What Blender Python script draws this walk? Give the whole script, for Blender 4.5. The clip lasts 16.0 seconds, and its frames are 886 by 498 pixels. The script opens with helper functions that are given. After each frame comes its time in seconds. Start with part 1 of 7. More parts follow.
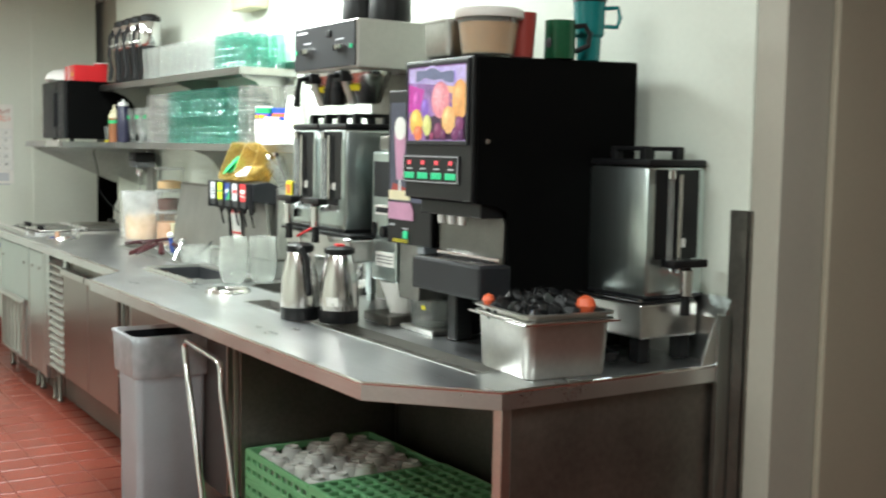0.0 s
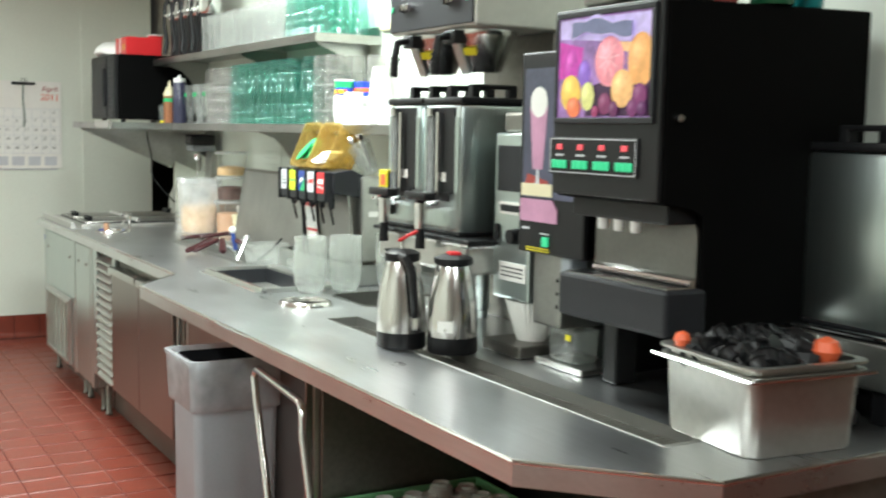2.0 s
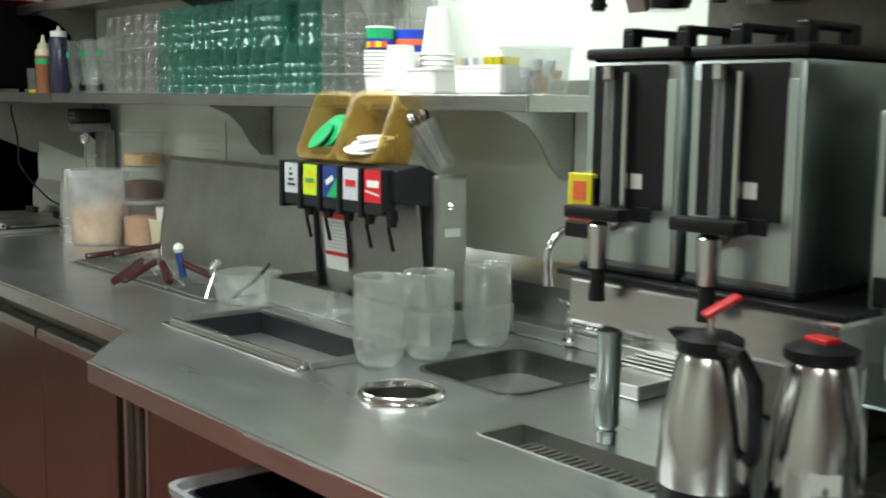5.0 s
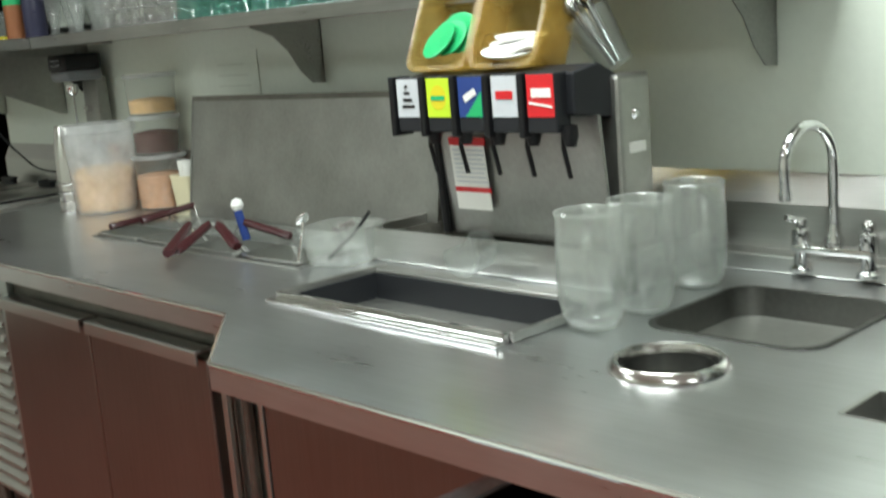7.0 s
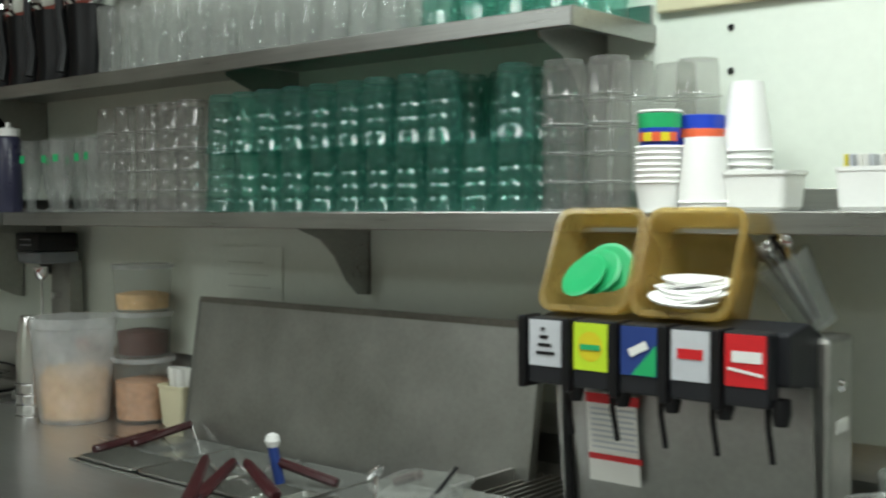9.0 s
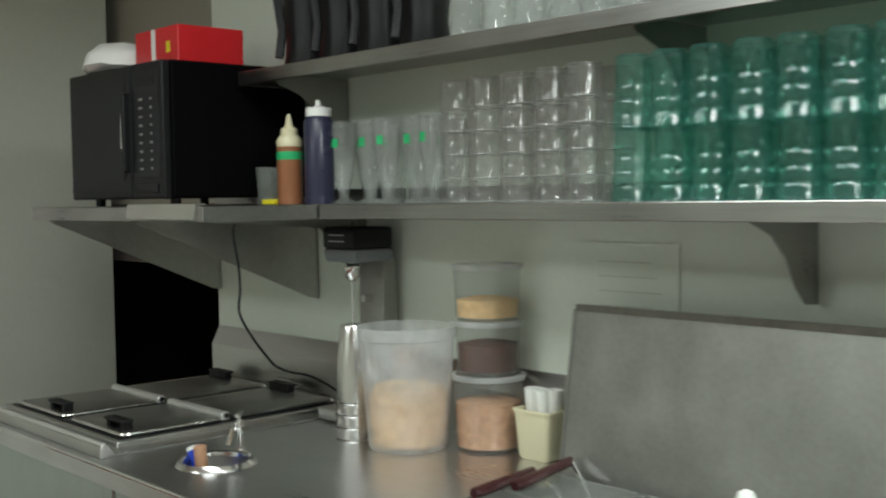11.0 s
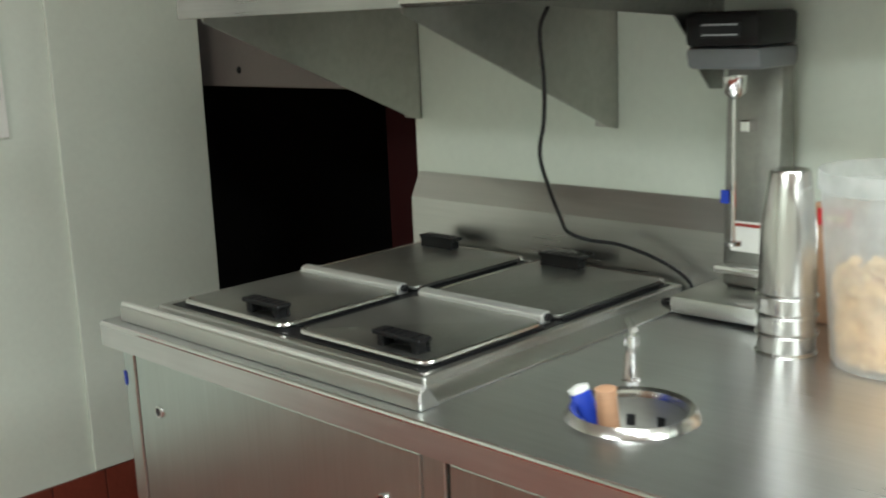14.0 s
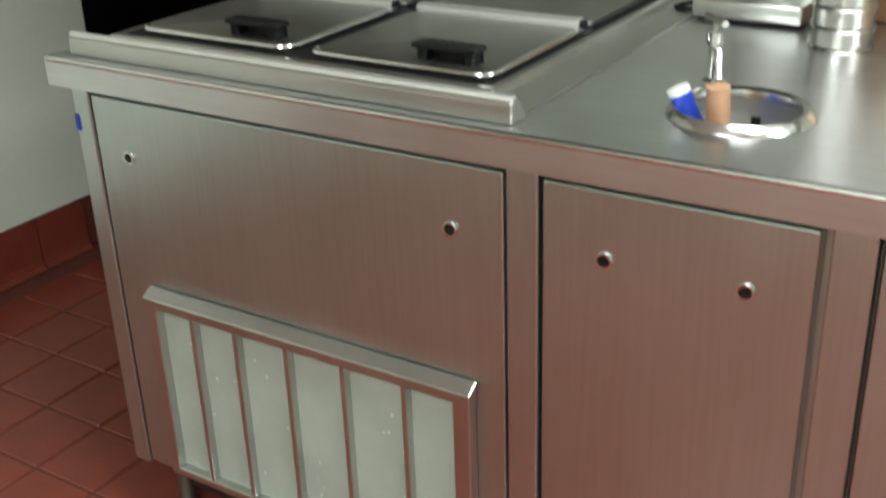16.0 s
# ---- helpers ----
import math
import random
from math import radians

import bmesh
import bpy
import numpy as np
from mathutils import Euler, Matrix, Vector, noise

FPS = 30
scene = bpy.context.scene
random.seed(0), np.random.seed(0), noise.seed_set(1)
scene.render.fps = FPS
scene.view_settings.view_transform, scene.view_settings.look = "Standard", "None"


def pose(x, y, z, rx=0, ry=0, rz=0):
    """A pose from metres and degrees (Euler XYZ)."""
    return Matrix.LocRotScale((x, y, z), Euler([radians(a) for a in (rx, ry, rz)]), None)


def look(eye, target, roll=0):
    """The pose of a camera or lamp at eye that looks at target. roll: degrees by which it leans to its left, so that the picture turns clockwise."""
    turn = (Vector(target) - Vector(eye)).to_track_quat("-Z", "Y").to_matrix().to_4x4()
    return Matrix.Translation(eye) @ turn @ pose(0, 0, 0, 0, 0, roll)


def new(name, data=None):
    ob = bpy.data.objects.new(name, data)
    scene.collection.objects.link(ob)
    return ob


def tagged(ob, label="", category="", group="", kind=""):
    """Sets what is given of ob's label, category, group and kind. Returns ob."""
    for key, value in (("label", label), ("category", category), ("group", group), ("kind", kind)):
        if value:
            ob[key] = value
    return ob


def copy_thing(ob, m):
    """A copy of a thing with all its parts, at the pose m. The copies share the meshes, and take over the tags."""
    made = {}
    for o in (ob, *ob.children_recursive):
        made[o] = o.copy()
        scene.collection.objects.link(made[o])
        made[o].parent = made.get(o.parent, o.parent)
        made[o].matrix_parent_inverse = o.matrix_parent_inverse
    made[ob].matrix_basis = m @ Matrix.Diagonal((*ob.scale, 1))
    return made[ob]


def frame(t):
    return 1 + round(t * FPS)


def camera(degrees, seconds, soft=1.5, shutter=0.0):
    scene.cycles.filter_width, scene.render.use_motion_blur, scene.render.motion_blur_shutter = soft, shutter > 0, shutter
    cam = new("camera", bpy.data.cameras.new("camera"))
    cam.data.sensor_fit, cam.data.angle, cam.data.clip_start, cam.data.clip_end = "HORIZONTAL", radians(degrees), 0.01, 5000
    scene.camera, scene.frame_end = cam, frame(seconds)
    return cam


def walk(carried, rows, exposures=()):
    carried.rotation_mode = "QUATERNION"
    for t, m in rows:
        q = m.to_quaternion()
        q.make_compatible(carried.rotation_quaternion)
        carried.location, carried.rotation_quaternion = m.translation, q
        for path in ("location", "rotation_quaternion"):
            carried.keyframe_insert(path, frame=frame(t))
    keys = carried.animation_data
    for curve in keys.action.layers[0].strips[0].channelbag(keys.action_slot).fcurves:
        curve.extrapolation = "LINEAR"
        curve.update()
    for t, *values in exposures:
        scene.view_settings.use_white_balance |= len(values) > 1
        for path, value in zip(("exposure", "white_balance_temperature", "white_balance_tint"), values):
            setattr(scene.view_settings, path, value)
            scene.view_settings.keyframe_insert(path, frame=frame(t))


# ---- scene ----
cam = camera(43.6, 16.0, soft=2.1, shutter=0.5)
EXPOSURES = ((0.0, 0.17), (3.2, 0.1), (5.3, -1.08), (6.5, -0.85), (7.0, -0.72), (7.7, -0.62), (8.1, -0.85), (8.5, -1.48), (9.7, -1.46), (11.8, -0.5), (13.5, -0.24), (16.0, 0.04))
PATH = [
    (0, (-1.252, -4.544, 1.455), (-0.173, -2.87, 1.277), 1.0),
    (0.5, (-1.15, -4.415, 1.452), (-0.154, -2.691, 1.266), 1.7),
    (1, (-1.116, -4.24, 1.449), (-0.079, -2.535, 1.311), 2.2),
    (1.5, (-1.113, -3.999, 1.461), (-0.048, -2.314, 1.3), 1.2),
    (2, (-1.014, -3.754, 1.444), (-0.017, -2.033, 1.235), 1.1),
    (2.5, (-0.917, -3.505, 1.462), (-0.008, -1.738, 1.233), 2.0),
    (3, (-0.925, -3.211, 1.448), (0.086, -1.492, 1.293), 0.8),
    (3.2, (-0.942, -3.097, 1.458), (0.128, -1.417, 1.281), -0.1),
    (5.3, (-0.899, -2.04, 1.441), (0.382, -0.526, 1.185), 1.0),
    (5.5, (-0.854, -1.962, 1.439), (0.367, -0.401, 1.169), 0.0),
    (6, (-0.814, -1.814, 1.409), (0.373, -0.261, 0.984), 1.5),
    (6.5, (-0.822, -1.615, 1.383), (0.393, -0.083, 0.961), -0.7),
    (7, (-0.899, -1.431, 1.378), (0.454, -0.008, 0.997), -4.5),
    (7.5, (-0.888, -1.293, 1.413), (0.528, 0.099, 1.168), -4.0),
    (8, (-0.804, -1.161, 1.447), (0.715, 0.137, 1.349), -2.4),
    (8.5, (-0.848, -1.02, 1.473), (0.706, 0.236, 1.393), -0.2),
    (9, (-0.879, -0.834, 1.472), (0.649, 0.454, 1.4), -0.2),
    (9.5, (-0.921, -0.706, 1.477), (0.561, 0.635, 1.383), 1.1),
    (9.7, (-0.93, -0.647, 1.47), (0.512, 0.736, 1.372), 1.4),
    (11.8, (-0.815, 0.288, 1.487), (0.482, 1.807, 1.384), -1.1),
    (12, (-0.795, 0.365, 1.474), (0.482, 1.9, 1.355), -0.6),
    (12.5, (-0.775, 0.584, 1.464), (0.499, 2.122, 1.357), 1.0),
    (13, (-0.838, 0.834, 1.447), (0.604, 2.208, 1.264), -0.6),
    (13.5, (-0.796, 1.045, 1.433), (0.637, 2.4, 1.1), -1.2),
    (14, (-0.767, 1.266, 1.418), (0.625, 2.642, 1.007), -2.4),
    (14.5, (-0.798, 1.466, 1.423), (0.694, 2.714, 0.956), -4.9),
    (15, (-0.872, 1.639, 1.393), (0.698, 2.722, 0.792), -2.9),
    (15.5, (-0.9, 1.663, 1.35), (0.648, 2.711, 0.64), -1.3),
    (16, (-0.906, 1.668, 1.325), (0.62, 2.654, 0.488), -2.0),
]
walk(cam, [(t, look(eye, target, roll)) for t, eye, target, roll in PATH], EXPOSURES)

# ---- world and lights ----
world = bpy.data.worlds.new("world")
scene.world = world
world.use_nodes = True
world.node_tree.nodes["Background"].inputs[0].default_value = (0.8, 0.85, 0.9, 1)
world.node_tree.nodes["Background"].inputs[1].default_value = 0.05


CEIL = 2.55


def ceiling_lamp(x, y, watts, colour=(0.905, 1.0, 0.965)):
    data = bpy.data.lights.new("tube_light", "AREA")
    data.shape, data.size, data.size_y, data.energy, data.color = "RECTANGLE", 0.5, 1.15, watts, colour
    ob = new("tube_light", data)
    ob.matrix_world = pose(x, y, CEIL - 0.035)


LAMPS = ((-0.3, -3.8, 34), (0.08, -0.25, 84), (-0.3, 1.5, 38), (-1.7, -2.2, 46), (-2.1, 2.1, 46))
for lx, ly, lw in LAMPS:
    ceiling_lamp(lx, ly, lw)

# ---- materials ----


def material(name):
    m = bpy.data.materials.new(name)
    m.use_nodes = True
    return m, m.node_tree.nodes, m.node_tree.links, m.node_tree.nodes["Principled BSDF"]


def mat(name, colour, rough=0.5, metal=0.0, vary=0.12, scale=6.0, grain=90.0, bump=0.05, stretch=(1, 1, 1), trans=0.0, ior=1.45, coat=0.0, rvary=0.12, island=0.0, spec=0.5, lit=0.0):
    """A surface with stains at a large scale, grain at a small one and a fine relief."""
    m, n, l, p = material(name)
    tc = n.new("ShaderNodeTexCoord")
    mp = n.new("ShaderNodeMapping")
    mp.inputs["Scale"].default_value = stretch
    l.new(tc.outputs["Object"], mp.inputs[0])
    big, fine = n.new("ShaderNodeTexNoise"), n.new("ShaderNodeTexNoise")
    big.inputs["Scale"].default_value, big.inputs["Detail"].default_value = scale, 4
    fine.inputs["Scale"].default_value, fine.inputs["Detail"].default_value = grain, 3
    l.new(tc.outputs["Object"], big.inputs["Vector"])
    l.new(mp.outputs[0], fine.inputs["Vector"])
    add = n.new("ShaderNodeMath")
    add.operation = "MULTIPLY_ADD"
    l.new(big.outputs[0], add.inputs[0])
    add.inputs[1].default_value = 0.65
    half = n.new("ShaderNodeMath")
    half.operation = "MULTIPLY"
    l.new(fine.outputs[0], half.inputs[0])
    half.inputs[1].default_value = 0.35
    l.new(half.outputs[0], add.inputs[2])
    ramp = n.new("ShaderNodeValToRGB")
    c = Vector(colour[:3])
    ramp.color_ramp.elements[0].position, ramp.color_ramp.elements[1].position = 0.3, 0.7
    ramp.color_ramp.elements[0].color = (*(c * (1 - vary)), 1)
    ramp.color_ramp.elements[1].color = (*[min(1, v * (1 + vary)) for v in c], 1)
    l.new(add.outputs[0], ramp.inputs[0])
    col = ramp.outputs[0]
    if island:
        info = n.new("ShaderNodeObjectInfo")
        geo = n.new("ShaderNodeNewGeometry")
        s = n.new("ShaderNodeMath")
        s.operation = "ADD"
        l.new(info.outputs["Random"], s.inputs[0])
        l.new(geo.outputs["Random Per Island"], s.inputs[1])
        r = n.new("ShaderNodeMapRange")
        r.inputs["From Max"].default_value = 2
        r.inputs["To Min"].default_value, r.inputs["To Max"].default_value = 1 - island, 1 + island
        l.new(s.outputs[0], r.inputs[0])
        hsv = n.new("ShaderNodeHueSaturation")
        l.new(r.outputs[0], hsv.inputs["Value"])
        l.new(col, hsv.inputs["Color"])
        col = hsv.outputs[0]
    l.new(col, p.inputs["Base Color"])
    rr = n.new("ShaderNodeMapRange")
    rr.inputs["To Min"].default_value, rr.inputs["To Max"].default_value = max(0.02, rough - rvary), rough + rvary
    l.new(add.outputs[0], rr.inputs[0])
    l.new(rr.outputs[0], p.inputs["Roughness"])
    p.inputs["Specular IOR Level"].default_value = spec
    p.inputs["Metallic"].default_value = metal
    p.inputs["Transmission Weight"].default_value = trans
    p.inputs["IOR"].default_value = ior
    p.inputs["Coat Weight"].default_value = coat
    if lit:
        l.new(col, p.inputs["Emission Color"])
        p.inputs["Emission Strength"].default_value = lit
    if bump:
        b = n.new("ShaderNodeBump")
        b.inputs["Strength"].default_value, b.inputs["Distance"].default_value = bump, 0.004
        l.new(fine.outputs[0], b.inputs["Height"])
        l.new(b.outputs[0], p.inputs["Normal"])
    return m


def glow(name, colour, strength):
    m, n, l, p = material(name)
    p.inputs["Base Color"].default_value = (*colour, 1)
    p.inputs["Emission Color"].default_value = (*colour, 1)
    p.inputs["Emission Strength"].default_value = strength
    return m




def thin(name, tint, haze=0.05, rough=0.06, white=(0.8, 0.82, 0.82), gloss=1.0):
    """Thin clear or cloudy plastic or glass: light passes straight through, tinted, under a gloss that grows towards the edges."""
    m, n, l, p = material(name)
    n.remove(p)
    out = n["Material Output"]
    tr, gl, df, tl = n.new("ShaderNodeBsdfTransparent"), n.new("ShaderNodeBsdfGlossy"), n.new("ShaderNodeBsdfDiffuse"), n.new("ShaderNodeBsdfTranslucent")
    tr.inputs[0].default_value = (*tint, 1)
    gl.inputs["Roughness"].default_value = rough
    df.inputs[0].default_value = tl.inputs[0].default_value = (*white, 1)
    fr = n.new("ShaderNodeLayerWeight")
    fr.inputs[0].default_value = 0.5
    cube = n.new("ShaderNodeMath")
    cube.operation = "POWER"
    cube.inputs[1].default_value = 3.5
    l.new(fr.outputs["Facing"], cube.inputs[0])
    tc, nz = n.new("ShaderNodeTexCoord"), n.new("ShaderNodeTexNoise")
    nz.inputs["Scale"].default_value, nz.inputs["Detail"].default_value = 14, 3
    l.new(tc.outputs["Object"], nz.inputs["Vector"])
    hz = n.new("ShaderNodeMapRange")
    hz.inputs["From Min"].default_value, hz.inputs["From Max"].default_value = 0.3, 0.7
    hz.inputs["To Min"].default_value, hz.inputs["To Max"].default_value = haze * 0.7, min(1, haze * 1.3)
    l.new(nz.outputs[0], hz.inputs[0])
    cloud, body, top = n.new("ShaderNodeMixShader"), n.new("ShaderNodeMixShader"), n.new("ShaderNodeMixShader")
    l.new(df.outputs[0], cloud.inputs[1])
    l.new(tl.outputs[0], cloud.inputs[2])
    l.new(hz.outputs[0], body.inputs[0])
    l.new(tr.outputs[0], body.inputs[1])
    l.new(cloud.outputs[0], body.inputs[2])
    mul = n.new("ShaderNodeMath")
    mul.operation = "MULTIPLY_ADD"
    mul.inputs[1].default_value, mul.inputs[2].default_value = 0.45 * gloss, 0.035 * gloss
    l.new(cube.outputs[0], mul.inputs[0])
    l.new(mul.outputs[0], top.inputs[0])
    l.new(body.outputs[0], top.inputs[1])
    l.new(gl.outputs[0], top.inputs[2])
    l.new(top.outputs[0], out.inputs["Surface"])
    return m


STEEL = mat("brushed_steel", (0.58, 0.58, 0.56), 0.3, 1, 0.1, 3, 140, 0.02, (1, 0.04, 1), rvary=0.08)
POLISHED = mat("polished_steel", (0.72, 0.71, 0.69), 0.2, 1, 0.06, 4, 120, 0.01, (1, 1, 0.05), rvary=0.06)
SINK = mat("scratched_sink_steel", (0.36, 0.36, 0.34), 0.4, 1, 0.15, 9, 90, 0.05)
STEEL_V = mat("brushed_steel_upright", (0.57, 0.64, 0.63), 0.31, 1, 0.1, 3, 140, 0.02, (1, 1, 0.04), rvary=0.07)
TOP = mat("worktop_steel", (0.68, 0.69, 0.7), 0.3, 1, 0.1, 5, 120, 0.012, (1, 0.06, 1), rvary=0.09)
DULL = mat("dull_galvanised_steel", (0.5, 0.5, 0.47), 0.42, 1, 0.16, 5, 60, 0.08)
# dark steel, also used where shade is put into the colour
DARKSTEEL = mat("dark_stained_shaded_steel", (0.2, 0.19, 0.17), 0.4, 0.9, 0.3, 4, 60, 0.08)
TRIM = mat("bright_satin_trim", (0.84, 0.84, 0.82), 0.45, 0.92, 0.06, 8, 120, 0.02, rvary=0.06)
CHROME = mat("chrome", (0.8, 0.8, 0.8), 0.08, 1, 0.04, 10, 60, 0, rvary=0.05)
WALL = mat("painted_wall", (0.72, 0.765, 0.685), 0.5, 0, 0.05, 1.6, 60, 0.06)
WALL_END = mat("grey_beige_paint", (0.42, 0.4, 0.34), 0.5, 0, 0.06, 2, 60, 0.06)
DOORPAINT = mat("tan_door_paint", (0.4, 0.36, 0.28), 0.45, 0, 0.06, 2, 60, 0.05)
CEILM = mat("ceiling_tile", (0.8, 0.8, 0.76), 0.85, 0, 0.05, 4, 120, 0.3)
TILE = mat("quarry_tile", (0.2, 0.043, 0.027), 0.32, 0, 0.2, 9, 130, 0.2, island=0.08)
GROUT = mat("grout", (0.12, 0.03, 0.02), 0.85, 0, 0.2, 9, 160, 0.3)
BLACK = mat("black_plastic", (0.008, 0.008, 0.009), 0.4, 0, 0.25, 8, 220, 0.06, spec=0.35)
BLACKMATT = mat("black_textured_enamel", (0.003, 0.003, 0.003), 0.6, 0, 0.2, 8, 300, 0.12, spec=0.035)
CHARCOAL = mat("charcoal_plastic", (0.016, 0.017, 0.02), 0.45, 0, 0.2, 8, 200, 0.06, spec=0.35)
GREYPL = mat("grey_plastic", (0.38, 0.42, 0.46), 0.5, 0, 0.1, 7, 160, 0.08)
SCREEN = mat("dusty_filter_screen", (0.42, 0.47, 0.42), 0.7, 0, 0.1, 12, 300, 0.3)
HEADGREY = mat("grey_enamel", (0.2, 0.215, 0.23), 0.35, 0, 0.08, 8, 120, 0.04)
WHITE = mat("white_plastic", (0.8, 0.8, 0.77), 0.4, 0, 0.04, 9, 160, 0.04)
FOAM = mat("white_foam", (0.84, 0.84, 0.82), 0.7, 0, 0.03, 9, 260, 0.08)
PAPER = mat("paper", (0.8, 0.79, 0.75), 0.8, 0, 0.05, 12, 200, 0.1)
CREAM = mat("cream_plastic", (0.68, 0.62, 0.42), 0.45, 0, 0.06, 9, 160, 0.05)
AMBER = thin("amber_plastic", (0.93, 0.82, 0.52), 0.34, 0.2, (0.62, 0.47, 0.17))
JUG = thin("cloudy_plastic", (0.93, 0.94, 0.93), 0.2, 0.1, (0.78, 0.8, 0.76), 1.3)
# door steel darkened and warmed to carry a dim red reflection
DOORSTEEL = mat("dimmed_door_steel", (0.3, 0.27, 0.25), 0.3, 1, 0.12, 3, 140, 0.02, (1, 1, 0.04), rvary=0.08)
CLEAR = thin("clear_plastic", (0.95, 0.96, 0.955), 0.16, 0.1, (0.6, 0.63, 0.6))
TUMBLER = thin("worn_clear_tumbler", (0.93, 0.93, 0.92), 0.17, 0.1, (0.55, 0.54, 0.52), 1.3)
RIMCLEAR = thin("clear_rim", (0.93, 0.94, 0.93), 0.35, 0.1, (0.8, 0.82, 0.8), 1.4)
FROST = thin("frosted_plastic", (0.95, 0.96, 0.96), 0.46, 0.3, (0.88, 0.9, 0.91))
GLASS = thin("clear_glass", (0.95, 0.96, 0.955), 0.2, 0.06, (0.8, 0.82, 0.8), 1.5)
FAINT = mat("faint_print", (0.58, 0.61, 0.54), 0.6, 0, 0.05, 9, 60, 0)
SHELFST = mat("worn_shaded_shelf_steel", (0.4, 0.4, 0.385), 0.3, 1, 0.2, 4, 140, 0.03, (1, 0.04, 1), rvary=0.1)
# bowl steel darkened in colour for the shade inside recesses
BOWL = mat("darkened_bowl_steel", (0.17, 0.17, 0.16), 0.38, 1, 0.18, 9, 90, 0.05)
GREENGL = thin("green_tumbler_plastic", (0.7, 0.91, 0.86), 0.14, 0.12, (0.16, 0.44, 0.37), 1.2)
LINER = thin("bag_film", (0.9, 0.91, 0.92), 0.55, 0.3, (0.7, 0.73, 0.75))
WATER = thin("water", (0.97, 0.98, 0.98), 0.04, 0.05)
GREENCR = mat("green_rack_plastic", (0.2, 0.5, 0.24), 0.45, 0, 0.1, 9, 120, 0.05)
GREEN = mat("green_plastic", (0.02, 0.4, 0.14), 0.4, 0, 0.08, 9, 120, 0.04)
MUGGREEN = mat("dark_green_glaze", (0.015, 0.1, 0.045), 0.2, 0, 0.15, 9, 90, 0.03)
TEAL = mat("teal_plastic", (0.01, 0.2, 0.2), 0.25, 0, 0.1, 9, 90, 0.03)
RED = mat("red_plastic", (0.62, 0.02, 0.025), 0.35, 0, 0.08, 9, 120, 0.04)
REDDARK = mat("dull_red_plastic", (0.35, 0.05, 0.04), 0.4, 0, 0.08, 9, 120, 0.04)
ORANGE = mat("orange_plastic", (0.75, 0.13, 0.05), 0.4, 0, 0.08, 9, 120, 0.04)
MAROON = mat("maroon_handle_plastic", (0.045, 0.01, 0.012), 0.35, 0, 0.15, 9, 120, 0.05)
BLUE = mat("blue_plastic", (0.02, 0.06, 0.5), 0.35, 0, 0.1, 9, 120, 0.04)
SKIN = mat("tan_wood_handle", (0.5, 0.28, 0.17), 0.5, 0, 0.12, 9, 120, 0.06)
YELLOW = mat("yellow_label", (0.7, 0.6, 0.02), 0.5, 0, 0.06, 9, 120, 0.02)
LIME = mat("lime_label", (0.55, 0.75, 0.03), 0.5, 0, 0.06, 9, 120, 0.02)
NAVY = mat("navy_label", (0.02, 0.05, 0.22), 0.5, 0, 0.06, 9, 120, 0.02)
SILVER = mat("silver_label", (0.55, 0.57, 0.6), 0.5, 0, 0.06, 9, 120, 0.02)
CARAMEL = mat("caramel_sauce", (0.28, 0.11, 0.05), 0.35, 0, 0.1, 9, 60, 0.03)
CHOCO = mat("dark_sauce_bottle", (0.03, 0.03, 0.06), 0.3, 0, 0.1, 9, 60, 0.03)
NUTS = mat("chopped_nuts", (0.8, 0.52, 0.26), 0.75, 0, 0.22, 60, 200, 0.5, island=0.12)
CRUMB = mat("pink_brown_crumbs", (0.62, 0.34, 0.2), 0.75, 0, 0.3, 60, 200, 0.6, island=0.25)
COCOA = mat("dark_crumbs", (0.1, 0.035, 0.025), 0.7, 0, 0.3, 60, 200, 0.6)
PEACH = mat("peach_food", (0.72, 0.42, 0.22), 0.55, 0, 0.25, 12, 60, 0.05)
TAUPE = mat("shaded_panel_taupe", (0.17, 0.145, 0.135), 0.6, 0, 0.1, 3, 60, 0.05)
MIDGREY = mat("worn_key_print", (0.2, 0.21, 0.2), 0.5, 0, 0.2, 60, 200, 0)
# recess wall colours, darkened to stand for its lack of light
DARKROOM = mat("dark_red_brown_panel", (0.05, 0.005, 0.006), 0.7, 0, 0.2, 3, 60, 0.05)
NEARBLACK = mat("painted_darkness", (0.012, 0.01, 0.01), 0.8, 0, 0.2, 3, 60, 0.05)
ICE = mat("crushed_ice", (0.75, 0.78, 0.78), 0.3, 0, 0.1, 30, 120, 0.6, trans=0.4)
PINK = mat("pink_drink", (0.5, 0.25, 0.38), 0.45, 0, 0.15, 14, 60, 0.02)
PURPLE = mat("purple_print", (0.3, 0.16, 0.42), 0.4, 0, 0.6, 14, 60, 0, lit=0.2)
MAGENTA = mat("magenta_print", (0.6, 0.05, 0.42), 0.4, 0, 0.3, 12, 60, 0, lit=0.2)
LEDGREEN = glow("lit_green_button", (0.02, 0.45, 0.2), 0.5)
LEDRED = glow("lit_red_sign", (0.8, 0.08, 0.1), 0.5)

# ---- builders ----


def part(name, bm, m, parent, label="", smooth=False):
    """Links a bmesh in the thing's own coordinates as one mesh object under it."""
    me = bpy.data.meshes.new(name)
    bmesh.ops.recalc_face_normals(bm, faces=bm.faces)
    bm.to_mesh(me)
    bm.free()
    me.materials.append(m)
    if smooth:
        for f in me.polygons:
            f.use_smooth = True
        me.set_sharp_from_angle(angle=radians(40))
    ob = new(name, me)
    ob.parent = parent
    if label:
        ob["label"] = label
    return ob


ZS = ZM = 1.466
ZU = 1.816
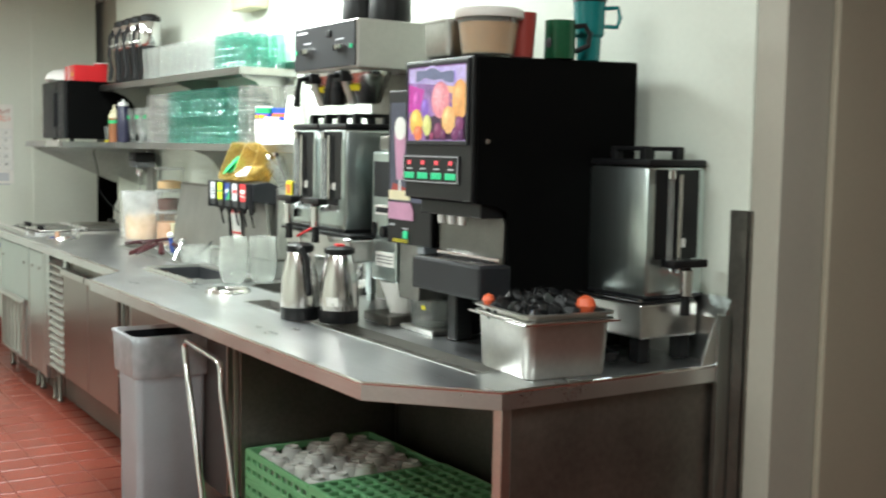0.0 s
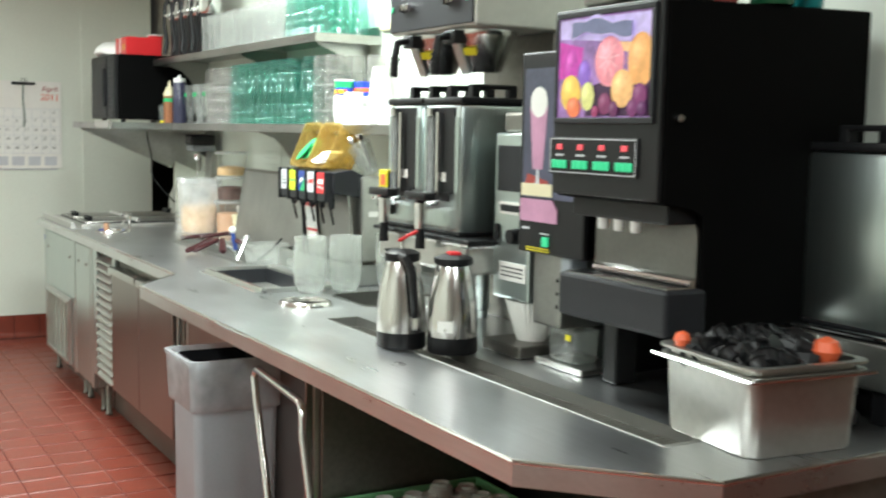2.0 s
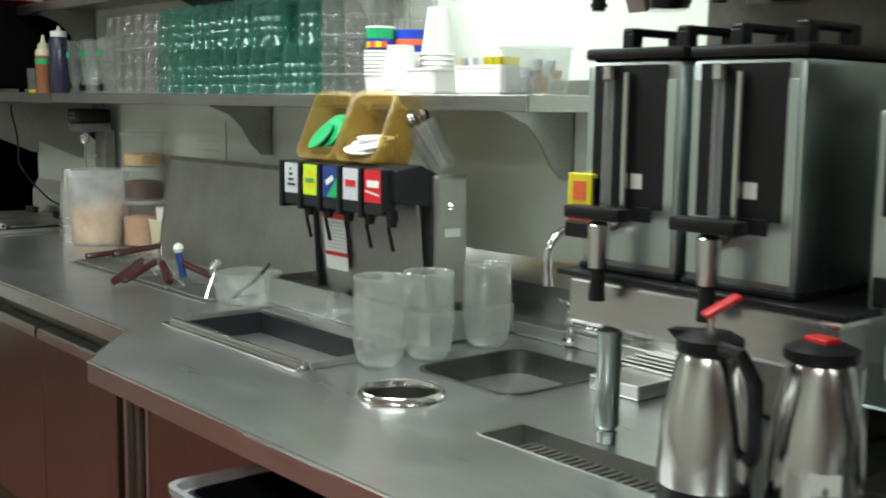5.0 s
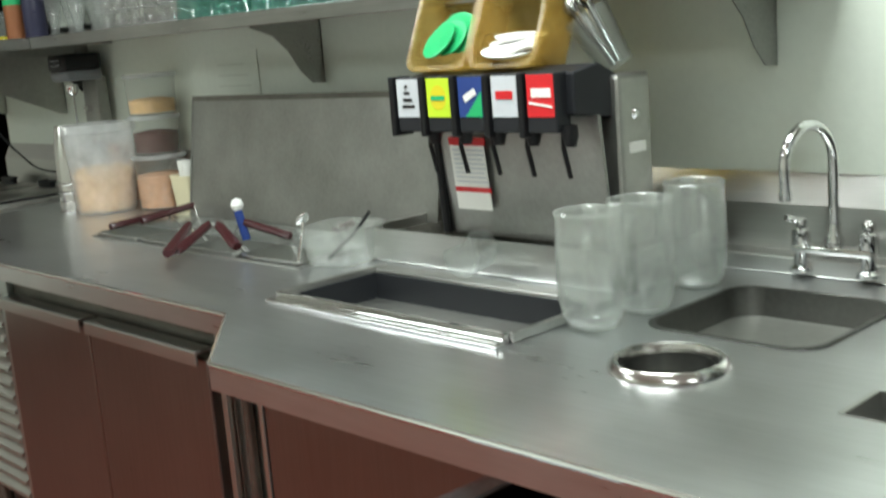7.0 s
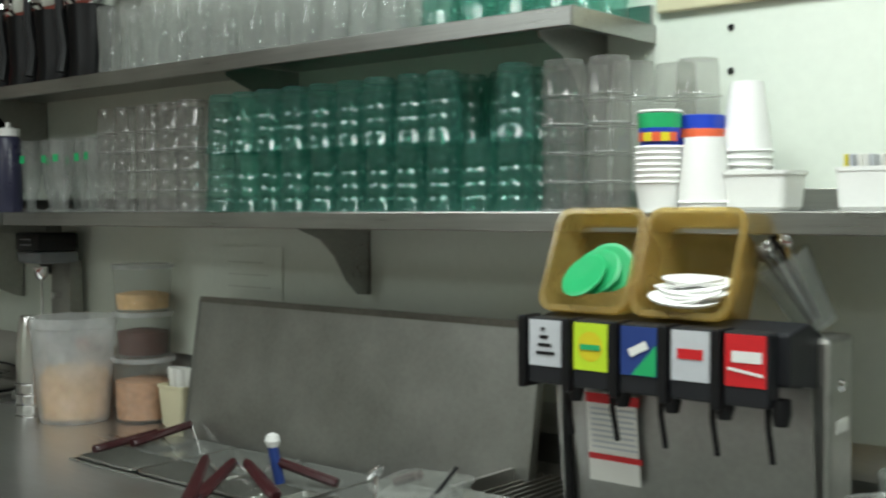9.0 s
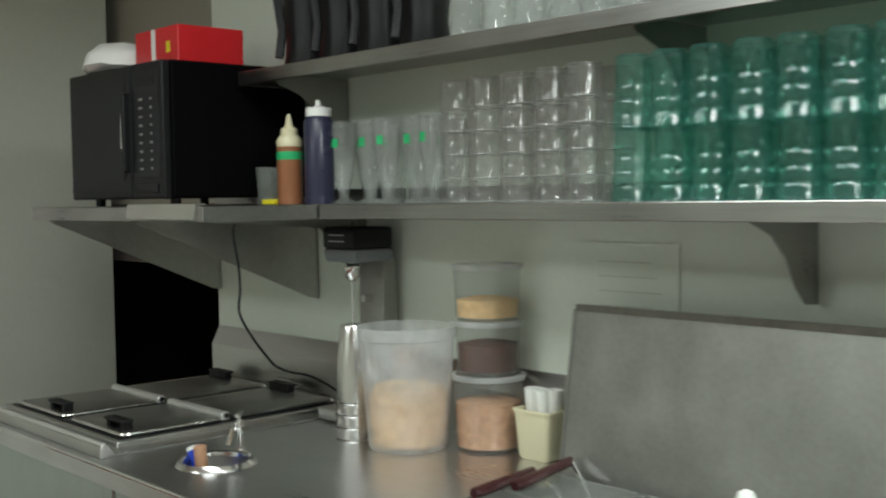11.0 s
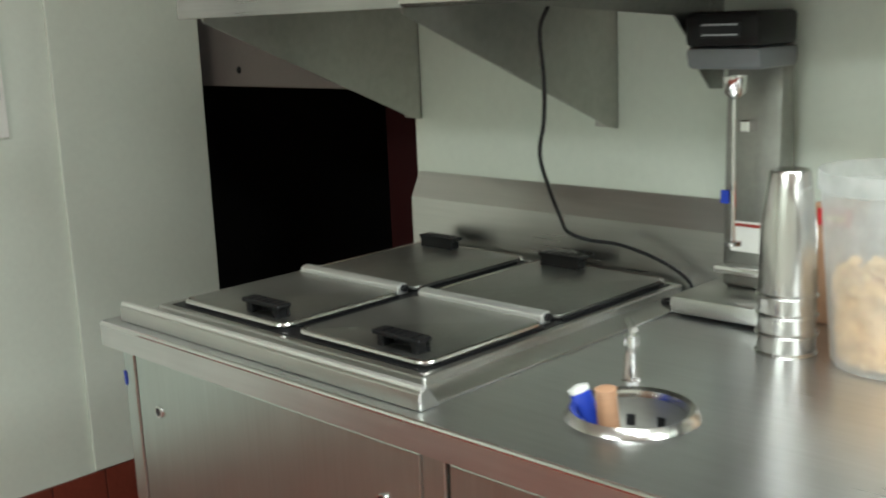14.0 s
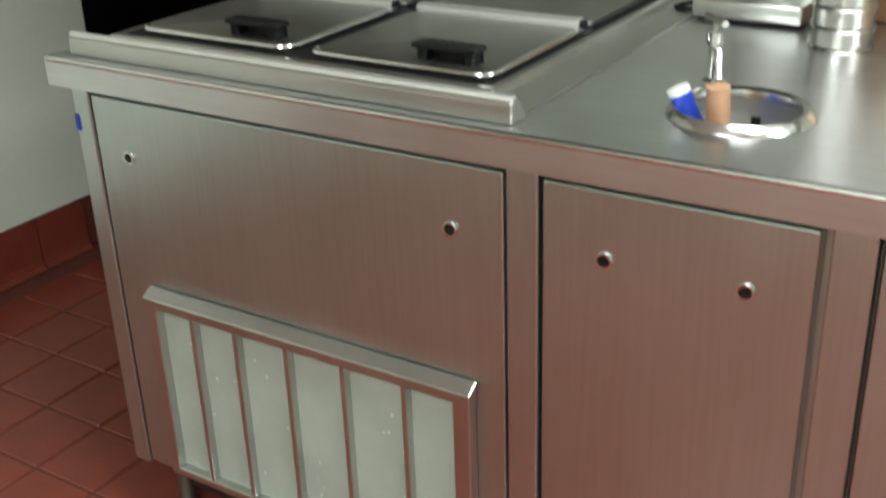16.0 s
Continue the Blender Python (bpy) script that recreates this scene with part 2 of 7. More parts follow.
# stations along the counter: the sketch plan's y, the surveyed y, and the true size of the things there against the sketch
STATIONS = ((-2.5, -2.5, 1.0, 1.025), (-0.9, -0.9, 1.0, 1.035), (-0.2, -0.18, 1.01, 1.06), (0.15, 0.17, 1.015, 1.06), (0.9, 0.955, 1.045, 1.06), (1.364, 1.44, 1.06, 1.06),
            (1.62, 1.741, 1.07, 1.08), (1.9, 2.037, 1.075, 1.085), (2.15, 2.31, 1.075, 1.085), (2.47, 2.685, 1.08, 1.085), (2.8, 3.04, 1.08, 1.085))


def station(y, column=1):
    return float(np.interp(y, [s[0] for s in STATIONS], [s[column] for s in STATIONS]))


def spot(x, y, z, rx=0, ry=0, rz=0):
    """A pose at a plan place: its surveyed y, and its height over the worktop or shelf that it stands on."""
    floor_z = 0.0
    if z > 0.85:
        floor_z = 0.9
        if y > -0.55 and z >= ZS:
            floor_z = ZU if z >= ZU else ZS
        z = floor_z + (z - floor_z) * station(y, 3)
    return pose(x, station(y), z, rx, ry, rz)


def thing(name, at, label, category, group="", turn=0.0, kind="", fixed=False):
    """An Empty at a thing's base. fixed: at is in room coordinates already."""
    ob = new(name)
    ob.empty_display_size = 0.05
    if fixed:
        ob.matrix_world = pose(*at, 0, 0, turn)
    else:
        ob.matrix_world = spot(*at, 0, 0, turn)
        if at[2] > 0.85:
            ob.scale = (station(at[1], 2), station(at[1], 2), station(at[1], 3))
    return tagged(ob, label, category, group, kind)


def solid(name, bm, m, label, category="", kind="structure", smooth=False):
    return tagged(part(name, bm, m, None, smooth=smooth), label, category, "", kind)


def shift(bm, v):
    bmesh.ops.translate(bm, verts=bm.verts, vec=v)
    return bm


def spun(bm, rx=0, ry=0, rz=0, at=(0, 0, 0)):
    bmesh.ops.transform(bm, matrix=pose(*at, rx, ry, rz), verts=bm.verts)
    return bm


def join(*bms):
    out = bms[0]
    for b in bms[1:]:
        me = bpy.data.meshes.new("join")
        b.to_mesh(me)
        out.from_mesh(me)
        b.free()
        bpy.data.meshes.remove(me)
    return out


def box(x0, x1, y0, y1, z0, z1, bevel=0.004, seg=2):
    bm = bmesh.new()
    bmesh.ops.create_cube(bm, size=1)
    for v in bm.verts:
        v.co = ((x0 + x1) / 2 + v.co.x * (x1 - x0), (y0 + y1) / 2 + v.co.y * (y1 - y0), (z0 + z1) / 2 + v.co.z * (z1 - z0))
    b = min(bevel, 0.45 * min(abs(x1 - x0), abs(y1 - y0), abs(z1 - z0)))
    if b > 0:
        bmesh.ops.bevel(bm, geom=bm.edges[:], offset=b, segments=seg, affect="EDGES", profile=0.5)
    return bm


def lathe(profile, n=24, at=(0, 0, 0), squash=1.0):
    """Turns (radius, height) pairs round the upright axis."""
    bm = bmesh.new()
    rings = []
    for r, z in profile:
        if r < 1e-5:
            rings.append([bm.verts.new((at[0], at[1], at[2] + z))])
        else:
            rings.append([bm.verts.new((at[0] + r * math.cos(a), at[1] + squash * r * math.sin(a), at[2] + z)) for a in [2 * math.pi * i / n for i in range(n)]])
    for a, b in zip(rings, rings[1:]):
        for i in range(n):
            j = (i + 1) % n
            if len(a) > 1 and len(b) > 1:
                bm.faces.new((a[i], a[j], b[j], b[i]))
            elif len(a) > 1:
                bm.faces.new((a[i], a[j], b[0]))
            elif len(b) > 1:
                bm.faces.new((a[0], b[j], b[i]))
    return bm


def tube(points, r, n=8, caps=True):
    """A round bar along a line of points."""
    bm = bmesh.new()
    pts = [Vector(p) for p in points]
    rings = []
    up = None
    for i, p in enumerate(pts):
        d = (pts[min(i + 1, len(pts) - 1)] - pts[max(i - 1, 0)]).normalized()
        if up is None:
            up = Vector((0, 0, 1)) if abs(d.z) < 0.9 else Vector((1, 0, 0))
        s = d.cross(up).normalized()
        up = s.cross(d).normalized()
        rings.append([bm.verts.new(p + r * (math.cos(a) * s + math.sin(a) * up)) for a in [2 * math.pi * k / n for k in range(n)]])
    for a, b in zip(rings, rings[1:]):
        for k in range(n):
            bm.faces.new((a[k], a[(k + 1) % n], b[(k + 1) % n], b[k]))
    if caps:
        bm.faces.new(rings[0])
        bm.faces.new(rings[-1])
    return bm


def prism(poly, a0, a1, axis="z", bevel=0.0):
    """A polygon pulled along an axis. poly: (x, y) for z, (x, z) for y, (y, z) for x."""
    put = {"z": lambda u, v, w: (u, v, w), "y": lambda u, v, w: (u, w, v), "x": lambda u, v, w: (w, u, v)}[axis]
    bm = bmesh.new()
    lo = [bm.verts.new(put(u, v, a0)) for u, v in poly]
    hi = [bm.verts.new(put(u, v, a1)) for u, v in poly]
    bm.faces.new(lo)
    bm.faces.new(hi)
    for i in range(len(poly)):
        j = (i + 1) % len(poly)
        bm.faces.new((lo[i], lo[j], hi[j], hi[i]))
    if bevel:
        bmesh.ops.bevel(bm, geom=bm.edges[:], offset=bevel, segments=2, affect="EDGES", profile=0.5)
    return bm


def rounded(x0, x1, y0, y1, r, n=5):
    """The outline of a rectangle with round corners."""
    out = []
    for cx, cy, a0 in ((x1 - r, y1 - r, 0), (x0 + r, y1 - r, 90), (x0 + r, y0 + r, 180), (x1 - r, y0 + r, 270)):
        for i in range(n + 1):
            a = radians(a0 + 90 * i / n)
            out.append((cx + r * math.cos(a), cy + r * math.sin(a)))
    return out


def tub(outline, z0, z1, draft=0.0, wall=0.003, rim=0.0, rimh=0.006):
    """An open vessel: outline at its mouth, narrowing downwards by draft, with a rolled rim."""
    cx, cy = sum(p[0] for p in outline) / len(outline), sum(p[1] for p in outline) / len(outline)

    def ring(bm, grow, z):
        vs = []
        for x, y in outline:
            d = Vector((x - cx, y - cy))
            k = 1 + grow / max(d.length, 1e-6)
            vs.append(bm.verts.new((cx + d.x * k, cy + d.y * k, z)))
        return vs

    bm = bmesh.new()
    steps = [(-draft - 0.006, z0), (-draft, z0 + 0.006), (0, z1 - rimh)]
    steps += [(rim, z1 - rimh), (rim, z1), (-wall, z1)] if rim else [(0, z1), (-wall, z1)]
    steps += [(-draft - wall, z0 + 0.008), (-draft - wall - 0.006, z0 + wall)]
    rings = [ring(bm, g, z) for g, z in steps]
    k = len(outline)
    for a, b in zip(rings, rings[1:]):
        for i in range(k):
            bm.faces.new((a[i], a[(i + 1) % k], b[(i + 1) % k], b[i]))
    bm.faces.new(rings[0])
    bm.faces.new(rings[-1])
    return bm


def circle(cx, cy, r, n=28):
    return [(cx + r * math.cos(2 * math.pi * i / n), cy + r * math.sin(2 * math.pi * i / n)) for i in range(n)]


def sheet(outer, holes, z, drop):
    """A folded sheet with holes: flat top, and a lip that goes down by drop round the outside."""
    bm = bmesh.new()
    edges, first = [], None
    for loop in (outer, *holes):
        vs = [bm.verts.new((x, y, z)) for x, y in loop]
        es = [bm.edges.new((vs[i], vs[(i + 1) % len(vs)])) for i in range(len(vs))]
        edges += es
        first = first or es
    bmesh.ops.triangle_fill(bm, use_beauty=True, use_dissolve=False, edges=edges)
    got = bmesh.ops.extrude_edge_only(bm, edges=first)["geom"]
    bmesh.ops.translate(bm, verts=[g for g in got if isinstance(g, bmesh.types.BMVert)], vec=(0, 0, -drop))
    return bm


def words(text, size, m, parent, at, turn, name="lettering", depth=0.0006, label=""):
    """Raised lettering in the built-in font, turned into a mesh."""
    cu = bpy.data.curves.new("text", "FONT")
    cu.body, cu.size, cu.extrude, cu.align_x, cu.align_y = text, size, depth, "CENTER", "CENTER"
    tmp = new("text", cu)
    dg = bpy.context.evaluated_depsgraph_get()
    me = bpy.data.meshes.new_from_object(tmp.evaluated_get(dg))
    bpy.data.objects.remove(tmp)
    me.materials.clear()
    me.materials.append(m)
    ob = new(name, me)
    ob.parent = parent
    ob.matrix_basis = pose(*at, *turn)
    if label:
        ob["label"] = label
    return ob



# ---- the room ----
XW, Y0, Y1, YF = 0.99, -2.54, 3.075, 4.17
solid("floor", box(-3.0, 3.2, -7.0, 5.2, -0.2, -0.0035, 0), GROUT, "red quarry tile floor with dark grout")
solid("ceiling", box(-3.0, 3.2, -7.0, 5.2, CEIL, CEIL + 0.1, 0), CEILM, "white lay-in ceiling of the kitchen")
solid("wall_east", box(XW, XW + 0.14, Y0, Y1, 0, CEIL, 0.004), WALL, "pale green-white painted wall behind the counter")
solid("wall_north", box(-3.0, 1.15, YF, YF + 0.12, 0, CEIL, 0.004), WALL, "pale green-white painted wall with a calendar")
solid("wall_panel", box(0.673, 1.152, YF - 0.012, YF - 0.001, 0.152, CEIL - 0.003, 0.003), WALL, "smooth washable panel beside the passage")
# unseen walls added to close the room, their tones set for bounce light
solid("wall_west", box(-3.12, -3.0, -7.0, 5.2, 0, CEIL, 0), WALL, "unseen closing wall across the aisle, pale to brighten reflections")
solid("wall_south", box(-3.0, 3.2, -7.12, -7.0, 0, CEIL, 0), WALL_END, "unseen closing wall behind the start, darkened to cut fill light")
# the shade on this face is part of its grey-beige colour
solid("wall_end", box(XW + 0.002, 3.2, Y0 - 0.1, Y0 - 0.002, 0, CEIL - 0.002, 0.004), WALL_END, "grey-beige wall end, its shade put into the colour")
solid("wall_return", box(1.16, 3.1, Y0 - 0.125, Y0 - 0.102, 0, CEIL - 0.004, 0.006), DOORPAINT, "tan painted door casing")
solid("wall_far_east", box(3.2, 3.32, -7.0, 5.2, 0, CEIL, 0), WALL_END, "plain wall that closes the side room")
# the recess beyond the counter's end, its darkness put into the wall colours
# lower part of the wall, its shade put into a taupe colour
solid("wall_recess_head", box(1.22, 1.3, 1.5, 5.1, 1.235, 1.47, 0.004), TAUPE, "panel over the recess, shade put into its taupe colour")
solid("wall_recess_upper", box(1.22, 1.3, 1.5, 5.1, 1.47, CEIL - 0.002, 0), WALL_END, "grey-beige painted wall above the recess")
solid("wall_recess_back", box(2.6, 2.66, 1.5, 5.1, 0, CEIL - 0.002, 0), NEARBLACK, "recess back, its darkness put into the colour")
solid("wall_recess_side", box(1.8, 1.84, 1.5, 4.05, 0, CEIL - 0.002, 0), DARKROOM, "red-brown panel, recess darkness put into its colour")
solid("wall_recess_end", box(1.1, 2.6, 4.9, 4.96, 0, CEIL - 0.002, 0), NEARBLACK, "recess end, its darkness put into the colour")
solid("wall_recess_south", box(1.14, 2.6, 1.44, 1.5, 0, CEIL - 0.002, 0), NEARBLACK, "recess side, its darkness put into the colour")
solid("wall_recess_top", box(1.302, 2.6, 1.5, 4.9, 1.235, 1.275, 0), NEARBLACK, "recess underside, its darkness put into the colour")
# quarry tile cove base
base = solid("baseboard", prism([(YF - 0.006, 0.0), (YF - 0.006, 0.148), (YF - 0.001, 0.148), (YF - 0.001, 0.0)], -3.0, 1.15, "x"), GROUT, "red quarry tile cove base along the wall")
for lx, ly, lw in LAMPS:
    lamp = thing("ceiling_light", (lx, ly, CEIL - 0.03), "recessed fluorescent ceiling light with a white frame", "ceiling light", "ceiling lights", fixed=True)
    part("frame", join(box(-0.3, -0.26, -0.62, 0.62, 0, 0.03, 0.003), box(0.26, 0.3, -0.62, 0.62, 0, 0.03, 0.003), box(-0.26, 0.26, -0.62, -0.585, 0, 0.03, 0.003), box(-0.26, 0.26, 0.585, 0.62, 0, 0.03, 0.003)), WHITE, lamp)

# ---- the long counter ----
outer = [(-0.018, 0.05), (0.18, 0.303), (0.18, 3.09), (0.955, 3.09), (0.955, -2.5), (0.235, -2.5), (0.0, -2.25)]
trench = [(0.287, -2.3), (0.385, -2.3), (0.385, -0.845), (0.287, -0.845)]
sink = rounded(0.49, 0.79, -0.7, -0.41, 0.05)
chute = circle(0.337, -0.567, 0.07)
well = [(0.3, -0.285), (0.54, -0.285), (0.54, 0.292), (0.3, 0.292)]
topping = [(0.5, 0.5), (0.79, 0.5), (0.79, 1.445), (0.5, 1.445)]
dipper = circle(0.37, 2.057, 0.072)
worktop = thing("worktop", (0.4, 0.0, 0.855), "long brushed stainless steel worktop with sinks and drains", "worktop", fixed=True)


def low(bm):
    return shift(bm, (-0.4, 0, -0.855))


part("top", low(sheet(outer, (trench, sink, chute, well, topping, dipper), 0.9, 0.045)), TOP, worktop)
part("front_edge", low(tube([(0.002, -2.25, 0.897), (-0.016, 0.05, 0.897), (0.182, 0.303, 0.897), (0.182, 3.088, 0.897)], 0.0045)), CHROME, worktop, "polished rolled edge")
part("end_edge", low(tube([(0.002, -2.25, 0.897), (0.236, -2.498, 0.897), (0.95, -2.498, 0.897)], 0.0045)), CHROME, worktop, "polished rolled edge")
part("backsplash", low(prism([(0.956, 0.9), (0.956, 1.02), (0.984, 1.075), (0.989, 1.075), (0.989, 0.9)], -2.5, 3.062, "y")), STEEL, worktop, "folded steel splashback")
part("splash_ledge", low(box(0.9, 0.958, -1.0, 0.2, 0.9005, 0.935, 0.004)), STEEL, worktop)
part("trench_pan", low(tub(trench, 0.85, 0.902, 0.004, 0.002, 0.006, 0.004)), STEEL, worktop)
slats = [box(0.293, 0.38, y, y + 0.005, 0.876, 0.88, 0) for y in np.arange(-2.28, -0.88, 0.016)]
part("trench_grille", low(join(*slats)), DARKSTEEL, worktop, "slotted drain grille")
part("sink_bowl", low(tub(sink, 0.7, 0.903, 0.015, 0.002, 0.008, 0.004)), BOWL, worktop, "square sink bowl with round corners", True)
part("drain", low(lathe([(0.0, 0.0), (0.022, 0.0), (0.026, 0.004), (0.03, 0.0)], 16, (0.64, -0.555, 0.704))), CHROME, worktop)
part("chute_ring", low(lathe([(0.0685, -0.06), (0.0685, 0.004), (0.071, 0.012), (0.077, 0.014), (0.084, 0.008), (0.086, 0.0005)], 40, (0.337, -0.567, 0.9))), POLISHED, worktop, "polished ring of a waste chute", True)
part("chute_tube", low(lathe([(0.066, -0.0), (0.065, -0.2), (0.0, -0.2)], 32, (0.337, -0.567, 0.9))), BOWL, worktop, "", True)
part("dipper_ring", low(lathe([(0.071, -0.03), (0.071, 0.001), (0.073, 0.009), (0.081, 0.012), (0.087, 0.006), (0.09, 0.0005)], 40, (0.37, 2.057, 0.9))), POLISHED, worktop, "polished ring of a dipper well", True)
part("dipper_bowl", low(lathe([(0.0705, 0.0), (0.068, -0.09), (0.055, -0.1), (0.0, -0.1)], 32, (0.37, 2.057, 0.9))), STEEL, worktop, "", True)
# black boxes for the dark inside the bowl's slots
for k in range(10):
    a = 2 * math.pi * k / 10
    part("slot", low(spun(box(-0.0006, 0.002, -0.006, 0.006, -0.008, 0.008, 0.0), rz=math.degrees(a), at=(0.37 + 0.068 * math.cos(a), 2.057 + 0.068 * math.sin(a), 0.868))), BLACK, worktop)
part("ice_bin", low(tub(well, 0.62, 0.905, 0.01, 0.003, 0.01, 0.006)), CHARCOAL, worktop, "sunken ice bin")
part("bin_front_rail", low(join(box(0.272, 0.294, -0.3, 0.306, 0.9005, 0.908, 0.003), box(0.294, 0.308, -0.295, 0.302, 0.9005, 0.918, 0.003))), CHROME, worktop, "bright double rail before the ice bin")
for ya in (0.294, -0.302):
    part("bin_side_rail", low(box(0.308, 0.58, ya, ya + 0.008, 0.9005, 0.918, 0.003)), STEEL, worktop)
part("bin_back_rail", low(box(0.542, 0.58, -0.293, 0.293, 0.9005, 0.914, 0.003)), STEEL, worktop)
part("topping_well", low(tub(topping, 0.74, 0.904, 0.005, 0.003, 0.008, 0.005)), STEEL, worktop, "sunken well for topping pans")

# base cabinets below the worktop
Z0 = 0.852


def cabinet(name, y0, y1, xf, label, zb=0.16):
    c = thing(name, ((xf + 0.95) / 2, (y0 + y1) / 2, 0), label, "cabinet", fixed=True)
    o = Vector(((xf + 0.95) / 2, (y0 + y1) / 2, 0))

    def add(nm, bm, m, lb="", parent=c, smooth=False):
        return part(nm, shift(bm, -o), m, parent, lb, smooth)

    add("carcass", box(xf + 0.022, 0.95, y0, y1, zb, Z0, 0.003), DULL)
    # feet take dark steel for the shade they stand in
    for fx in (xf + 0.06, 0.9):
        for fy in (y0 + 0.05, y1 - 0.05):
            add("foot", lathe([(0.018, 0.0), (0.02, 0.012), (0.014, 0.02), (0.016, zb + 0.002)], 14, (fx, fy, 0)), DARKSTEEL, "", c, True)
    # dark strip added where only shade lies below the carcass
    add("kick_plate", box(xf + 0.1, xf + 0.11, y0 + 0.01, y1 - 0.01, 0.012, zb, 0.001), DARKSTEEL, "dark strip added for the shade under the cabinet")
    return c, add


def hole_rim(add, x, y, z):
    # flat black disc paints the hole's inner dark
    add("finger_hole", spun(lathe([(0.0, 0.0), (0.008, 0.0)], 20), ry=-90, at=(x - 0.002, y, z)), BLACK, "dark finger hole")
    add("hole_rim", spun(lathe([(0.0078, -0.001), (0.008, 0.003), (0.0105, 0.003), (0.011, -0.001)], 20), ry=-90, at=(x - 0.001, y, z)), CHROME, "", smooth=True)


XF = 0.22
cab, add = cabinet("ice_cream_cabinet", 2.255, 3.085, XF, "stainless steel ice cream dipping cabinet with a vent grille", 0.13)
add("panel", box(XF - 0.001, XF + 0.021, 2.302, 3.046, 0.14, 0.833, 0.003), STEEL_V, "removable front panel")
add("corner_post", box(XF - 0.002, XF + 0.021, 3.051, 3.088, 0.132, Z0, 0.003), STEEL_V)
add("stile", box(XF - 0.004, XF + 0.021, 2.252, 2.297, 0.132, Z0, 0.003), STEEL_V)
add("head_rail", box(XF + 0.002, XF + 0.021, 2.297, 3.051, 0.836, Z0, 0.001), STEEL_V)
hole_rim(add, XF - 0.001, 2.977, 0.74)
hole_rim(add, XF - 0.001, 2.382, 0.74)
VB, VT = 0.165, 0.497
grille = add("vent_frame", join(prism([(XF - 0.004, VT + 0.022), (XF - 0.026, VT + 0.008), (XF - 0.026, VT - 0.008), (XF - 0.004, VT - 0.008)], 2.345, 2.973, "y", 0.002), box(XF - 0.022, XF - 0.002, 2.347, 2.376, VB, VT - 0.006, 0.003),
                                box(XF - 0.022, XF - 0.002, 2.95, 2.971, VB, VT - 0.006, 0.003), box(XF - 0.022, XF - 0.002, 2.347, 2.971, VB - 0.012, VB + 0.004, 0.003)), STEEL, "sloping-topped vent frame")
add("vent_screen", box(XF - 0.005, XF - 0.0015, 2.374, 2.952, VB, VT, 0), SCREEN, "grey-green dusty filter screen")
for yy in (2.46, 2.57, 2.678, 2.782, 2.874):
    add("vent_bar", box(XF - 0.02, XF - 0.004, yy - 0.0045, yy + 0.0045, VB, VT - 0.004, 0.002), STEEL)
rnd = random.Random(21)
for k in range(26):
    yy, zz, rr = rnd.uniform(2.39, 2.9), rnd.uniform(VB + 0.02, VT - 0.06), rnd.uniform(0.0012, 0.003)
    if min(abs(yy - q) for q in (2.46, 2.57, 2.678, 2.782, 2.874)) > 0.01:
        add("lint_speck", spun(lathe([(0.0, 0.0012), (rr, 0.0)], 7, squash=rnd.uniform(0.5, 1.3)), ry=-90, at=(XF - 0.0052, yy, zz)), PAPER)
add("sticker", box(XF - 0.004, XF - 0.0021, 3.079, 3.0875, 0.77, 0.797, 0), BLUE, "small blue square sticker")

cab, add = cabinet("access_cabinet", 1.85, 2.25, XF, "stainless steel access cabinet under the dipper well", 0.13)
add("panel", box(XF - 0.001, XF + 0.021, 1.912, 2.247, 0.14, 0.833, 0.003), STEEL_V, "removable front panel")
add("stile", box(XF - 0.002, XF + 0.021, 1.852, 1.9, 0.13, Z0, 0.003), STEEL_V)
add("head_rail", box(XF + 0.002, XF + 0.021, 1.9, 2.247, 0.836, Z0, 0.001), STEEL_V)
hole_rim(add, XF - 0.001, 2.162, 0.743)
hole_rim(add, XF - 0.001, 1.987, 0.743)

cab, add = cabinet("refrigerated_cabinet", 0.42, 1.848, XF, "two-door stainless steel refrigerated cabinet with a louvred grille", 0.2)
add("grille_frame", join(box(XF, XF + 0.02, 1.765, 1.846, 0.21, 0.845, 0.002), box(XF, XF + 0.02, 1.4, 1.45, 0.21, 0.845, 0.002)), STEEL_V)
for k in range(15):
    z = 0.225 + 0.0405 * k
    add("louvre", prism([(XF + 0.02, z), (XF - 0.008, z - 0.004), (XF - 0.006, z + 0.004), (XF + 0.02, z + 0.026)], 1.452, 1.763, "y"), STEEL)
# black sheet for the shade behind the louvres
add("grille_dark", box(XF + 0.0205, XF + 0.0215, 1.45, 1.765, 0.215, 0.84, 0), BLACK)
for y0, y1 in ((0.927, 1.395), (0.43, 0.921)):
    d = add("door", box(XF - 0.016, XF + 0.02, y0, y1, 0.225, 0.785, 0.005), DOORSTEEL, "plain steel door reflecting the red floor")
    part("handle", shift(join(box(XF - 0.034, XF - 0.028, y0 + 0.01, y1 - 0.01, 0.772, 0.802, 0.002), box(XF - 0.03, XF + 0.01, y0 + 0.01, y1 - 0.01, 0.796, 0.803, 0.002)), -Vector(((XF + 0.95) / 2, (0.42 + 1.848) / 2, 0))), STEEL, d, "full-width folded pull")
# dark sheet for the shade in the gap over the doors
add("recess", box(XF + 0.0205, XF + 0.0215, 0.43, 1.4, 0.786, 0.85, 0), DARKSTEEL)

cab, add = cabinet("ice_bin_cabinet", -0.86, 0.412, XF, "stainless steel cabinet under the ice bin", 0.18)
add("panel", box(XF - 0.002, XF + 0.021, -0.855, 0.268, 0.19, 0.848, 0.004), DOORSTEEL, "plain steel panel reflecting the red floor")
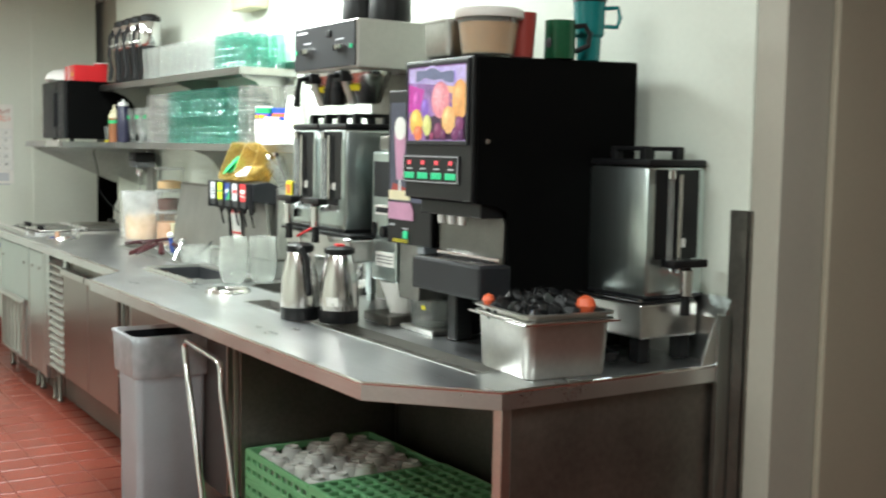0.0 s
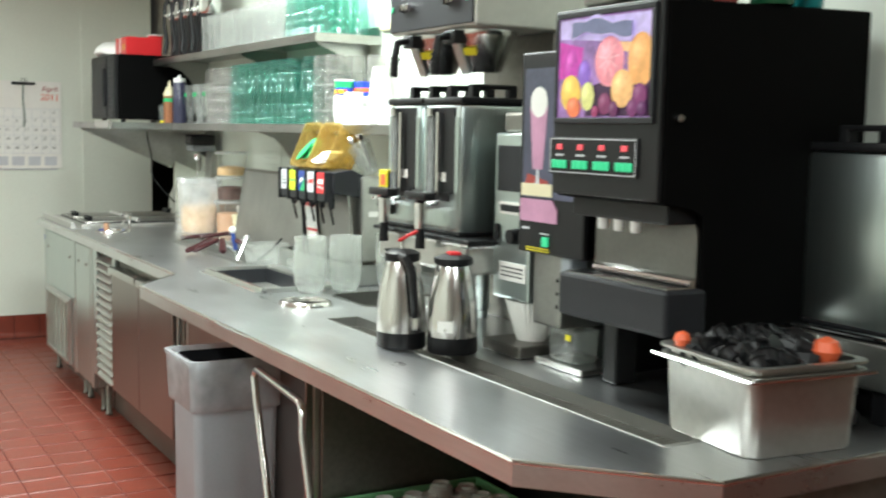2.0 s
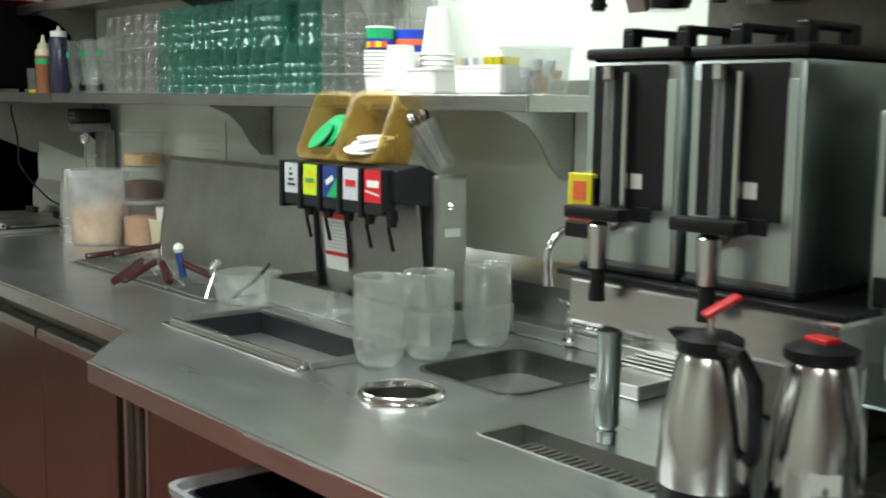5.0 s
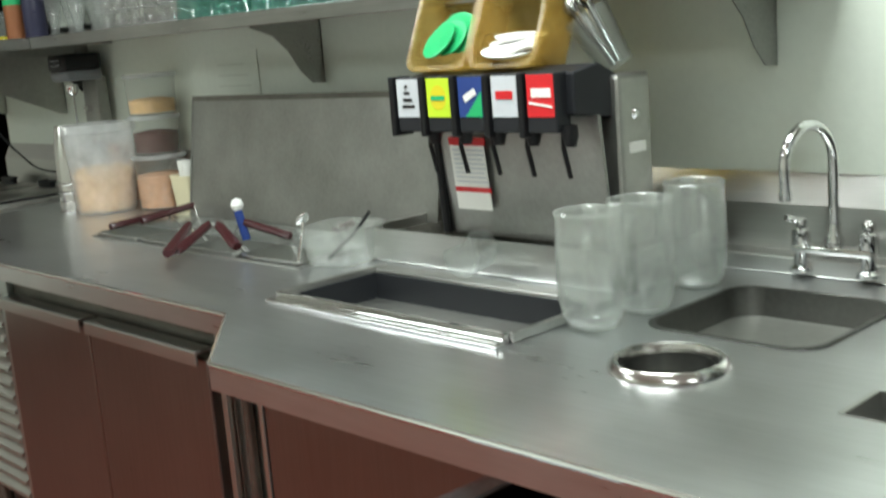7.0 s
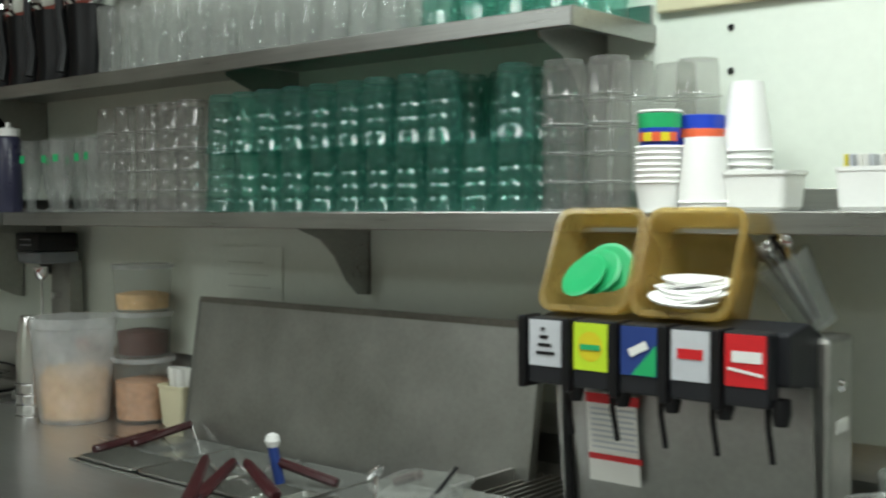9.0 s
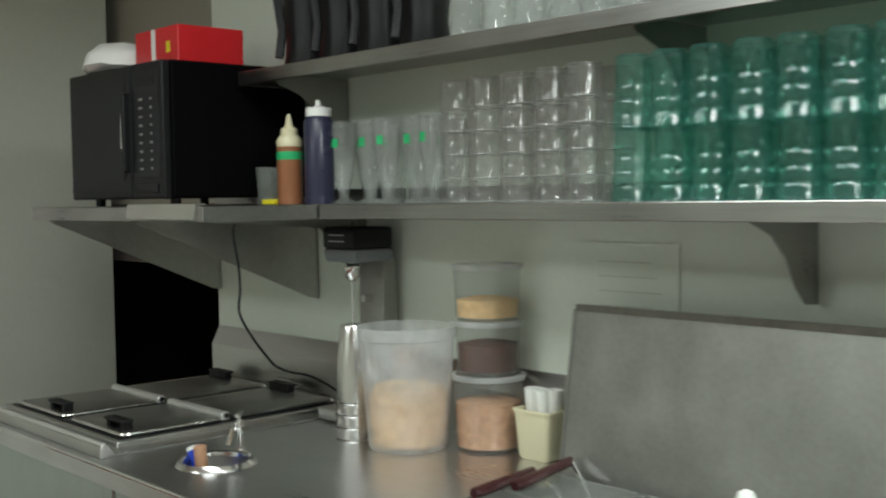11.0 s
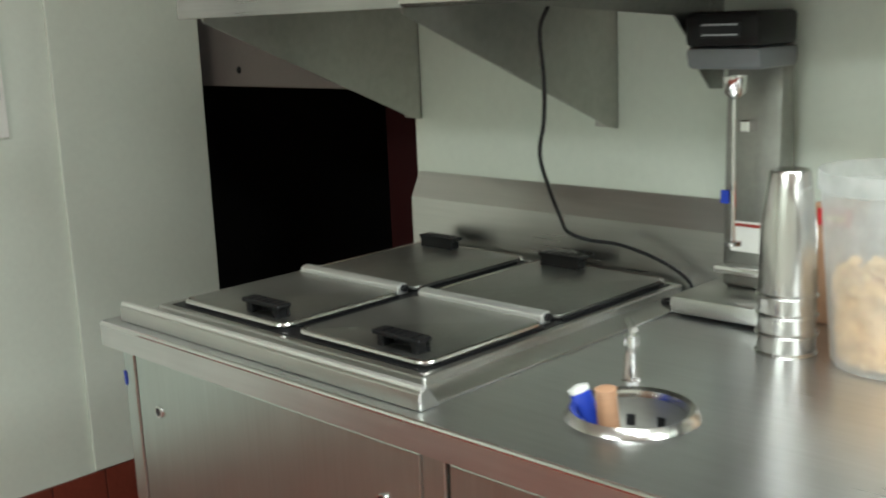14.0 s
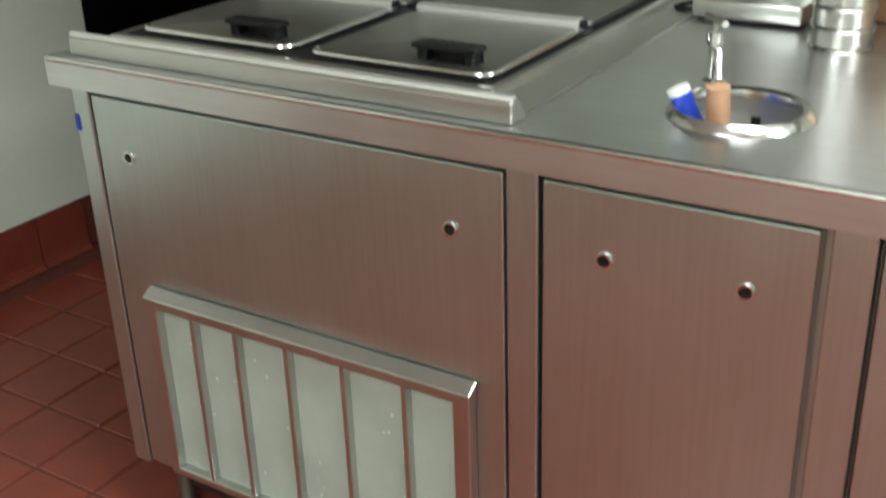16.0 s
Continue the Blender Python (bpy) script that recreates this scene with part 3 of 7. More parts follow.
add("channel", join(box(XF - 0.004, XF + 0.006, 0.271, 0.286, 0.19, 0.848, 0.002), box(XF - 0.004, XF + 0.006, 0.392, 0.41, 0.19, 0.848, 0.002), box(XF + 0.016, XF + 0.021, 0.286, 0.392, 0.19, 0.848, 0.0)), STEEL_V, "upright channel")
add("pipe", tube([(XF + 0.006, 0.335, 0.19), (XF + 0.006, 0.335, 0.8)], 0.011, 10), DARKSTEEL, "", smooth=True)
add("valve", join(tube([(XF, 0.335, 0.42), (XF - 0.03, 0.335, 0.42)], 0.008, 8), tube([(XF - 0.03, 0.315, 0.42), (XF - 0.03, 0.355, 0.42)], 0.006, 8)), CHROME, "small chrome valve")

bay = thing("open_base", (0.6, -1.45, 0), "open stainless steel base under the counter with a low shelf", "counter base", fixed=True)


def bay_add(nm, bm, m, lb=""):
    return part(nm, shift(bm, (-0.6, 1.45, 0)), m, bay, lb)


# bay panels darkened in colour for the shade under the worktop
bay_add("back_panel", box(0.9, 0.93, -2.46, -0.9, 0.1, Z0, 0.003), DARKSTEEL, "back panel, bay shade put into its dark steel")
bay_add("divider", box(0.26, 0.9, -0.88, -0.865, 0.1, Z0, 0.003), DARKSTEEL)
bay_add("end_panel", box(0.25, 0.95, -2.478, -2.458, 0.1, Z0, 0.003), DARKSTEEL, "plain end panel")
bay_add("post", box(0.246, 0.275, -2.486, -2.45, 0, Z0, 0.003), STEEL, "corner post")
bay_add("shelf", box(0.28, 0.9, -2.455, -0.89, 0.14, 0.165, 0.004), DULL, "low steel shelf")
for yy in (-2.4, -1.65, -0.92):
    bay_add("leg", lathe([(0.02, 0.0), (0.02, 0.14)], 14, (0.33, yy, 0)), DULL)
    bay_add("leg", lathe([(0.02, 0.0), (0.02, 0.14)], 14, (0.86, yy, 0)), DULL)

guard = thing("corner_guard", (0.99, -2.53, 0), "tall narrow stainless steel corner guard on the wall end", "corner guard", fixed=True)
part("flange", shift(join(box(0.982, 0.9895, -2.555, -2.485, 0.0, 1.31, 0.001), box(0.982, 1.03, -2.5565, -2.546, 0.0, 1.31, 0.001)), (-0.99, 2.53, 0)), DARKSTEEL, guard)
part("end_splash", shift(prism([(-2.505, 0.0), (-2.49, 0.0), (-2.49, 1.03), (-2.505, 1.03)], 0.935, 0.978, "x"), (-0.99, 2.53, 0)), STEEL_V, guard, "steel end strip")
side = thing("end_splash", (0.945, -2.47, 0.9), "small turned-up steel end of the splashback", "splashback", fixed=True)
part("fin", prism([(-0.06, 0.0005), (0.01, 0.0005), (0.01, 0.13), (-0.005, 0.135)], -0.026, -0.02, "y"), STEEL, side)

# raised deck of the ice cream cabinet with its four lids
deck = thing("freezer_deck", (0.6, 2.66, 0.9), "raised steel freezer top with a rolled front edge", "freezer deck", fixed=True)
part("deck", shift(join(box(0.218, 0.95, 2.287, 3.06, 0.9005, 0.904, 0.001), box(0.275, 0.95, 2.345, 3.045, 0.9005, 0.918, 0.004), prism([(0.205, 0.9005), (0.205, 0.926), (0.212, 0.931), (0.222, 0.931), (0.226, 0.926), (0.245, 0.9005)], 2.282, 3.058, "y", 0.002)), (-0.6, -2.66, -0.9)), STEEL, deck)
part("deck_rim", shift(tube([(0.214, 2.283, 0.93), (0.214, 3.057, 0.93)], 0.006), (-0.6, -2.66, -0.9)), TRIM, deck, "bright rolled edge")
# black sheet for the dark beneath the covers
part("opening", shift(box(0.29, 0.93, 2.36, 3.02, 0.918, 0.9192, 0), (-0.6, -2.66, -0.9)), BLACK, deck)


def freezer_lid(x0, x1, y0, y1, hinged):
    """A flat freezer cover. Its own x runs from the grip to the hinge."""
    flip = x1 < x0
    w, d = abs(x1 - x0) / 2, abs(y1 - y0) / 2
    t = thing("freezer_cover", ((x0 + x1) / 2, (y0 + y1) / 2, 0.9125), "flat stainless steel freezer cover with a black plastic handle", "freezer cover", "freezer covers", 180 if flip else 0, fixed=True)
    part("plate", prism(rounded(-w, w - 0.012, -d, d, 0.02), 0.0085, 0.0165, "z", 0.002), SINK, t, "", True)
    ring = [(px, py, 0.0125) for px, py in rounded(-w, w - 0.012, -d, d, 0.02)]
    part("rolled_edge", tube(ring[6:18] + [(ring[18][0], ring[18][1], 0.0125)], 0.0055), POLISHED, t, "polished rolled edge", True)
    for ya in (-d - 0.006, d + 0.001):
        part("side_seal", box(-w + 0.03, w - 0.02, ya, ya + 0.005, 0.0068, 0.012, 0.001), BLACK, t, "dark rubber seal")
    if hinged:
        part("hinge_strip", prism([(w - 0.014, 0.008), (w - 0.014, 0.024), (w - 0.006, 0.0285), (w + 0.006, 0.0285), (w + 0.01, 0.022), (w + 0.01, 0.008)], -d + 0.003, d - 0.003, "y", 0.002), TRIM, t, "bright raised hinge strip")
        part("hinge_pin", spun(lathe([(0.0, 0.0), (0.0065, 0.0), (0.0065, 0.008), (0.0, 0.008)], 10), rx=90, at=(w - 0.002, -d + 0.003, 0.02)), BLACK, t)
    a, g = -w + 0.012, -0.07
    grip = join(box(a, a + 0.03, g - 0.052, g + 0.052, 0.034, 0.042, 0.003), box(a + 0.004, a + 0.026, g - 0.045, g - 0.03, 0.0165, 0.036, 0.003), box(a + 0.004, a + 0.026, g + 0.03, g + 0.045, 0.0165, 0.036, 0.003), prism([(a + 0.026, 0.0165), (a + 0.03, 0.0165), (a + 0.03, 0.042), (a + 0.026, 0.042)], g - 0.046, g + 0.046, "y", 0.001))
    for k in range(5):
        grip = join(grip, box(a + 0.004, a + 0.026, g - 0.036 + 0.016 * k, g - 0.032 + 0.016 * k, 0.0415, 0.0432, 0.0))
    part("handle", grip, BLACK, t, "black plastic handle")


for ly0, ly1 in ((2.37, 2.663), (2.708, 2.998)):
    freezer_lid(0.303, 0.588, ly0, ly1, True)
    freezer_lid(0.93, 0.6, ly0, ly1, False)

# ---- wall shelves ----


def wall_shelf(name, x0, y0, y1, z, label, brackets, big=False, small=()):
    t = thing(name, (0.985, (y0 + y1) / 2, z - 0.03), label, "wall shelf", fixed=True)
    o = Vector((0.985, (y0 + y1) / 2, z - 0.03))
    part("board", shift(join(box(x0 + 0.004, 0.988, y0 + 0.004, y1 - 0.004, z - 0.006, z, 0.001), box(x0 + 0.03, x0 + 0.034, y0 + 0.01, y1 - 0.01, z - 0.03, z - 0.006, 0)), -o), SHELFST, t)
    part("front_lip", shift(box(x0, x0 + 0.006, y0, y1, z - 0.034, z + 0.001, 0.002), -o), SHELFST, t, "turned-down steel lip")
    for ye in (y0, y1 - 0.005):
        part("side_lip", shift(box(x0 + 0.0065, 0.987, ye, ye + 0.005, z - 0.034, z + 0.001, 0.001), -o), SHELFST, t)
    part("back_lip", shift(box(0.98, 0.9885, y0 + 0.006, y1 - 0.006, z + 0.0005, z + 0.04, 0.002), -o), SHELFST, t)
    for yb in (*brackets, *small):
        if big and yb in brackets:
            poly = [(0.985, z - 0.008), (x0 + 0.03, z - 0.008), (x0 + 0.045, z - 0.042), (0.955, 1.2), (0.985, 1.194)]
        else:
            poly = [(0.986, z - 0.008), (x0 + 0.045, z - 0.008), (x0 + 0.06, z - 0.036), (0.83, z - 0.062), (0.872, z - 0.1), (0.908, z - 0.155), (0.945, z - 0.19), (0.986, z - 0.193)]
        # small brackets take darker shelf steel for their shade below the board
        part("bracket", shift(join(prism(poly, yb - 0.0015, yb + 0.0015, "y"), box(0.982, 0.9875, yb - 0.0015, yb + (0.05 if big and yb in brackets else 0.012), poly[-1][1] + 0.002, z - 0.034, 0.001)), -o), DULL if big and yb in brackets else SHELFST, t, "curved plate bracket" if yb in small or not big else "long triangular plate bracket")
    return t


wall_shelf("glass_shelf", 0.7, -0.512, 2.11, ZS, "long stainless steel wall shelf full of glasses and cups", (-0.378, 0.962))
wall_shelf("microwave_shelf", 0.385, 2.115, 3.066, ZM, "deep stainless steel wall shelf under the microwave oven", (2.515, 3.05), True, (2.29,))
wall_shelf("upper_shelf", 0.7, 0.212, 2.46, ZU, "upper stainless steel wall shelf with carafes and glasses", (0.32, 1.2, 2.36))
rs = thing("panel_screw", (1.2195, 4.06, 1.285), "dark screw head in the panel over the recess", "screw", fixed=True)
part("head", spun(lathe([(0.0, 0.004), (0.008, 0.004), (0.011, 0.0)], 12), ry=-90), BLACK, rs)

# microwave oven
mw = thing("microwave_oven", (0.72, 2.755, ZM + 0.001), "large black microwave oven on the shelf", "microwave oven", fixed=True)
part("case", box(-0.205, 0.215, -0.272, 0.272, 0.02, 0.375, 0.008), BLACKMATT, mw)
md = part("door", box(-0.232, -0.207, -0.1, 0.272, 0.02, 0.373, 0.006), BLACK, mw, "door with a dark window")
part("window", prism(rounded(-0.065, 0.245, 0.07, 0.33, 0.012), -0.2338, -0.2315, "x"), CHARCOAL, md, "dark glass window")
part("door_edge", join(box(-0.2345, -0.232, -0.1, -0.092, 0.03, 0.365, 0.001), box(-0.2345, -0.232, -0.09, 0.265, 0.04, 0.046, 0.001)), CHARCOAL, md)
part("door_handle", box(-0.254, -0.232, -0.1, -0.086, 0.09, 0.3, 0.005), BLACK, md)
cp = part("control_panel", box(-0.231, -0.207, -0.272, -0.104, 0.02, 0.373, 0.005), BLACK, mw)
part("panel_face", box(-0.2328, -0.2305, -0.255, -0.122, 0.075, 0.35, 0.001), CHARCOAL, cp)
part("display", box(-0.234, -0.2325, -0.235, -0.145, 0.31, 0.338, 0.001), BLACK, cp)
for r in range(9):
    for c, half in ((0.006, 0.005), (0.062, 0.009)):
        part("key", box(-0.2336, -0.2325, -0.222 + c - half, -0.222 + c + half, 0.095 + 0.0225 * r, 0.101 + 0.0225 * r, 0.001), MIDGREY, cp)
part("latch_button", box(-0.2345, -0.2305, -0.245, -0.13, 0.035, 0.062, 0.003), BLACK, cp)
part("worn_strip", prism([(-0.062, 0.15), (-0.056, 0.145), (-0.047, 0.16), (-0.05, 0.245), (-0.066, 0.245)], -0.2352, -0.2339, "x"), WHITE, mw, "white worn strip on the door")
for fx in (-0.17, 0.17):
    for fy in (-0.22, 0.22):
        part("foot", lathe([(0.014, 0.0), (0.014, 0.02)], 12, (fx, fy, 0)), BLACK, mw)
MT = ZM + 0.377
rail = thing("shelf_rail", (0.385, 2.3, ZM + 0.002), "bright thin steel bar along the shelf front", "rail", fixed=True)
part("bar", prism([(-0.014, -0.03), (-0.002, -0.036), (-0.0005, -0.036), (-0.0005, 0.002), (0.02, 0.002), (0.02, 0.006), (-0.008, 0.006)], -0.165, 0.162, "y", 0.001), POLISHED, rail)
bag = thing("plastic_bag", (0.6, 2.897, MT), "crumpled white plastic bag on the microwave oven", "plastic bag", fixed=True)
bb = lathe([(0.0, 0.0), (0.085, 0.002), (0.1, 0.02), (0.09, 0.05), (0.06, 0.075), (0.0, 0.085)], 22)
for v in bb.verts:
    n3 = noise.noise_vector(v.co * 22) * 0.016
    v.co += Vector((n3.x, n3.y, max(0, n3.z) if v.co.z < 0.01 else n3.z))
    v.co.x *= 1.2
    v.co.y *= 1.1
    v.co.z = max(0.001, v.co.z)
part("film", bb, FOAM, bag, "", True)
rb = thing("red_box", (0.67, 2.64, MT), "red printed cardboard box on the microwave oven", "box", fixed=True)
part("carton", box(-0.1, 0.1, -0.1, 0.135, 0, 0.1, 0.003), RED, rb)
part("print", box(-0.1015, -0.1, 0.02, 0.04, 0.004, 0.098, 0), WHITE, rb, "white stripe")
part("print", box(-0.1015, -0.1, -0.06, -0.04, 0.03, 0.06, 0), YELLOW, rb)
rc = thing("red_cup", (0.8, 2.78, MT), "red plastic cup with a white rim on the microwave oven", "cup", fixed=True)
part("body", lathe([(0.0, 0.0), (0.033, 0.0), (0.045, 0.13), (0.043, 0.13), (0.031, 0.004), (0.0, 0.004)], 24), RED, rc, "", True)
part("rim", lathe([(0.043, 0.128), (0.048, 0.128), (0.048, 0.134), (0.043, 0.134)], 24), WHITE, rc)

# ---- glasses ----


def vessel(name, prof, m, label, category, group, at=(0, 0, 0), n=18):
    t = thing(name, at, label, category, group)
    part("glass_body", lathe(prof, n), m, t, "", True)
    return t


def cup_profile(r0, r1, h, wall=0.002, base=0.006, ribs=0):
    out = [(0.0, 0.0), (r0, 0.0)]
    for k in range(1, ribs + 1):
        z = h * (0.25 + 0.45 * k / (ribs + 1))
        r = r0 + (r1 - r0) * z / h
        out += [(r - 0.0005, z - 0.006), (r + 0.0018, z), (r - 0.0005, z + 0.006)]
    out += [(r1, h), (r1 - wall, h), (r0 - wall, base), (0.0, base)]
    return out


def shell(r0, r1, h, ribs=0):
    """A thin upturned cup: closed base on top, faceted ribs, open mouth below."""
    out = [(r1 - 0.001, 0.0), (r1 + 0.001, 0.002), (r1, 0.004)]
    for k in range(ribs):
        z = h * (0.2 + 0.2 * k)
        r = r1 + (r0 - r1) * z / h
        out += [(r, z - 0.006), (r - 0.003, z), (r, z + 0.006)]
    return out + [(r0 + 0.001, h - 0.004), (r0 - 0.003, h), (0.0, h - 0.002)]


def turned(prof, h):
    return [(r, h - z) for r, z in prof]


green0 = vessel("green_tumbler", shell(0.03, 0.0385, 0.132, 3), GREENGL, "upturned green plastic tumbler in a stacked row on the shelf", "tumbler", "green tumblers", (0.745, 1.13, ZS + 0.001))
green0.scale[2] = 1.03
rnd = random.Random(5)
for k in range(11):
    for row, dx in enumerate((0.0, 0.083, 0.166)):
        for lvl in range(2):
            if (k, row, lvl) == (0, 0, 0) or (k == 9 and lvl == 1 and row == 0):
                continue
            copy_thing(green0, spot(0.745 + dx + rnd.uniform(-0.003, 0.003), 1.125 - 0.079 * k + rnd.uniform(-0.003, 0.003), ZS + 0.001 + 0.1235 * lvl, 0, 0, rnd.uniform(0, 360)))


def nested(at, count, m, step, label, group, category="tumbler stack", name="tumbler_stack"):
    """Nested tumblers, mouth down: the lowest shows whole, each one above it as a short band."""
    t = thing(name, at, label, category, group)
    r1, r0, h = 0.038, 0.034, 0.062
    for i in range(count):
        z = step * i
        if i < count - 1:
            prof = [(r1 - 0.0005, z), (r1 + 0.0015, z + 0.002), (r1, z + 0.005), (r1 - 0.002, z + step - 0.001)]
        else:
            prof = [(r1 - 0.0005, z), (r1 + 0.0015, z + 0.002), (r1, z + 0.005), (r0 + 0.002, z + h - 0.012), (r0, z + h), (0.0, z + h)]
        cup = part("tumbler", lathe(prof, 20), m, t, "", True)
        part("rim", lathe([(r1 + 0.0012, z + 0.0005), (r1 + 0.003, z + 0.002), (r1 + 0.0012, z + 0.0035)], 20), RIMCLEAR, cup, "", True)
    return t


for x, y, c in ((0.76, 0.243, 6), (0.85, 0.25, 6), (0.77, 0.16, 6), (0.86, 0.165, 6), (0.93, 0.12, 6), (0.9, 0.06, 6), (0.76, 1.25, 4), (0.85, 1.25, 5), (0.77, 1.34, 5), (0.78, 1.43, 6), (0.87, 1.4, 6), (0.79, 1.52, 6), (0.88, 1.5, 5), (0.8, 1.6, 5)):
    nested((x, y, ZS + 0.001), 5, TUMBLER, 0.047, "tall stack of nested clear plastic tumblers on the shelf", "clear tumbler stacks")
pils = vessel("sundae_glass", [(0.0, 0.0), (0.03, 0.0), (0.031, 0.004), (0.012, 0.012), (0.014, 0.03), (0.022, 0.06), (0.03, 0.12), (0.033, 0.19)], GLASS, "footed clear sundae glass with a small green print", "sundae glass", "sundae glasses", (0.82, 1.7, ZS + 0.001))
part("print", box(-0.032, -0.0312, -0.008, 0.008, 0.13, 0.15, 0), GREEN, pils, "small green print")
for x, y in ((0.84, 1.78), (0.82, 1.86), (0.84, 1.94), (0.82, 2.02), (0.92, 1.74), (0.92, 1.84), (0.92, 1.94), (0.91, 2.03)):
    copy_thing(pils, spot(x, y, ZS + 0.001, 0, 0, rnd.uniform(-40, 40)))
for x, y in ((0.74, 2.13), (0.77, 2.05)):
    first = y > 2.1
    b = thing("sauce_bottle", (x, y, ZS + 0.001), "caramel squeeze bottle with a pale pointed cap and green band" if first else "dark chocolate sauce bottle with a white cap", "sauce bottle", "sauce bottles")
    if first:
        part("bottle", lathe([(0.0, 0.0), (0.028, 0.0), (0.03, 0.006), (0.03, 0.135), (0.0, 0.135)], 22), CARAMEL, b, "", True)
        part("shoulder", lathe([(0.03, 0.1355), (0.0305, 0.15), (0.022, 0.162), (0.0, 0.162)], 22), CREAM, b, "", True)
        part("band", lathe([(0.0306, 0.105), (0.0308, 0.122), (0.0306, 0.124)], 22), GREEN, b, "green label band")
        part("cap", lathe([(0.02, 0.1625), (0.02, 0.178), (0.01, 0.182), (0.004, 0.212), (0.0, 0.212)], 18), CREAM, b, "", True)
    else:
        part("bottle", lathe([(0.0, 0.0), (0.033, 0.0), (0.035, 0.006), (0.035, 0.19), (0.028, 0.202), (0.0, 0.202)], 24), CHOCO, b, "", True)
        part("cap", lathe([(0.03, 0.2025), (0.03, 0.222), (0.008, 0.226), (0.006, 0.24), (0.0, 0.24)], 20), WHITE, b, "", True)
sc = vessel("small_glass", cup_profile(0.026, 0.032, 0.09), CLEAR, "small clear plastic cup on the shelf", "cup", "small cups", (0.74, 2.215, ZM + 0.001))
copy_thing(sc, spot(0.8, 2.24, ZM + 0.001))
pad = thing("note_pad", (0.715, 2.175, ZS + 0.0015), "small yellow paper pad on the shelf", "note pad")
part("sheets", box(-0.01, 0.03, -0.025, 0.025, 0.0, 0.012, 0.002), YELLOW, pad)

# foam and paper cups, boxes


def cup_stack(at, count, r0, r1, h, step, m, label, category="cup stack", name="cup_stack", up=False):
    t = thing(name, at, label, category, "cup stacks")
    p = cup_profile(r0, r1, h)
    for i in range(count):
        part("cup", shift(lathe(p if up else turned(p, h), 22), (0, 0, step * i)), m, t, "", True)
        part("rim", lathe([(r1 - 0.001, (h if up else 0.0) - 0.002 * up + step * i), (r1 + 0.0025, (h if up else 0.0015) + step * i), (r1 - 0.001, (h + 0.003 if up else 0.004) + step * i)], 22), m, t)
    return t


cup_stack((0.765, 0.06, ZS + 0.001), 7, 0.033, 0.04, 0.045, 0.009, FOAM, "stack of white foam bowls on the shelf", up=True)
kids = thing("printed_cups", (0.765, 0.06, ZS + 0.1005), "stack of brightly printed paper cups on white bowls", "cup stack")
kids.scale = (0.93, 0.9, 1.06)
part("cup", lathe([(0.0, 0.0), (0.034, 0.0), (0.039, 0.03), (0.0385, 0.03), (0.03, 0.002)], 22), BLUE, kids, "blue and green printed cup", True)
part("upper_cup", lathe([(0.039, 0.0305), (0.0405, 0.052), (0.039, 0.053), (0.037, 0.031)], 22), GREEN, kids, "green printed band", True)
part("rim", lathe([(0.039, 0.0535), (0.0425, 0.055), (0.04, 0.058)], 22), WHITE, kids)
for k in range(5):
    a = radians(150 + 25 * k)
    part("print", spun(box(-0.001, 0.001, -0.008, 0.008, -0.007, 0.007, 0.0), rz=math.degrees(a), at=(0.0375 * math.cos(a), 0.0375 * math.sin(a), 0.016)), YELLOW if k % 2 else ORANGE, kids)
kid2 = thing("printed_cups", (0.83, 0.02, ZS + 0.001), "second stack of printed paper cups behind foam bowls", "cup stack")
part("cup", lathe([(0.0, 0.0), (0.03, 0.0), (0.038, 0.1), (0.0, 0.1)], 22), FOAM, kid2, "", True)
part("upper_cup", lathe([(0.0385, 0.1005), (0.041, 0.15), (0.039, 0.151), (0.036, 0.102)], 22), BLUE, kid2, "", True)
part("print", lathe([(0.0412, 0.115), (0.0418, 0.128), (0.041, 0.129)], 22), ORANGE, kid2)
cup_stack((0.765, -0.022, ZS + 0.001), 2, 0.032, 0.042, 0.1, 0.012, FOAM, "upturned white foam cups on the shelf")
cup_stack((0.86, -0.05, ZS + 0.001), 9, 0.026, 0.042, 0.11, 0.0115, FOAM, "tall stack of upturned white foam cups on the shelf")
tubw = thing("white_container", (0.8, -0.105, ZS + 0.001), "low white plastic container on the shelf", "container")
part("body", tub(rounded(-0.045, 0.045, -0.055, 0.05, 0.012), 0, 0.06, 0.005, 0.002, 0.003), WHITE, tubw)
wb = thing("packet_box", (0.8, -0.315, ZS + 0.001), "white box holding sweetener packets on the shelf", "packet box")
part("body", tub(rounded(-0.05, 0.05, -0.078, 0.078, 0.008), 0, 0.062, 0.003, 0.002, 0.002), WHITE, wb)
for k in range(14):
    y = -0.068 + 0.0105 * k
    part("packet", spun(box(-0.024, 0.024, -0.002, 0.002, 0.0, 0.058, 0.001), rx=rnd.uniform(-6, 6), at=(rnd.uniform(-0.015, 0.0), y, 0.022)), YELLOW if k < 6 or k == 13 else (PAPER if k % 3 else SILVER), wb)
cb = thing("clear_bin", (0.82, -0.43, ZS + 0.001), "clear plastic bin of small creamer tubs on the shelf", "bin")
part("body", tub(rounded(-0.055, 0.055, -0.06, 0.06, 0.012), 0, 0.1, 0.008, 0.002, 0.005), CLEAR, cb)
for k in range(16):
    part("creamer_tub", lathe([(0.0, 0.0), (0.012, 0.0), (0.016, 0.018), (0.0, 0.019)], 10, (rnd.uniform(-0.032, 0.032), rnd.uniform(-0.036, 0.036), 0.006 + 0.0035 * k)), SKIN if k % 4 == 0 else SILVER, cb)
pp = thing("paper_sheets", (0.83, -0.505, ZS + 0.001), "loose papers lying at the shelf end", "papers")
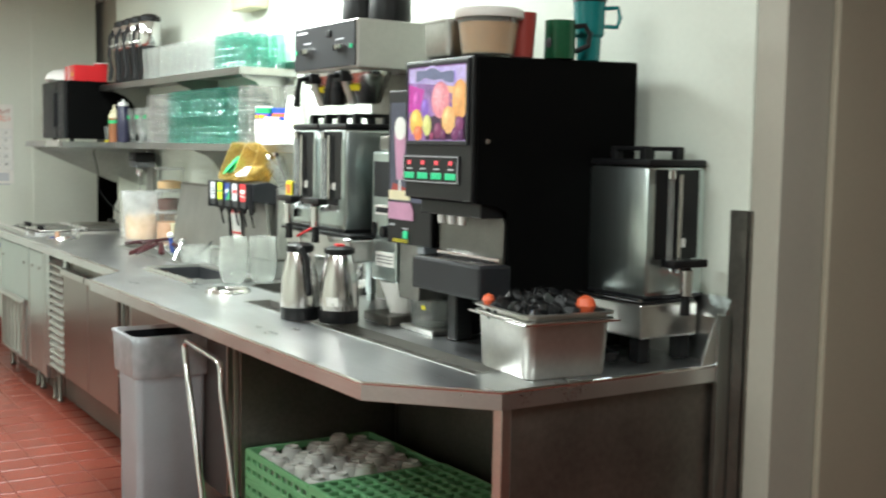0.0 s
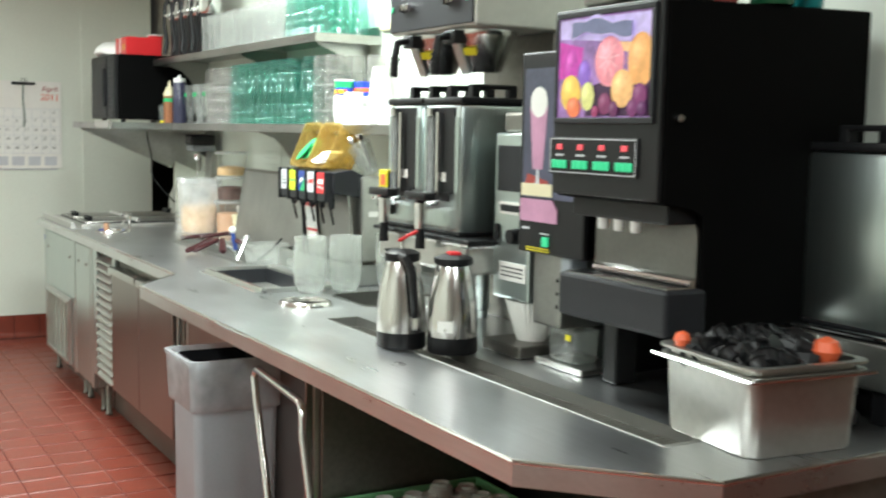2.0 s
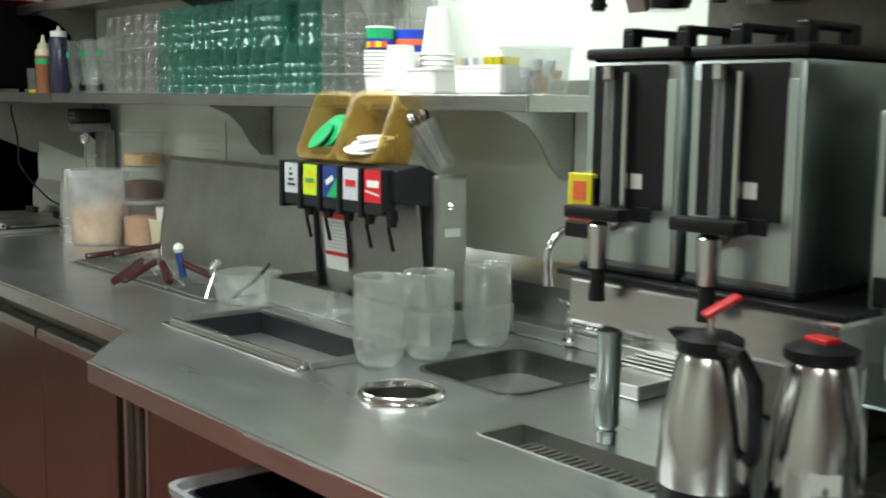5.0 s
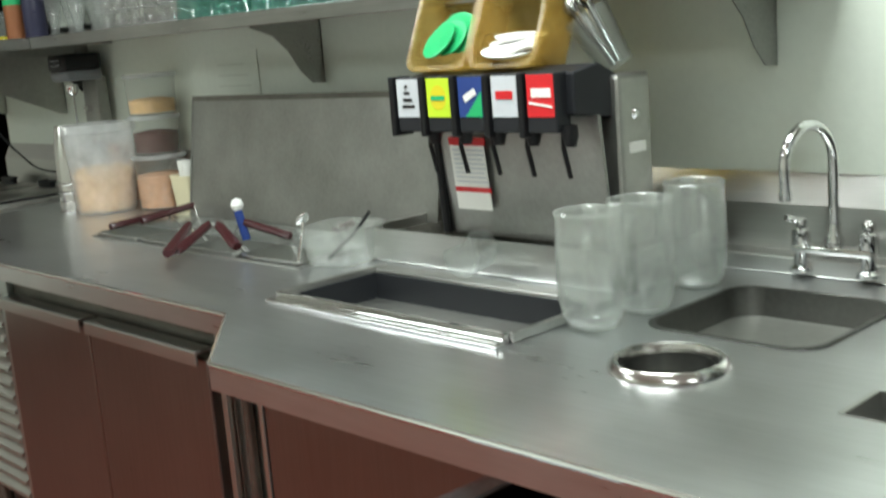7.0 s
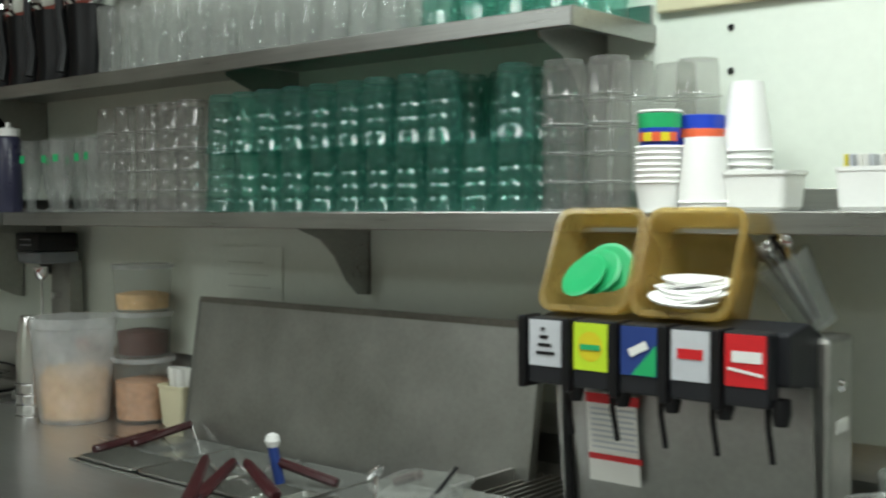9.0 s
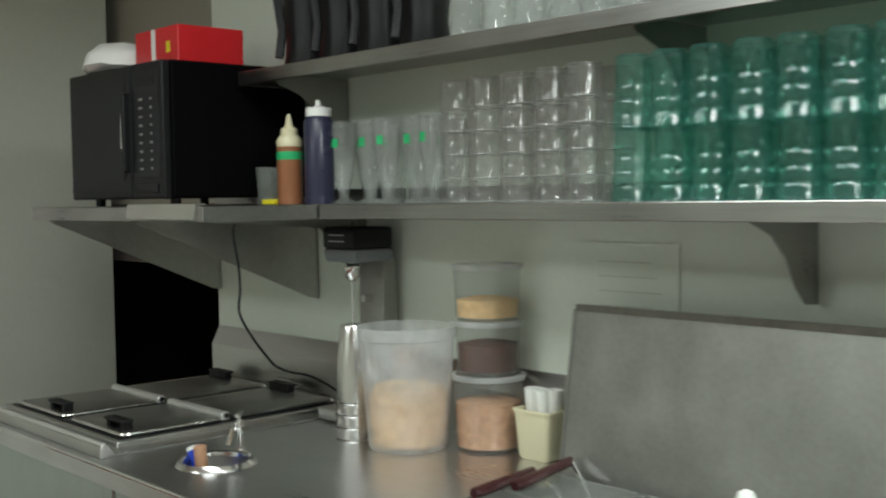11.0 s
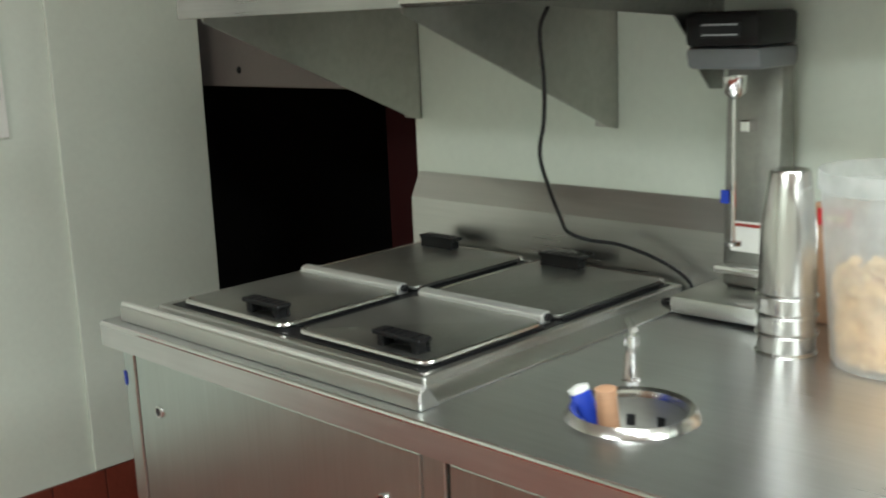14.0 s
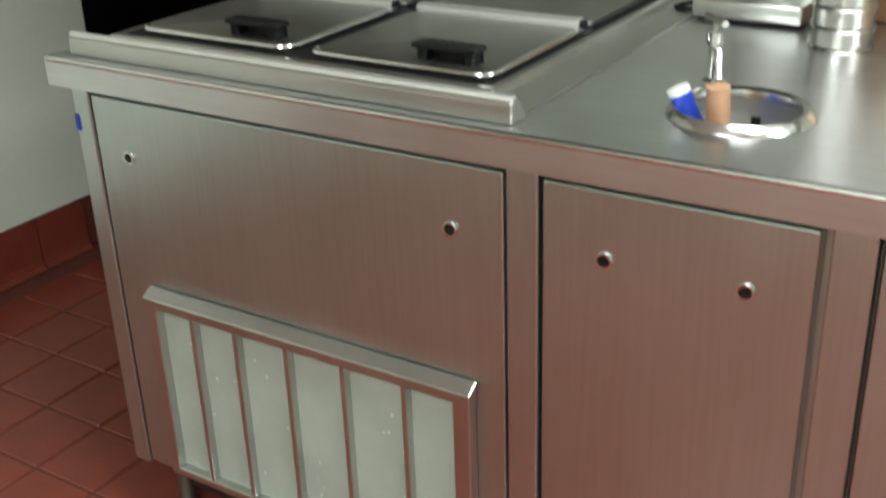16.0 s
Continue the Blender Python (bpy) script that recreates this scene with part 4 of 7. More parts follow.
part("sheet", spun(box(-0.08, 0.1, -0.012, 0.015, 0, 0.002, 0), rz=4), PAPER, pp)
# wall screws and socket over the shelf
for z in (1.797, 1.719):
    sc2 = thing("wall_screw", (0.988, 0.061, z), "dark screw head in the painted wall", "screw", "wall screws", fixed=True)
    part("head", spun(lathe([(0.0, 0.004), (0.004, 0.004), (0.0065, 0.0)], 12), ry=-90), BLACK, sc2)
box_wall = thing("wall_box", (0.985, 0.62, 2.17), "cream plastic dispenser box high on the wall", "dispenser")
part("body", box(-0.09, 0.003, -0.12, 0.12, -0.06, 0.12, 0.01), CREAM, box_wall)
strip = thing("wall_strip", (0.985, -0.12, 1.835), "pale plastic cable strip on the wall", "cable strip")
part("cover", spun(box(-0.014, 0.003, -0.3, 0.3, 0, 0.03, 0.004), rx=0), CREAM, strip)

# upper shelf: teal tumblers, clear glasses, thermal carafes
teal0 = vessel("green_tumbler", shell(0.03, 0.0385, 0.15, 3), GREENGL, "upturned pale green tumbler on the upper shelf", "tumbler", "upper green tumblers", (0.75, 0.25, ZU + 0.001))
for k in range(4):
    for dx in (0.0, 0.085, 0.17):
        if k or dx:
            copy_thing(teal0, spot(0.75 + dx, 0.25 + 0.085 * k, ZU + 0.001, 0, 0, rnd.uniform(0, 360)))
gob = vessel("water_glass", [(0.0, 0.0), (0.03, 0.0), (0.034, 0.01), (0.03, 0.05), (0.035, 0.11), (0.036, 0.16)], GLASS, "clear flared water glass on the upper shelf", "glass", "upper clear glasses", (0.75, 0.62, ZU + 0.001))
for k in range(12):
    for dx in (0.0, 0.09, 0.18):
        if k or dx:
            copy_thing(gob, spot(0.75 + dx + rnd.uniform(-0.004, 0.004), 0.62 + 0.083 * k + rnd.uniform(-0.004, 0.004), ZU + 0.001, 0, 0, rnd.uniform(0, 360)))
car = thing("coffee_carafe", (0.82, 1.72, ZU + 0.001), "thermal coffee carafe with black handle and polished steel body", "carafe", "upper carafes")
part("base", lathe([(0.0, 0.0), (0.052, 0.0), (0.055, 0.012), (0.05, 0.06), (0.058, 0.19), (0.0, 0.19)], 26), BLACK, car, "black waisted base", True)
part("body", lathe([(0.058, 0.1905), (0.064, 0.2), (0.066, 0.3), (0.056, 0.32), (0.0, 0.32)], 28), CHROME, car, "polished steel body", True)
part("lid", lathe([(0.058, 0.3205), (0.058, 0.345), (0.03, 0.36), (0.0, 0.36)], 24), BLACK, car, "", True)
part("handle", tube([(-0.06, 0, 0.3), (-0.085, 0, 0.26), (-0.088, 0, 0.16), (-0.075, 0, 0.08), (-0.085, 0, 0.02)], 0.011), BLACK, car, "curved black handle", True)
part("spout", box(-0.09, -0.05, -0.012, 0.012, 0.2, 0.22, 0.004), CHROME, car)
for y in (1.86, 2.0, 2.14):
    copy_thing(car, spot(0.81, y, ZU + 0.001, 0, 0, 4))

# ---- drink station: ice bin, soda tower, pitchers, sink ----
ledge = thing("dispenser_ledge", (0.77, 0.06, 0.9), "low stainless steel ledge under the soda tower", "ledge", fixed=True)
part("ledge_box", shift(tub([(0.64, -0.28), (0.9, -0.28), (0.9, 0.432), (0.64, 0.432)], 0.901, 0.974, 0.0, 0.008, 0.0), (-0.77, -0.06, -0.9)), STEEL, ledge)
part("drip_grate", shift(join(box(0.649, 0.891, -0.271, 0.423, 0.945, 0.95, 0.001), *[box(0.652, 0.888, y, y + 0.006, 0.95, 0.956, 0) for y in np.arange(-0.26, 0.42, 0.02)]), (-0.77, -0.06, -0.9)), DARKSTEEL, ledge, "slotted drip grate")
ice = thing("ice", (0.412, -0.06, 0.62), "crushed ice lying in the steel bin", "ice", kind="stuff", fixed=True)
rnd = random.Random(11)
chunks = []
for k in range(170):
    b = box(-0.014, 0.014, -0.014, 0.014, -0.012, 0.012, 0.004, 1)
    x, y = rnd.uniform(-0.085, 0.1), rnd.uniform(-0.19, 0.06)
    chunks.append(spun(b, rnd.uniform(0, 90), rnd.uniform(0, 90), rnd.uniform(0, 90), at=(x, y, 0.2 - 0.5 * (y + 0.19) + rnd.uniform(-0.01, 0.02))))
part("cubes", join(box(-0.095, 0.11, -0.205, 0.295, 0.004, 0.04, 0.02), *chunks), ICE, ice)

# soda tower
soda = thing("soda_dispenser", (0.68, -0.03, 0.972), "five-valve soda fountain tower with charcoal valves", "soda dispenser")
SO = Vector((0.68, -0.02, 0.972))


def so(nm, bm, m, lb="", parent=soda, smooth=False):
    return part(nm, shift(bm, -SO), m, parent, lb, smooth)


so("splash_plate", prism([(0.665, 0.973), (0.672, 0.973), (0.645, 1.2), (0.637, 1.2)], -0.238, 0.19, "y"), SINK, "leaning steel splash plate")
so("column", box(0.69, 0.785, -0.245, -0.186, 0.973, 1.262, 0.008), DULL, "upright steel side column")
so("column", box(0.72, 0.8, 0.16, 0.19, 0.973, 1.25, 0.006), STEEL_V)
so("back_plate", box(0.74, 0.79, -0.185, 0.16, 1.0, 1.25, 0.003), DULL)
so("column_bolt", spun(lathe([(0.0, 0.007), (0.006, 0.006), (0.01, 0.0)], 14), rx=90, at=(0.735, -0.245, 1.194)), CHROME)
so("column_label", box(0.715, 0.762, -0.2462, -0.2451, 1.128, 1.146, 0), PAPER, "small worn paper label")
so("head", prism([(0.59, 1.205), (0.59, 1.275), (0.66, 1.285), (0.73, 1.255), (0.735, 1.2), (0.7, 1.19)], -0.228, 0.192, "y", 0.004), CHARCOAL, "charcoal plastic head")
LABELS = ((SILVER, "silver-grey flavour label"), (LIME, "lime green flavour label"), (NAVY, "blue and green flavour label"), (SILVER, "silver flavour label with pale red writing"), (RED, "red flavour label with a white wave"))
for k, (lm, lb) in enumerate(LABELS):
    y = 0.156 - 0.0832 * k
    v = so("valve", box(0.562, 0.602, y - 0.033, y + 0.033, 1.178, 1.277, 0.004), CHARCOAL, "")
    so("flavour_label", box(0.5608, 0.5618, y - 0.03, y + 0.03, 1.205, 1.274, 0), lm, lb, v)
    if k == 0:
        for j in range(4):
            so("print", box(0.5598, 0.5606, y - 0.018 + 0.006 * j, y + 0.016 - 0.003 * j, 1.222 + 0.012 * j, 1.227 + 0.012 * j, 0), BLACK, "", v)
    if k == 1:
        so("print", spun(lathe([(0.0, 0.0), (0.022, 0.0)], 18), ry=-90, at=(0.5602, y, 1.24)), YELLOW, "", v)
        so("print", box(0.559, 0.56, y - 0.018, y + 0.018, 1.235, 1.243, 0), GREEN, "", v)
    if k == 2:
        so("print", prism([(y - 0.029, 1.206), (y + 0.012, 1.206), (y - 0.029, 1.25)], 0.5598, 0.5606, "x"), GREEN, "", v)
        so("print", spun(box(-0.0004, 0.0004, -0.016, 0.016, -0.006, 0.006, 0), rx=-25, at=(0.5594, y, 1.243)), WHITE, "", v)
    if k == 3:
        so("print", box(0.5598, 0.5606, y - 0.02, y + 0.02, 1.235, 1.249, 0), RED, "faded red bars", v)
    if k == 4:
        so("print", box(0.5598, 0.5606, y - 0.024, y + 0.02, 1.237, 1.252, 0), WHITE, "white script bar", v)
        so("print", spun(box(-0.0004, 0.0004, -0.026, 0.026, -0.002, 0.002, 0), rx=8, at=(0.5602, y, 1.225)), WHITE, "white wave", v)
    so("rail", box(0.556, 0.606, y + 0.036, y + 0.05, 1.17, 1.279, 0.003), BLACK, "", v)
    so("nozzle", lathe([(0.013, 0.035), (0.014, 0.016), (0.01, 0.0), (0.0, 0.0)], 16, (0.585, y - 0.042, 1.155)), BLACK, "black nozzle", v, True)
    so("lever", tube([(0.6, y - 0.015, 1.185), (0.592, y - 0.02, 1.15), (0.604, y - 0.022, 1.1)], 0.0045), BLACK, "thin black push lever", v)
so("notice", prism([(0.647, 1.024), (0.648, 1.03), (0.6325, 1.163), (0.6315, 1.163)], 0.035, 0.127, "y"), PAPER, "white notice with red bands")
for za, zb2, m in ((1.146, 1.161, RED), (1.058, 1.067, RED)):
    xa, xb = 0.6465 - (za - 1.03) * 0.1165, 0.6465 - (zb2 - 1.03) * 0.1165
    so("band", prism([(xa - 0.0012, za), (xa, za), (xb, zb2), (xb - 0.0012, zb2)], 0.029, 0.126, "y"), m)
for j in range(8):
    za = 1.076 + 0.0085 * j
    xa = 0.6465 - (za - 1.03) * 0.1165
    so("print", prism([(xa - 0.0008, za), (xa, za), (xa, za + 0.003), (xa - 0.0008, za + 0.003)], 0.036 + 0.003 * (j % 3), 0.119, "y"), SILVER)
so("drain_hose", tube([(0.64, 0.168, 1.19), (0.65, 0.172, 1.08), (0.655, 0.17, 0.974)], 0.009), BLACK, "black hose")

for yb, inside in ((0.108, "green"), (-0.062, "white")):
    t = thing("amber_pan", (0.66, yb, 1.286), "tilted amber plastic food pan holding green lids" if inside == "green" else "tilted amber plastic food pan holding white lids", "food pan", "amber pans")
    b = tub(rounded(-0.078, 0.078, -0.076, 0.076, 0.022), -0.11, 0.0, 0.016, 0.003, 0.008, 0.008)
    part("pan", spun(b, ry=-66, at=(-0.03, 0, 0.078)), AMBER, t, "", True)
    if inside == "green":
        for k in range(3):
            part("lid", spun(lathe([(0.0, 0.0), (0.038, 0.0), (0.041, 0.005), (0.036, 0.006), (0.0, 0.003)], 24), rx=12 * k - 8, ry=-48 - 7 * k, at=(-0.03 + 0.014 * k, 0.01 - 0.014 * k, 0.05 + 0.006 * k)), GREEN, t, "round green plastic lid")
    else:
        for k in range(7):
            part("lid", spun(lathe([(0.0, 0.0), (0.034, 0.0), (0.036, 0.004), (0.0, 0.005)], 20, squash=1.6), rx=rnd.uniform(-8, 8), ry=rnd.uniform(-20, -5), at=(-0.035 + 0.006 * k, rnd.uniform(-0.01, 0.01), 0.024 + 0.004 * k)), FOAM, t, "crinkled white lid")
sp = thing("spoon_holder", (0.745, -0.2, 1.252), "clear leaning beaker full of steel spoons", "spoon holder")
part("beaker", spun(lathe(cup_profile(0.03, 0.044, 0.11), 22), rx=-25, ry=-18, at=(0, -0.02, 0.02)), CLEAR, sp, "", True)
for k in range(14):
    a = rnd.uniform(0, 6.28)
    sx, sy = 0.02 * math.cos(a), 0.02 * math.sin(a)
    s = join(tube([(sx * 0.4, sy * 0.4, 0.01), (sx, sy, 0.125)], 0.003, 6), spun(lathe([(0.0, -0.016), (0.009, -0.006), (0.009, 0.006), (0.0, 0.014)], 8, squash=0.35), rz=rnd.uniform(0, 180), at=(sx * 1.05, sy * 1.05, 0.132)))
    part("spoon", spun(s, rx=-25, ry=-18, at=(0, -0.02, 0.02)), (DARKSTEEL, CHROME, BLACK)[k % 3], sp, "", True)

# leaning steel cover behind the topping well
cov = thing("steel_cover", (0.83, 0.86, 0.9), "large dull stainless steel cover leaning on the wall", "cover", fixed=True)
CV = Vector((0.83, 0.86, 0.9))
part("sheet", shift(prism([(0.812, 0.9015), (0.82, 0.9015), (0.874, 1.244), (0.866, 1.246)], 0.395, 1.437, "y"), -CV), SINK, cov)
part("top_fold", shift(prism([(0.862, 1.24), (0.886, 1.24), (0.886, 1.252), (0.862, 1.254)], 0.395, 1.437, "y"), -CV), DARKSTEEL, cov, "dark folded top edge")
for ya in (1.4375, 0.387):
    part("side_fold", shift(prism([(0.81, 0.9015), (0.832, 0.9015), (0.886, 1.242), (0.864, 1.244)], ya, ya + 0.0075, "y"), -CV), SINK, cov)

# topping pans with ladles
for k in range(4):
    y0 = 0.507 + 0.2335 * k
    p = thing("topping_pan", (0.645, y0 + 0.1, 0.745), "shallow steel pan of sundae topping in the well", "food pan", "topping pans", fixed=True)
    part("pan", shift(tub(rounded(0.506, 0.784, y0 + 0.003, y0 + 0.226, 0.02), 0.75, 0.912, 0.012, 0.002, 0.004, 0.004), (-0.645, -y0 - 0.1, -0.745)), STEEL, p, "", True)
    part("topping", shift(box(0.52, 0.77, y0 + 0.018, y0 + 0.21, 0.755, 0.84, 0.012), (-0.645, -y0 - 0.1, -0.745)), (CREAM, COCOA, NUTS, CARAMEL)[k], p, "sauce or crumbs filling the pan")
    part("clear_cover", shift(box(0.62, 0.782, y0 + 0.006, y0 + 0.222, 0.9125, 0.9155, 0.001), (-0.645, -y0 - 0.1, -0.745)), CLEAR, p, "half cover of clear plastic")


def bar(p, q, w0, w1, h):
    """A flat tapered bar with a rounded grip between two points."""
    p, q = Vector(p), Vector(q)
    d = (q - p).normalized()
    side = d.cross(Vector((0, 0, 1))).normalized()
    up = side.cross(d)
    bm = bmesh.new()
    rings = []
    for f, w in ((0.0, w0 * 0.6), (0.06, w0), (0.5, (w0 + w1) / 2), (0.94, w1), (1.0, w1 * 0.6)):
        c = p + (q - p) * f
        rings.append([bm.verts.new(c + side * (w / 2 * math.cos(k * math.pi / 4)) + up * (h / 2 * math.sin(k * math.pi / 4))) for k in range(8)])
    for r0, r1 in zip(rings, rings[1:]):
        for k in range(8):
            bm.faces.new((r0[k], r0[(k + 1) % 8], r1[(k + 1) % 8], r1[k]))
    bm.faces.new(rings[0])
    bm.faces.new(rings[-1])
    return bm


def ladle(end, neck, cup, label, grip=MAROON):
    """A ladle over the pans, from the end of its grip to its neck and down to its cup."""
    o = Vector(neck)
    t = thing("ladle", neck, label, "ladle", "ladles", fixed=True)
    part("handle", bar(Vector(end) - o, (0, 0, 0), 0.034, 0.024, 0.02), grip, t, "", True)
    c = Vector(cup) - o
    part("shank", tube([(0, 0, 0), c * 0.5 + Vector((0, 0, 0.006)), c], 0.004), CHROME, t)
    part("cup", lathe([(0.0, -0.026), (0.02, -0.02), (0.028, 0.0), (0.0265, 0.0), (0.018, -0.017), (0.0, -0.023)], 16, tuple(c)), CHROME, t, "", True)
    return t


ladle((0.54, 1.415, 0.922), (0.72, 1.43, 0.93), (0.75, 1.36, 0.86), "maroon-handled ladle lying along the end of the topping pans")
ladle((0.62, 1.385, 0.926), (0.8, 1.4, 0.942), (0.76, 1.3, 0.86), "maroon-handled ladle lying along the end of the topping pans")
ladle((0.405, 0.885, 0.918), (0.56, 1.03, 0.952), (0.66, 1.08, 0.86), "maroon-handled ladle hanging out over the front rim")
ladle((0.44, 0.9, 0.916), (0.565, 0.945, 0.957), (0.66, 0.9, 0.86), "maroon-handled ladle hanging out over the front rim")
ladle((0.525, 0.77, 0.922), (0.572, 0.915, 0.958), (0.68, 0.98, 0.86), "maroon-handled ladle crossed over another")
ladle((0.665, 0.745, 0.924), (0.61, 0.87, 0.962), (0.64, 0.98, 0.87), "dark-handled ladle beside a white ball end")
ladle((0.722, 0.575, 0.958), (0.712, 0.635, 0.935), (0.69, 0.7, 0.86), "short maroon handle standing in the topping pan")
ball = thing("ladle_ball", (0.602, 0.868, 0.9165), "white ball-topped serving spoon standing in the pan", "serving spoon", fixed=True)
part("stem", tube([(0.012, -0.008, 0.0), (0, 0, 0.075)], 0.011), NAVY, ball, "", True)
part("ball", lathe([(0.0, 0.072), (0.012, 0.076), (0.0165, 0.088), (0.012, 0.1), (0.0, 0.105)], 16), WHITE, ball, "", True)
spn = thing("serving_spoon", (0.545, 0.47, 0.916), "polished steel spoon leaning on the pan rim", "serving spoon")
part("stem", tube([(-0.06, -0.03, 0.004), (-0.02, 0.0, 0.06), (-0.01, 0.01, 0.075)], 0.004), CHROME, spn)
part("bowl", spun(lathe([(0.0, -0.02), (0.012, -0.008), (0.012, 0.008), (0.0, 0.02)], 12, squash=0.4), rx=30, ry=40, at=(-0.008, 0.012, 0.082)), CHROME, spn, "", True)
bow = thing("clear_tub", (0.6, 0.43, 0.9005), "cloudy square plastic tub of utensils on the worktop", "tub", "", 12)
part("tub", tub(rounded(-0.075, 0.075, -0.07, 0.07, 0.025), 0, 0.08, 0.014, 0.003, 0.005), JUG, bow, "", True)
part("spoon", tube([(-0.03, 0.02, 0.01), (0.02, -0.02, 0.06), (0.045, -0.045, 0.1)], 0.004), BLACK, bow, "dark spoon handle")
scp = thing("ice_scoop", (0.575, 0.03, 0.9145), "clear plastic ice scoop lying by the bin", "ice scoop", "", 20)
b = lathe([(0.0, -0.08), (0.02, -0.078), (0.036, -0.06), (0.038, 0.03), (0.036, 0.03), (0.034, -0.058), (0.0, -0.076)], 20)
bmesh.ops.delete(b, geom=[v for v in b.verts if v.co.z > -0.04 and v.co.x > 0.02], context="VERTS")
part("scoop", spun(b, ry=-90, at=(0.0, 0, 0.04)), CLEAR, scp, "", True)
part("handle", tube([(0.08, 0, 0.045), (0.13, 0, 0.055)], 0.01), CLEAR, scp, "", True)

# water pitchers
pit = thing("pitcher", (0.445, -0.352, 0.9005), "cloudy plastic water pitcher with a loop handle", "pitcher", "pitchers", 36, fixed=True)
part("jug", lathe([(0.0000, 0.0000), (0.0310, 0.0000), (0.0413, 0.0070), (0.0499, 0.0246), (0.0550, 0.0528), (0.0568, 0.0880), (0.0559, 0.1320), (0.0533, 0.1716), (0.0546, 0.1874), (0.0516, 0.1874), (0.0503, 0.1716), (0.0529, 0.1320), (0.0537, 0.0880), (0.0516, 0.0528), (0.0464, 0.0264), (0.0378, 0.0106), (0.0000, 0.0070)], 32), JUG, pit, "", True)
part("rim", lathe([(0.0520, 0.1876), (0.0542, 0.1905), (0.0563, 0.1876), (0.0550, 0.1848)], 32), JUG, pit, "", True)
part("foot", lathe([(0.0258, -0.0003), (0.0318, 0.0000), (0.0378, 0.0044), (0.0344, 0.0035)], 32), JUG, pit, "", True)
part("handle", tube([(-0.0531, 0, 0.1672), (-0.0783, 0, 0.1716), (-0.0905, 0, 0.1496), (-0.0905, 0, 0.0880), (-0.0800, 0, 0.0528), (-0.0513, 0, 0.0484)], 0.007), JUG, pit, "", True)
part("water", lathe([(0.0000, 0.0084), (0.0370, 0.0119), (0.0456, 0.0273), (0.0507, 0.0528), (0.0526, 0.0810), (0.0000, 0.0810)], 32), WATER, pit, "water surface low in the jug", True)
part("spout", prism([(0.0548, 0.1804), (0.0531, 0.1628), (0.0696, 0.1874)], -0.012, 0.012, "y"), JUG, pit)
copy_thing(pit, pose(0.57, -0.36, 0.9005, 0, 0, 20))
copy_thing(pit, pose(0.756, -0.342, 0.9005, 0, 0, 44))

# faucet
fa = thing("faucet", (0.9, -0.53, 0.912), "chrome gooseneck faucet with two lever handles", "faucet", fixed=True)
part("deck", box(-0.02, 0.02, -0.075, 0.075, 0.035, 0.05, 0.008), CHROME, fa, "", True)
for s in (-1, 1):
    part("valve", lathe([(0.022, 0.0), (0.022, 0.006), (0.014, 0.012), (0.013, 0.04), (0.017, 0.05), (0.016, 0.075), (0.008, 0.082), (0.0, 0.083)], 20, (0, 0.062 * s, 0)), CHROME, fa, "", True)
    part("lever", join(tube([(0, 0.062 * s, 0.088), (-0.03, 0.075 * s, 0.1)], 0.006), lathe([(0.0, 0.082), (0.012, 0.084), (0.012, 0.094), (0.0, 0.097)], 14, (0, 0.062 * s, 0))), CHROME, fa, "", True)
part("collar", lathe([(0.016, 0.05), (0.018, 0.06), (0.012, 0.075), (0.011, 0.09)], 20), CHROME, fa, "", True)
neck = [(0, 0, 0.08), (0, 0, 0.2)] + [(0.058 * (math.cos(a) - 1), -0.25 * 0.058 * (math.cos(a) - 1), 0.2 + 0.068 * math.sin(a)) for a in np.linspace(0.25, 3.25, 14)]
neck.append((neck[-1][0] + 0.002, neck[-1][1], neck[-1][2] - 0.03))
part("neck", tube(neck, 0.0095, 12), CHROME, fa, "tall curved spout", True)
part("aerator", tube([neck[-1], (neck[-1][0] + 0.001, neck[-1][1], neck[-1][2] - 0.016)], 0.0115, 12), CHROME, fa, "", True)
rk = thing("drain_rack", (0.85, -0.8, 0.9005), "black wire drain rack beside the sink", "rack", fixed=True)
part("tray", box(-0.09, 0.09, -0.08, 0.1, 0.0, 0.03, 0.004), BLACK, rk)
for k in range(7):
    part("bar", tube([(-0.085 + 0.028 * k, -0.075, 0.034), (-0.085 + 0.028 * k, 0.095, 0.034)], 0.003, 6), DULL, rk)
sd = thing("sink_divider", (0.63, -0.77, 0.9005), "low steel drain board beside the sink", "board", fixed=True)
part("board", box(0.03, 0.22, -0.1, 0.025, 0.0, 0.03, 0.004), STEEL, sd)

# ---- containers, mixer and dipper well ----
oat = thing("topping_tub", (0.775, 1.75, 0.9005), "frosted plastic tub half full of chopped nuts", "food tub")
part("tub", lathe([(0.0, 0.0), (0.082, 0.0), (0.086, 0.006), (0.104, 0.235), (0.108, 0.237), (0.108, 0.262), (0.106, 0.262)], 36), FROST, oat, "", True)
part("contents", lathe([(0.0, 0.006), (0.073, 0.009), (0.08, 0.115), (0.06, 0.122), (0.02, 0.135), (0.0, 0.135)], 30), NUTS, oat, "heap of chopped nuts", True)
pieces = []
for k in range(300):
    a, z = rnd.uniform(0, 6.28), rnd.uniform(0.012, 0.115)
    r = 0.069 + 0.0085 * z / 0.115
    if k < 40:
        r, z = 0.078 * math.sqrt(rnd.random()), 0.126
    pieces.append(spun(box(-0.009, 0.009, -0.008, 0.008, -0.005, 0.005, 0.003, 1), rnd.uniform(0, 180), rnd.uniform(0, 180), rnd.uniform(0, 180), at=(r * math.cos(a), r * math.sin(a), z)))
part("nut_heap", join(*pieces), NUTS, oat)["kind"] = "stuff"
zc = 0.9005
